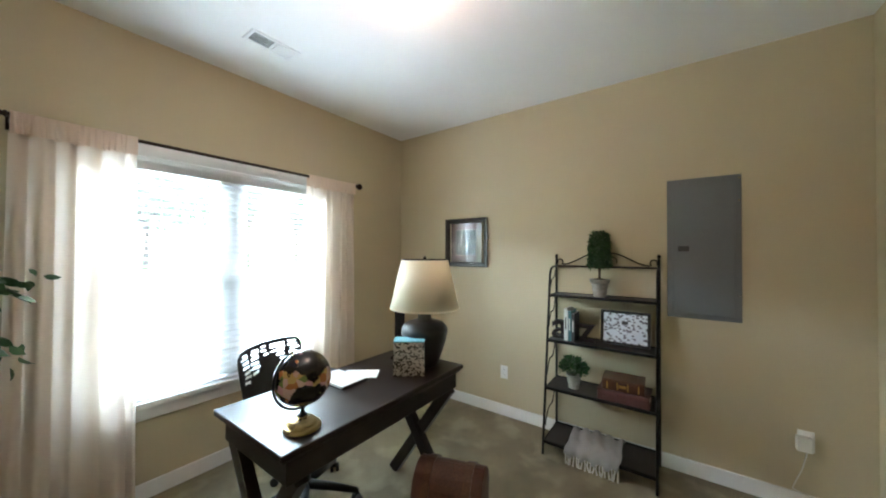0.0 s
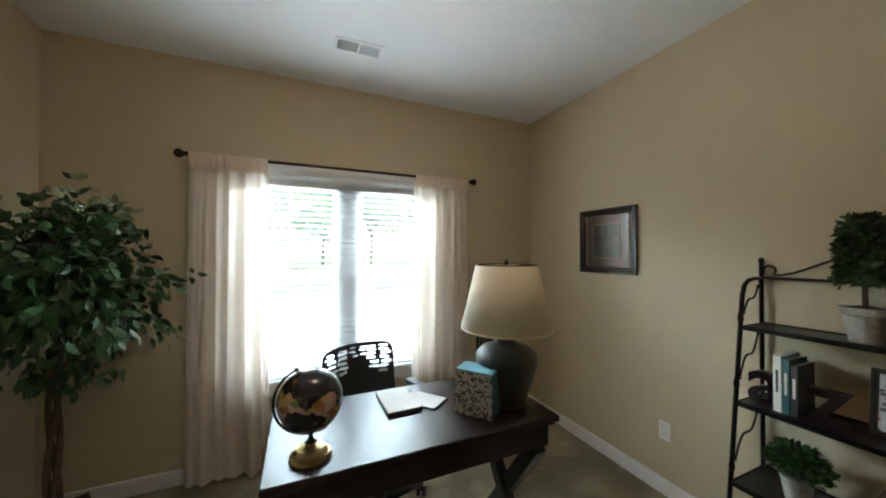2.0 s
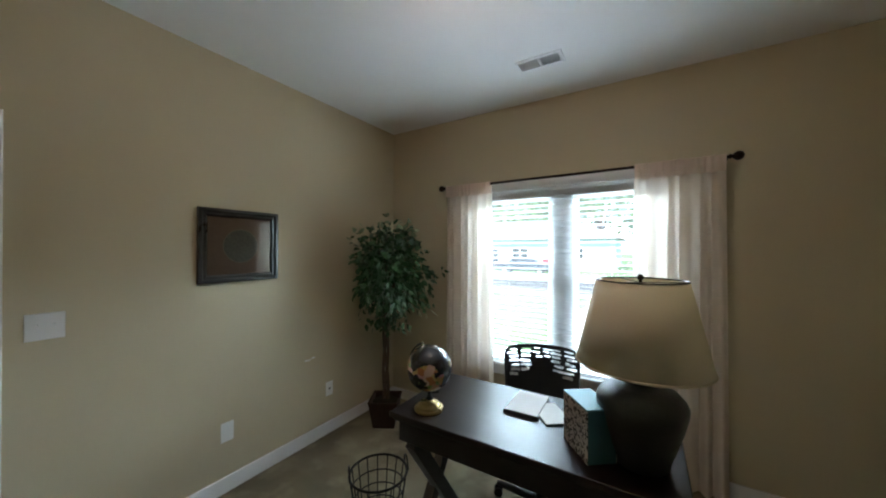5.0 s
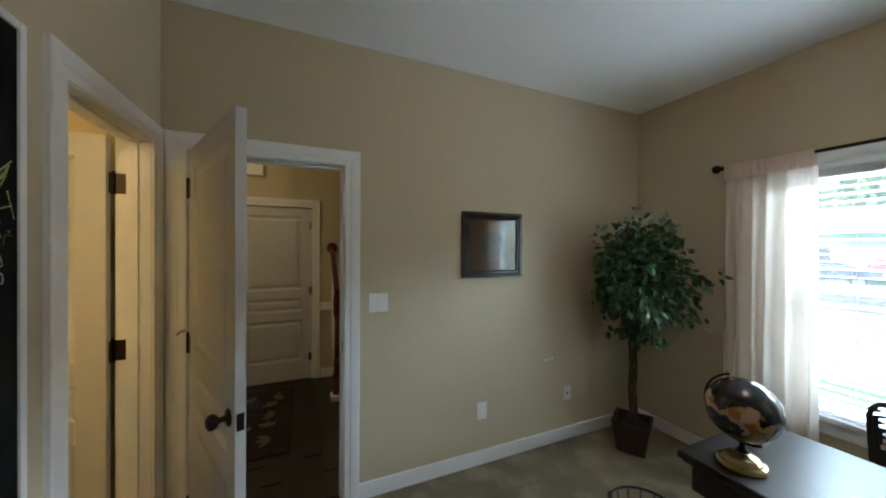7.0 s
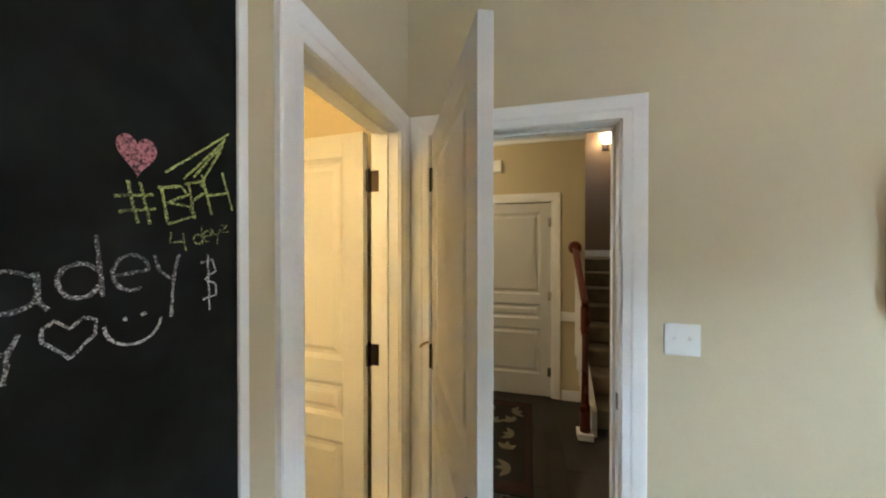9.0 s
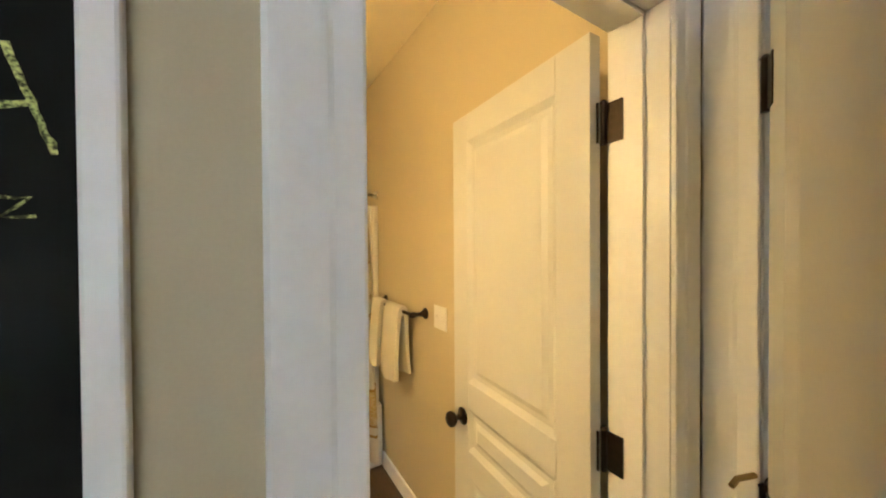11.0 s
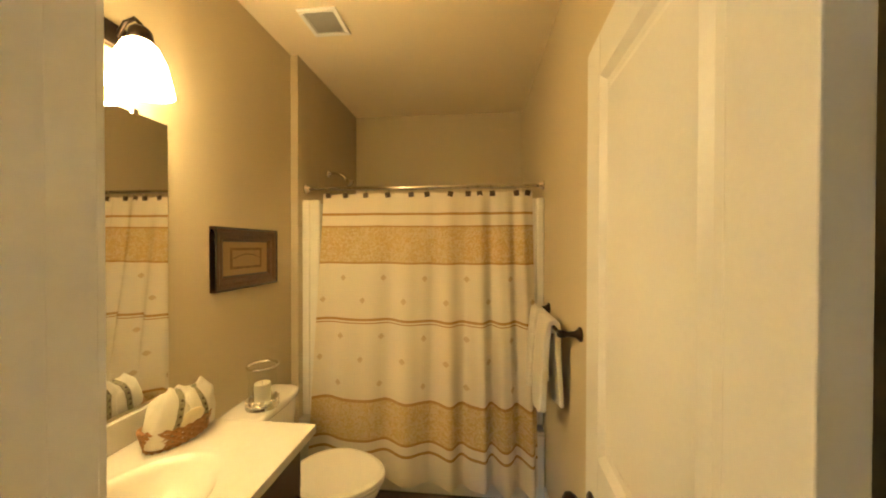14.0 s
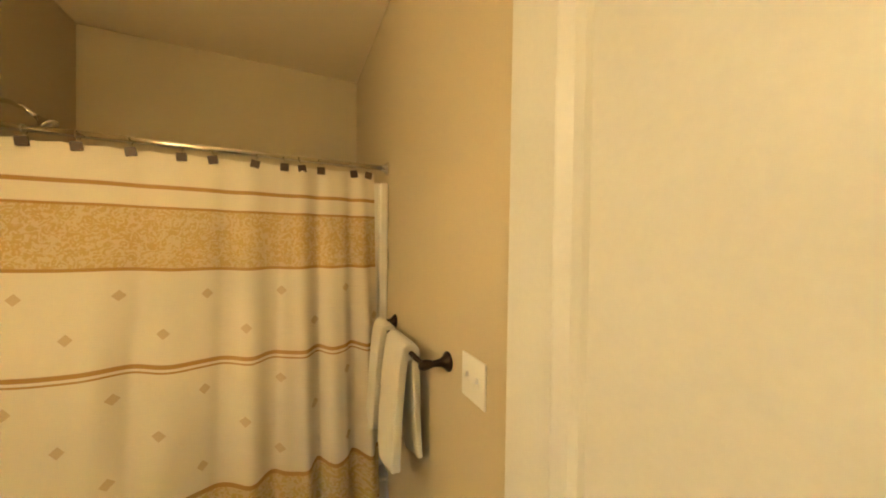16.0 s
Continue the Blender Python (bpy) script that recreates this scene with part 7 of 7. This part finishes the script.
part("arm", tube(bmesh.new(), [(-4.48, 1.74, 3.16), (-4.4, 1.74, 3.13), (-4.38, 1.74, 3.18)], 0.008, 8), BRONZE, sn, smooth=True)
part("glass_bowl", lathe(bmesh.new(), [(0, 3.18), (0.05, 3.19), (0.1, 3.24), (0.125, 3.32), (0.12, 3.32), (0.09, 3.25), (0, 3.2)], (-4.37, 1.74, 0), seg=32), HALL_GLOW, sn, "glowing upturned glass", smooth=True)

# ---- outdoors, seen through the window ----
solo("ground", B(-300, 300, 3.8, 600, -0.5, -0.45), LAWN, "summer lawn across the street", "ground", kind="structure")
solo("road", B(-300, 300, 15.5, 22.5, -0.449, -0.43), ASPHALT, "grey residential street", "road", kind="structure")
solo("driveway", B(0.5, 4.5, 4.0, 15.5, -0.449, -0.435), CONCRETE, "pale concrete driveway", "driveway", kind="structure")
for y0 in (15.3, 22.5):
    solo("kerb", B(-300, 300, y0, y0 + 0.2, -0.449, -0.33), CONCRETE, "concrete kerb along the street", "kerb", kind="structure", bevel=0.02)
hs = thing("house", "pale teal one-storey house across the street", "house", pose(-11.0, 34.0, -0.45))
part("wall", B(-11, 11, 0, 9, 0, 3.1), SIDING, hs)
bm = bmesh.new()
for k in range(26):
    box(bm, -11.01, 11.01, -0.012, 0.0, 0.1 + 0.115 * k, 0.205 + 0.115 * k)
part("siding_boards", bm, SIDING, hs)
bm = bmesh.new()
rv = [bm.verts.new(p) for p in ((-11.6, -0.6, 3.05), (11.6, -0.6, 3.05), (11.6, 9.6, 3.05), (-11.6, 9.6, 3.05), (-7, 4.5, 5.2), (7, 4.5, 5.2))]
for f in ((0, 1, 5, 4), (2, 3, 4, 5), (1, 2, 5), (3, 0, 4), (3, 2, 1, 0)):
    bm.faces.new([rv[i] for i in f])
part("roof", bm, ROOF, hs)
for x in (-8, -4.5, 2.2, 7.5):
    wn = part("window", B(x - 0.9, x + 0.9, -0.06, -0.01, 1.0, 2.3), TRIM, hs)
    part("pane", B(x - 0.8, x - 0.04, -0.075, -0.06, 1.08, 2.22), HOUSEGLASS, wn)
    part("pane", B(x + 0.04, x + 0.8, -0.075, -0.06, 1.08, 2.22), HOUSEGLASS, wn)
dr = part("door", B(-1.2, -0.2, -0.05, -0.01, 0.0, 2.1), CARDARK, hs, "dark front door")
part("garage_door", B(9.2, 10.8, -0.05, -0.01, 0, 2.2), TRIM, hs)


def car(m, paint, lab):
    c = thing("parked_car", lab, "car", m, "parked cars")
    bm = bmesh.new()
    side = [(-2.1, 0.35), (-2.15, 0.75), (-1.9, 0.92), (-1.2, 0.98), (-0.7, 1.42), (0.7, 1.45), (1.35, 1.0), (2.05, 0.9), (2.15, 0.55), (2.1, 0.35)]
    L = [[bm.verts.new((x, y * (0.82 if z > 1.1 else 1.0), z)) for x, z in side] for y in (-0.85, 0.85)]
    for e in L:
        bm.faces.new(e)
    for k in range(len(side)):
        bm.faces.new((L[0][k], L[0][(k + 1) % len(side)], L[1][(k + 1) % len(side)], L[1][k]))
    part("body", bm, paint, c, bevel=0.05)
    for s in (-1, 1):
        part("side_glass", B(-0.75, 0.85, s * 0.77 - 0.03, s * 0.77 + 0.03, 1.05, 1.36), HOUSEGLASS, c, bevel=0.02)
        for x in (-1.35, 1.35):
            wh = part("wheel", tube(bmesh.new(), [(x, s * 0.7, 0.33), (x, s * 0.9, 0.33)], 0.33, 24), RUBBER, c)
            part("rim", tube(bmesh.new(), [(x, s * 0.88, 0.33), (x, s * 0.91, 0.33)], 0.2, 16), CHROME, wh)
    for y in (-0.6, 0.6):
        part("headlight", B(2.08, 2.16, y - 0.16, y + 0.16, 0.62, 0.76), PLATE, c, bevel=0.02)
        part("tail_light", B(-2.17, -2.08, y - 0.16, y + 0.16, 0.66, 0.8), CARRED, c, bevel=0.02)
    return c


car(pose(-6.2, 27.0, -0.45, 0, 0, 8), CARDARK, "dark car parked by the teal house")
car(pose(-4.6, 31.5, -0.45, 0, 0, 80), CARRED, "red car parked by the teal house")


def outdoor_tree(x, y, h, seed):
    rnd = random.Random(seed)
    t = thing("yard_tree", "leafy tree behind the house", "tree", pose(x, y, -0.45), "street trees")
    part("trunk", tube(bmesh.new(), [(0, 0, 0), (0.1, 0, h * 0.3), (0, 0.1, h * 0.6)], [0.28, 0.2, 0.1], 10), BARK, t, smooth=True)
    bm = bmesh.new()
    cs = []
    for k in range(14):
        a = rnd.uniform(0, 6.28)
        tip = Vector((math.cos(a) * h * rnd.uniform(0.12, 0.34), math.sin(a) * h * rnd.uniform(0.12, 0.34), h * rnd.uniform(0.45, 0.95)))
        tube(bm, [(0, 0, h * 0.3), Vector((0, 0, h * 0.5)).lerp(tip, 0.4), tip], [0.1, 0.07, 0.03], 6)
        for j in range(150):
            d = Vector((rnd.gauss(0, 1), rnd.gauss(0, 1), rnd.gauss(0, 0.8))) * h * 0.085
            cs.append((tip + d, d.normalized()))
    part("limbs", bm, BARK, t)
    leaf_part("crown", cs, 0.75, seed + 1, TREEFOL, t)


for k, (x, y, h) in enumerate(((-24, 46, 12), (-17, 50, 14), (-10, 47, 12), (-3, 52, 14), (4, 47, 12), (11, 50, 13), (-33, 50, 14), (20, 46, 13), (-20, 29, 6), (29, 50, 14))):
    outdoor_tree(x, y, h, 40 + k)
for k, (x, y) in enumerate(((-17, 33.2), (-14.2, 33.2), (-9.4, 33.2), (-7.3, 33.3), (1.0, 33))):
    rnd = random.Random(70 + k)
    s = thing("shrub", "round green shrub against the teal house", "shrub", pose(x, y, -0.45), "house shrubs")
    cs = []
    for j in range(350):
        d = Vector((rnd.gauss(0, 1), rnd.gauss(0, 0.8), abs(rnd.gauss(0, 1)))).normalized() * rnd.uniform(0.5, 0.8)
        cs.append((d, d.normalized()))
    leaf_part("foliage", cs, 0.25, 80 + k, TREEFOL, s)
    part("stem", tube(bmesh.new(), [(0, 0, 0), (0, 0, 0.5)], [0.06, 0.03], 8), BARK, s)

# ---- floor planks, last ----


def planks(parent, x0, x1, y0, y1, w, length, along_x, z, mat, seed):
    rnd = random.Random(seed)
    q = B(0.001, length - 0.001, 0.001, w - 0.001, 0, 0.005) if along_x else B(0.001, w - 0.001, 0.001, length - 0.001, 0, 0.005)
    me = bpy.data.meshes.new("plank")
    q.to_mesh(me)
    q.free()
    me.materials.append(mat)
    a, k = (y0 if along_x else x0), 0
    while a + w <= (y1 if along_x else x1) + 0.001:
        b = (x0 if along_x else y0) + (k % 3) * length / 3
        while b + length <= (x1 if along_x else y1) + 0.001:
            piece("plank", me, parent, Matrix.Translation((b, a, z) if along_x else (a, b, z)))
            b += length
        a += w
        k += 1


planks(floor_hall, -2.08, -0.12, -1.0, 1.02, 0.127, 0.65, True, -0.0055, DARKWOOD, 1)
planks(floor_bath, -0.02, 1.02, -1.86, -0.13, 0.145, 0.57, False, -0.0055, VINYL, 2)
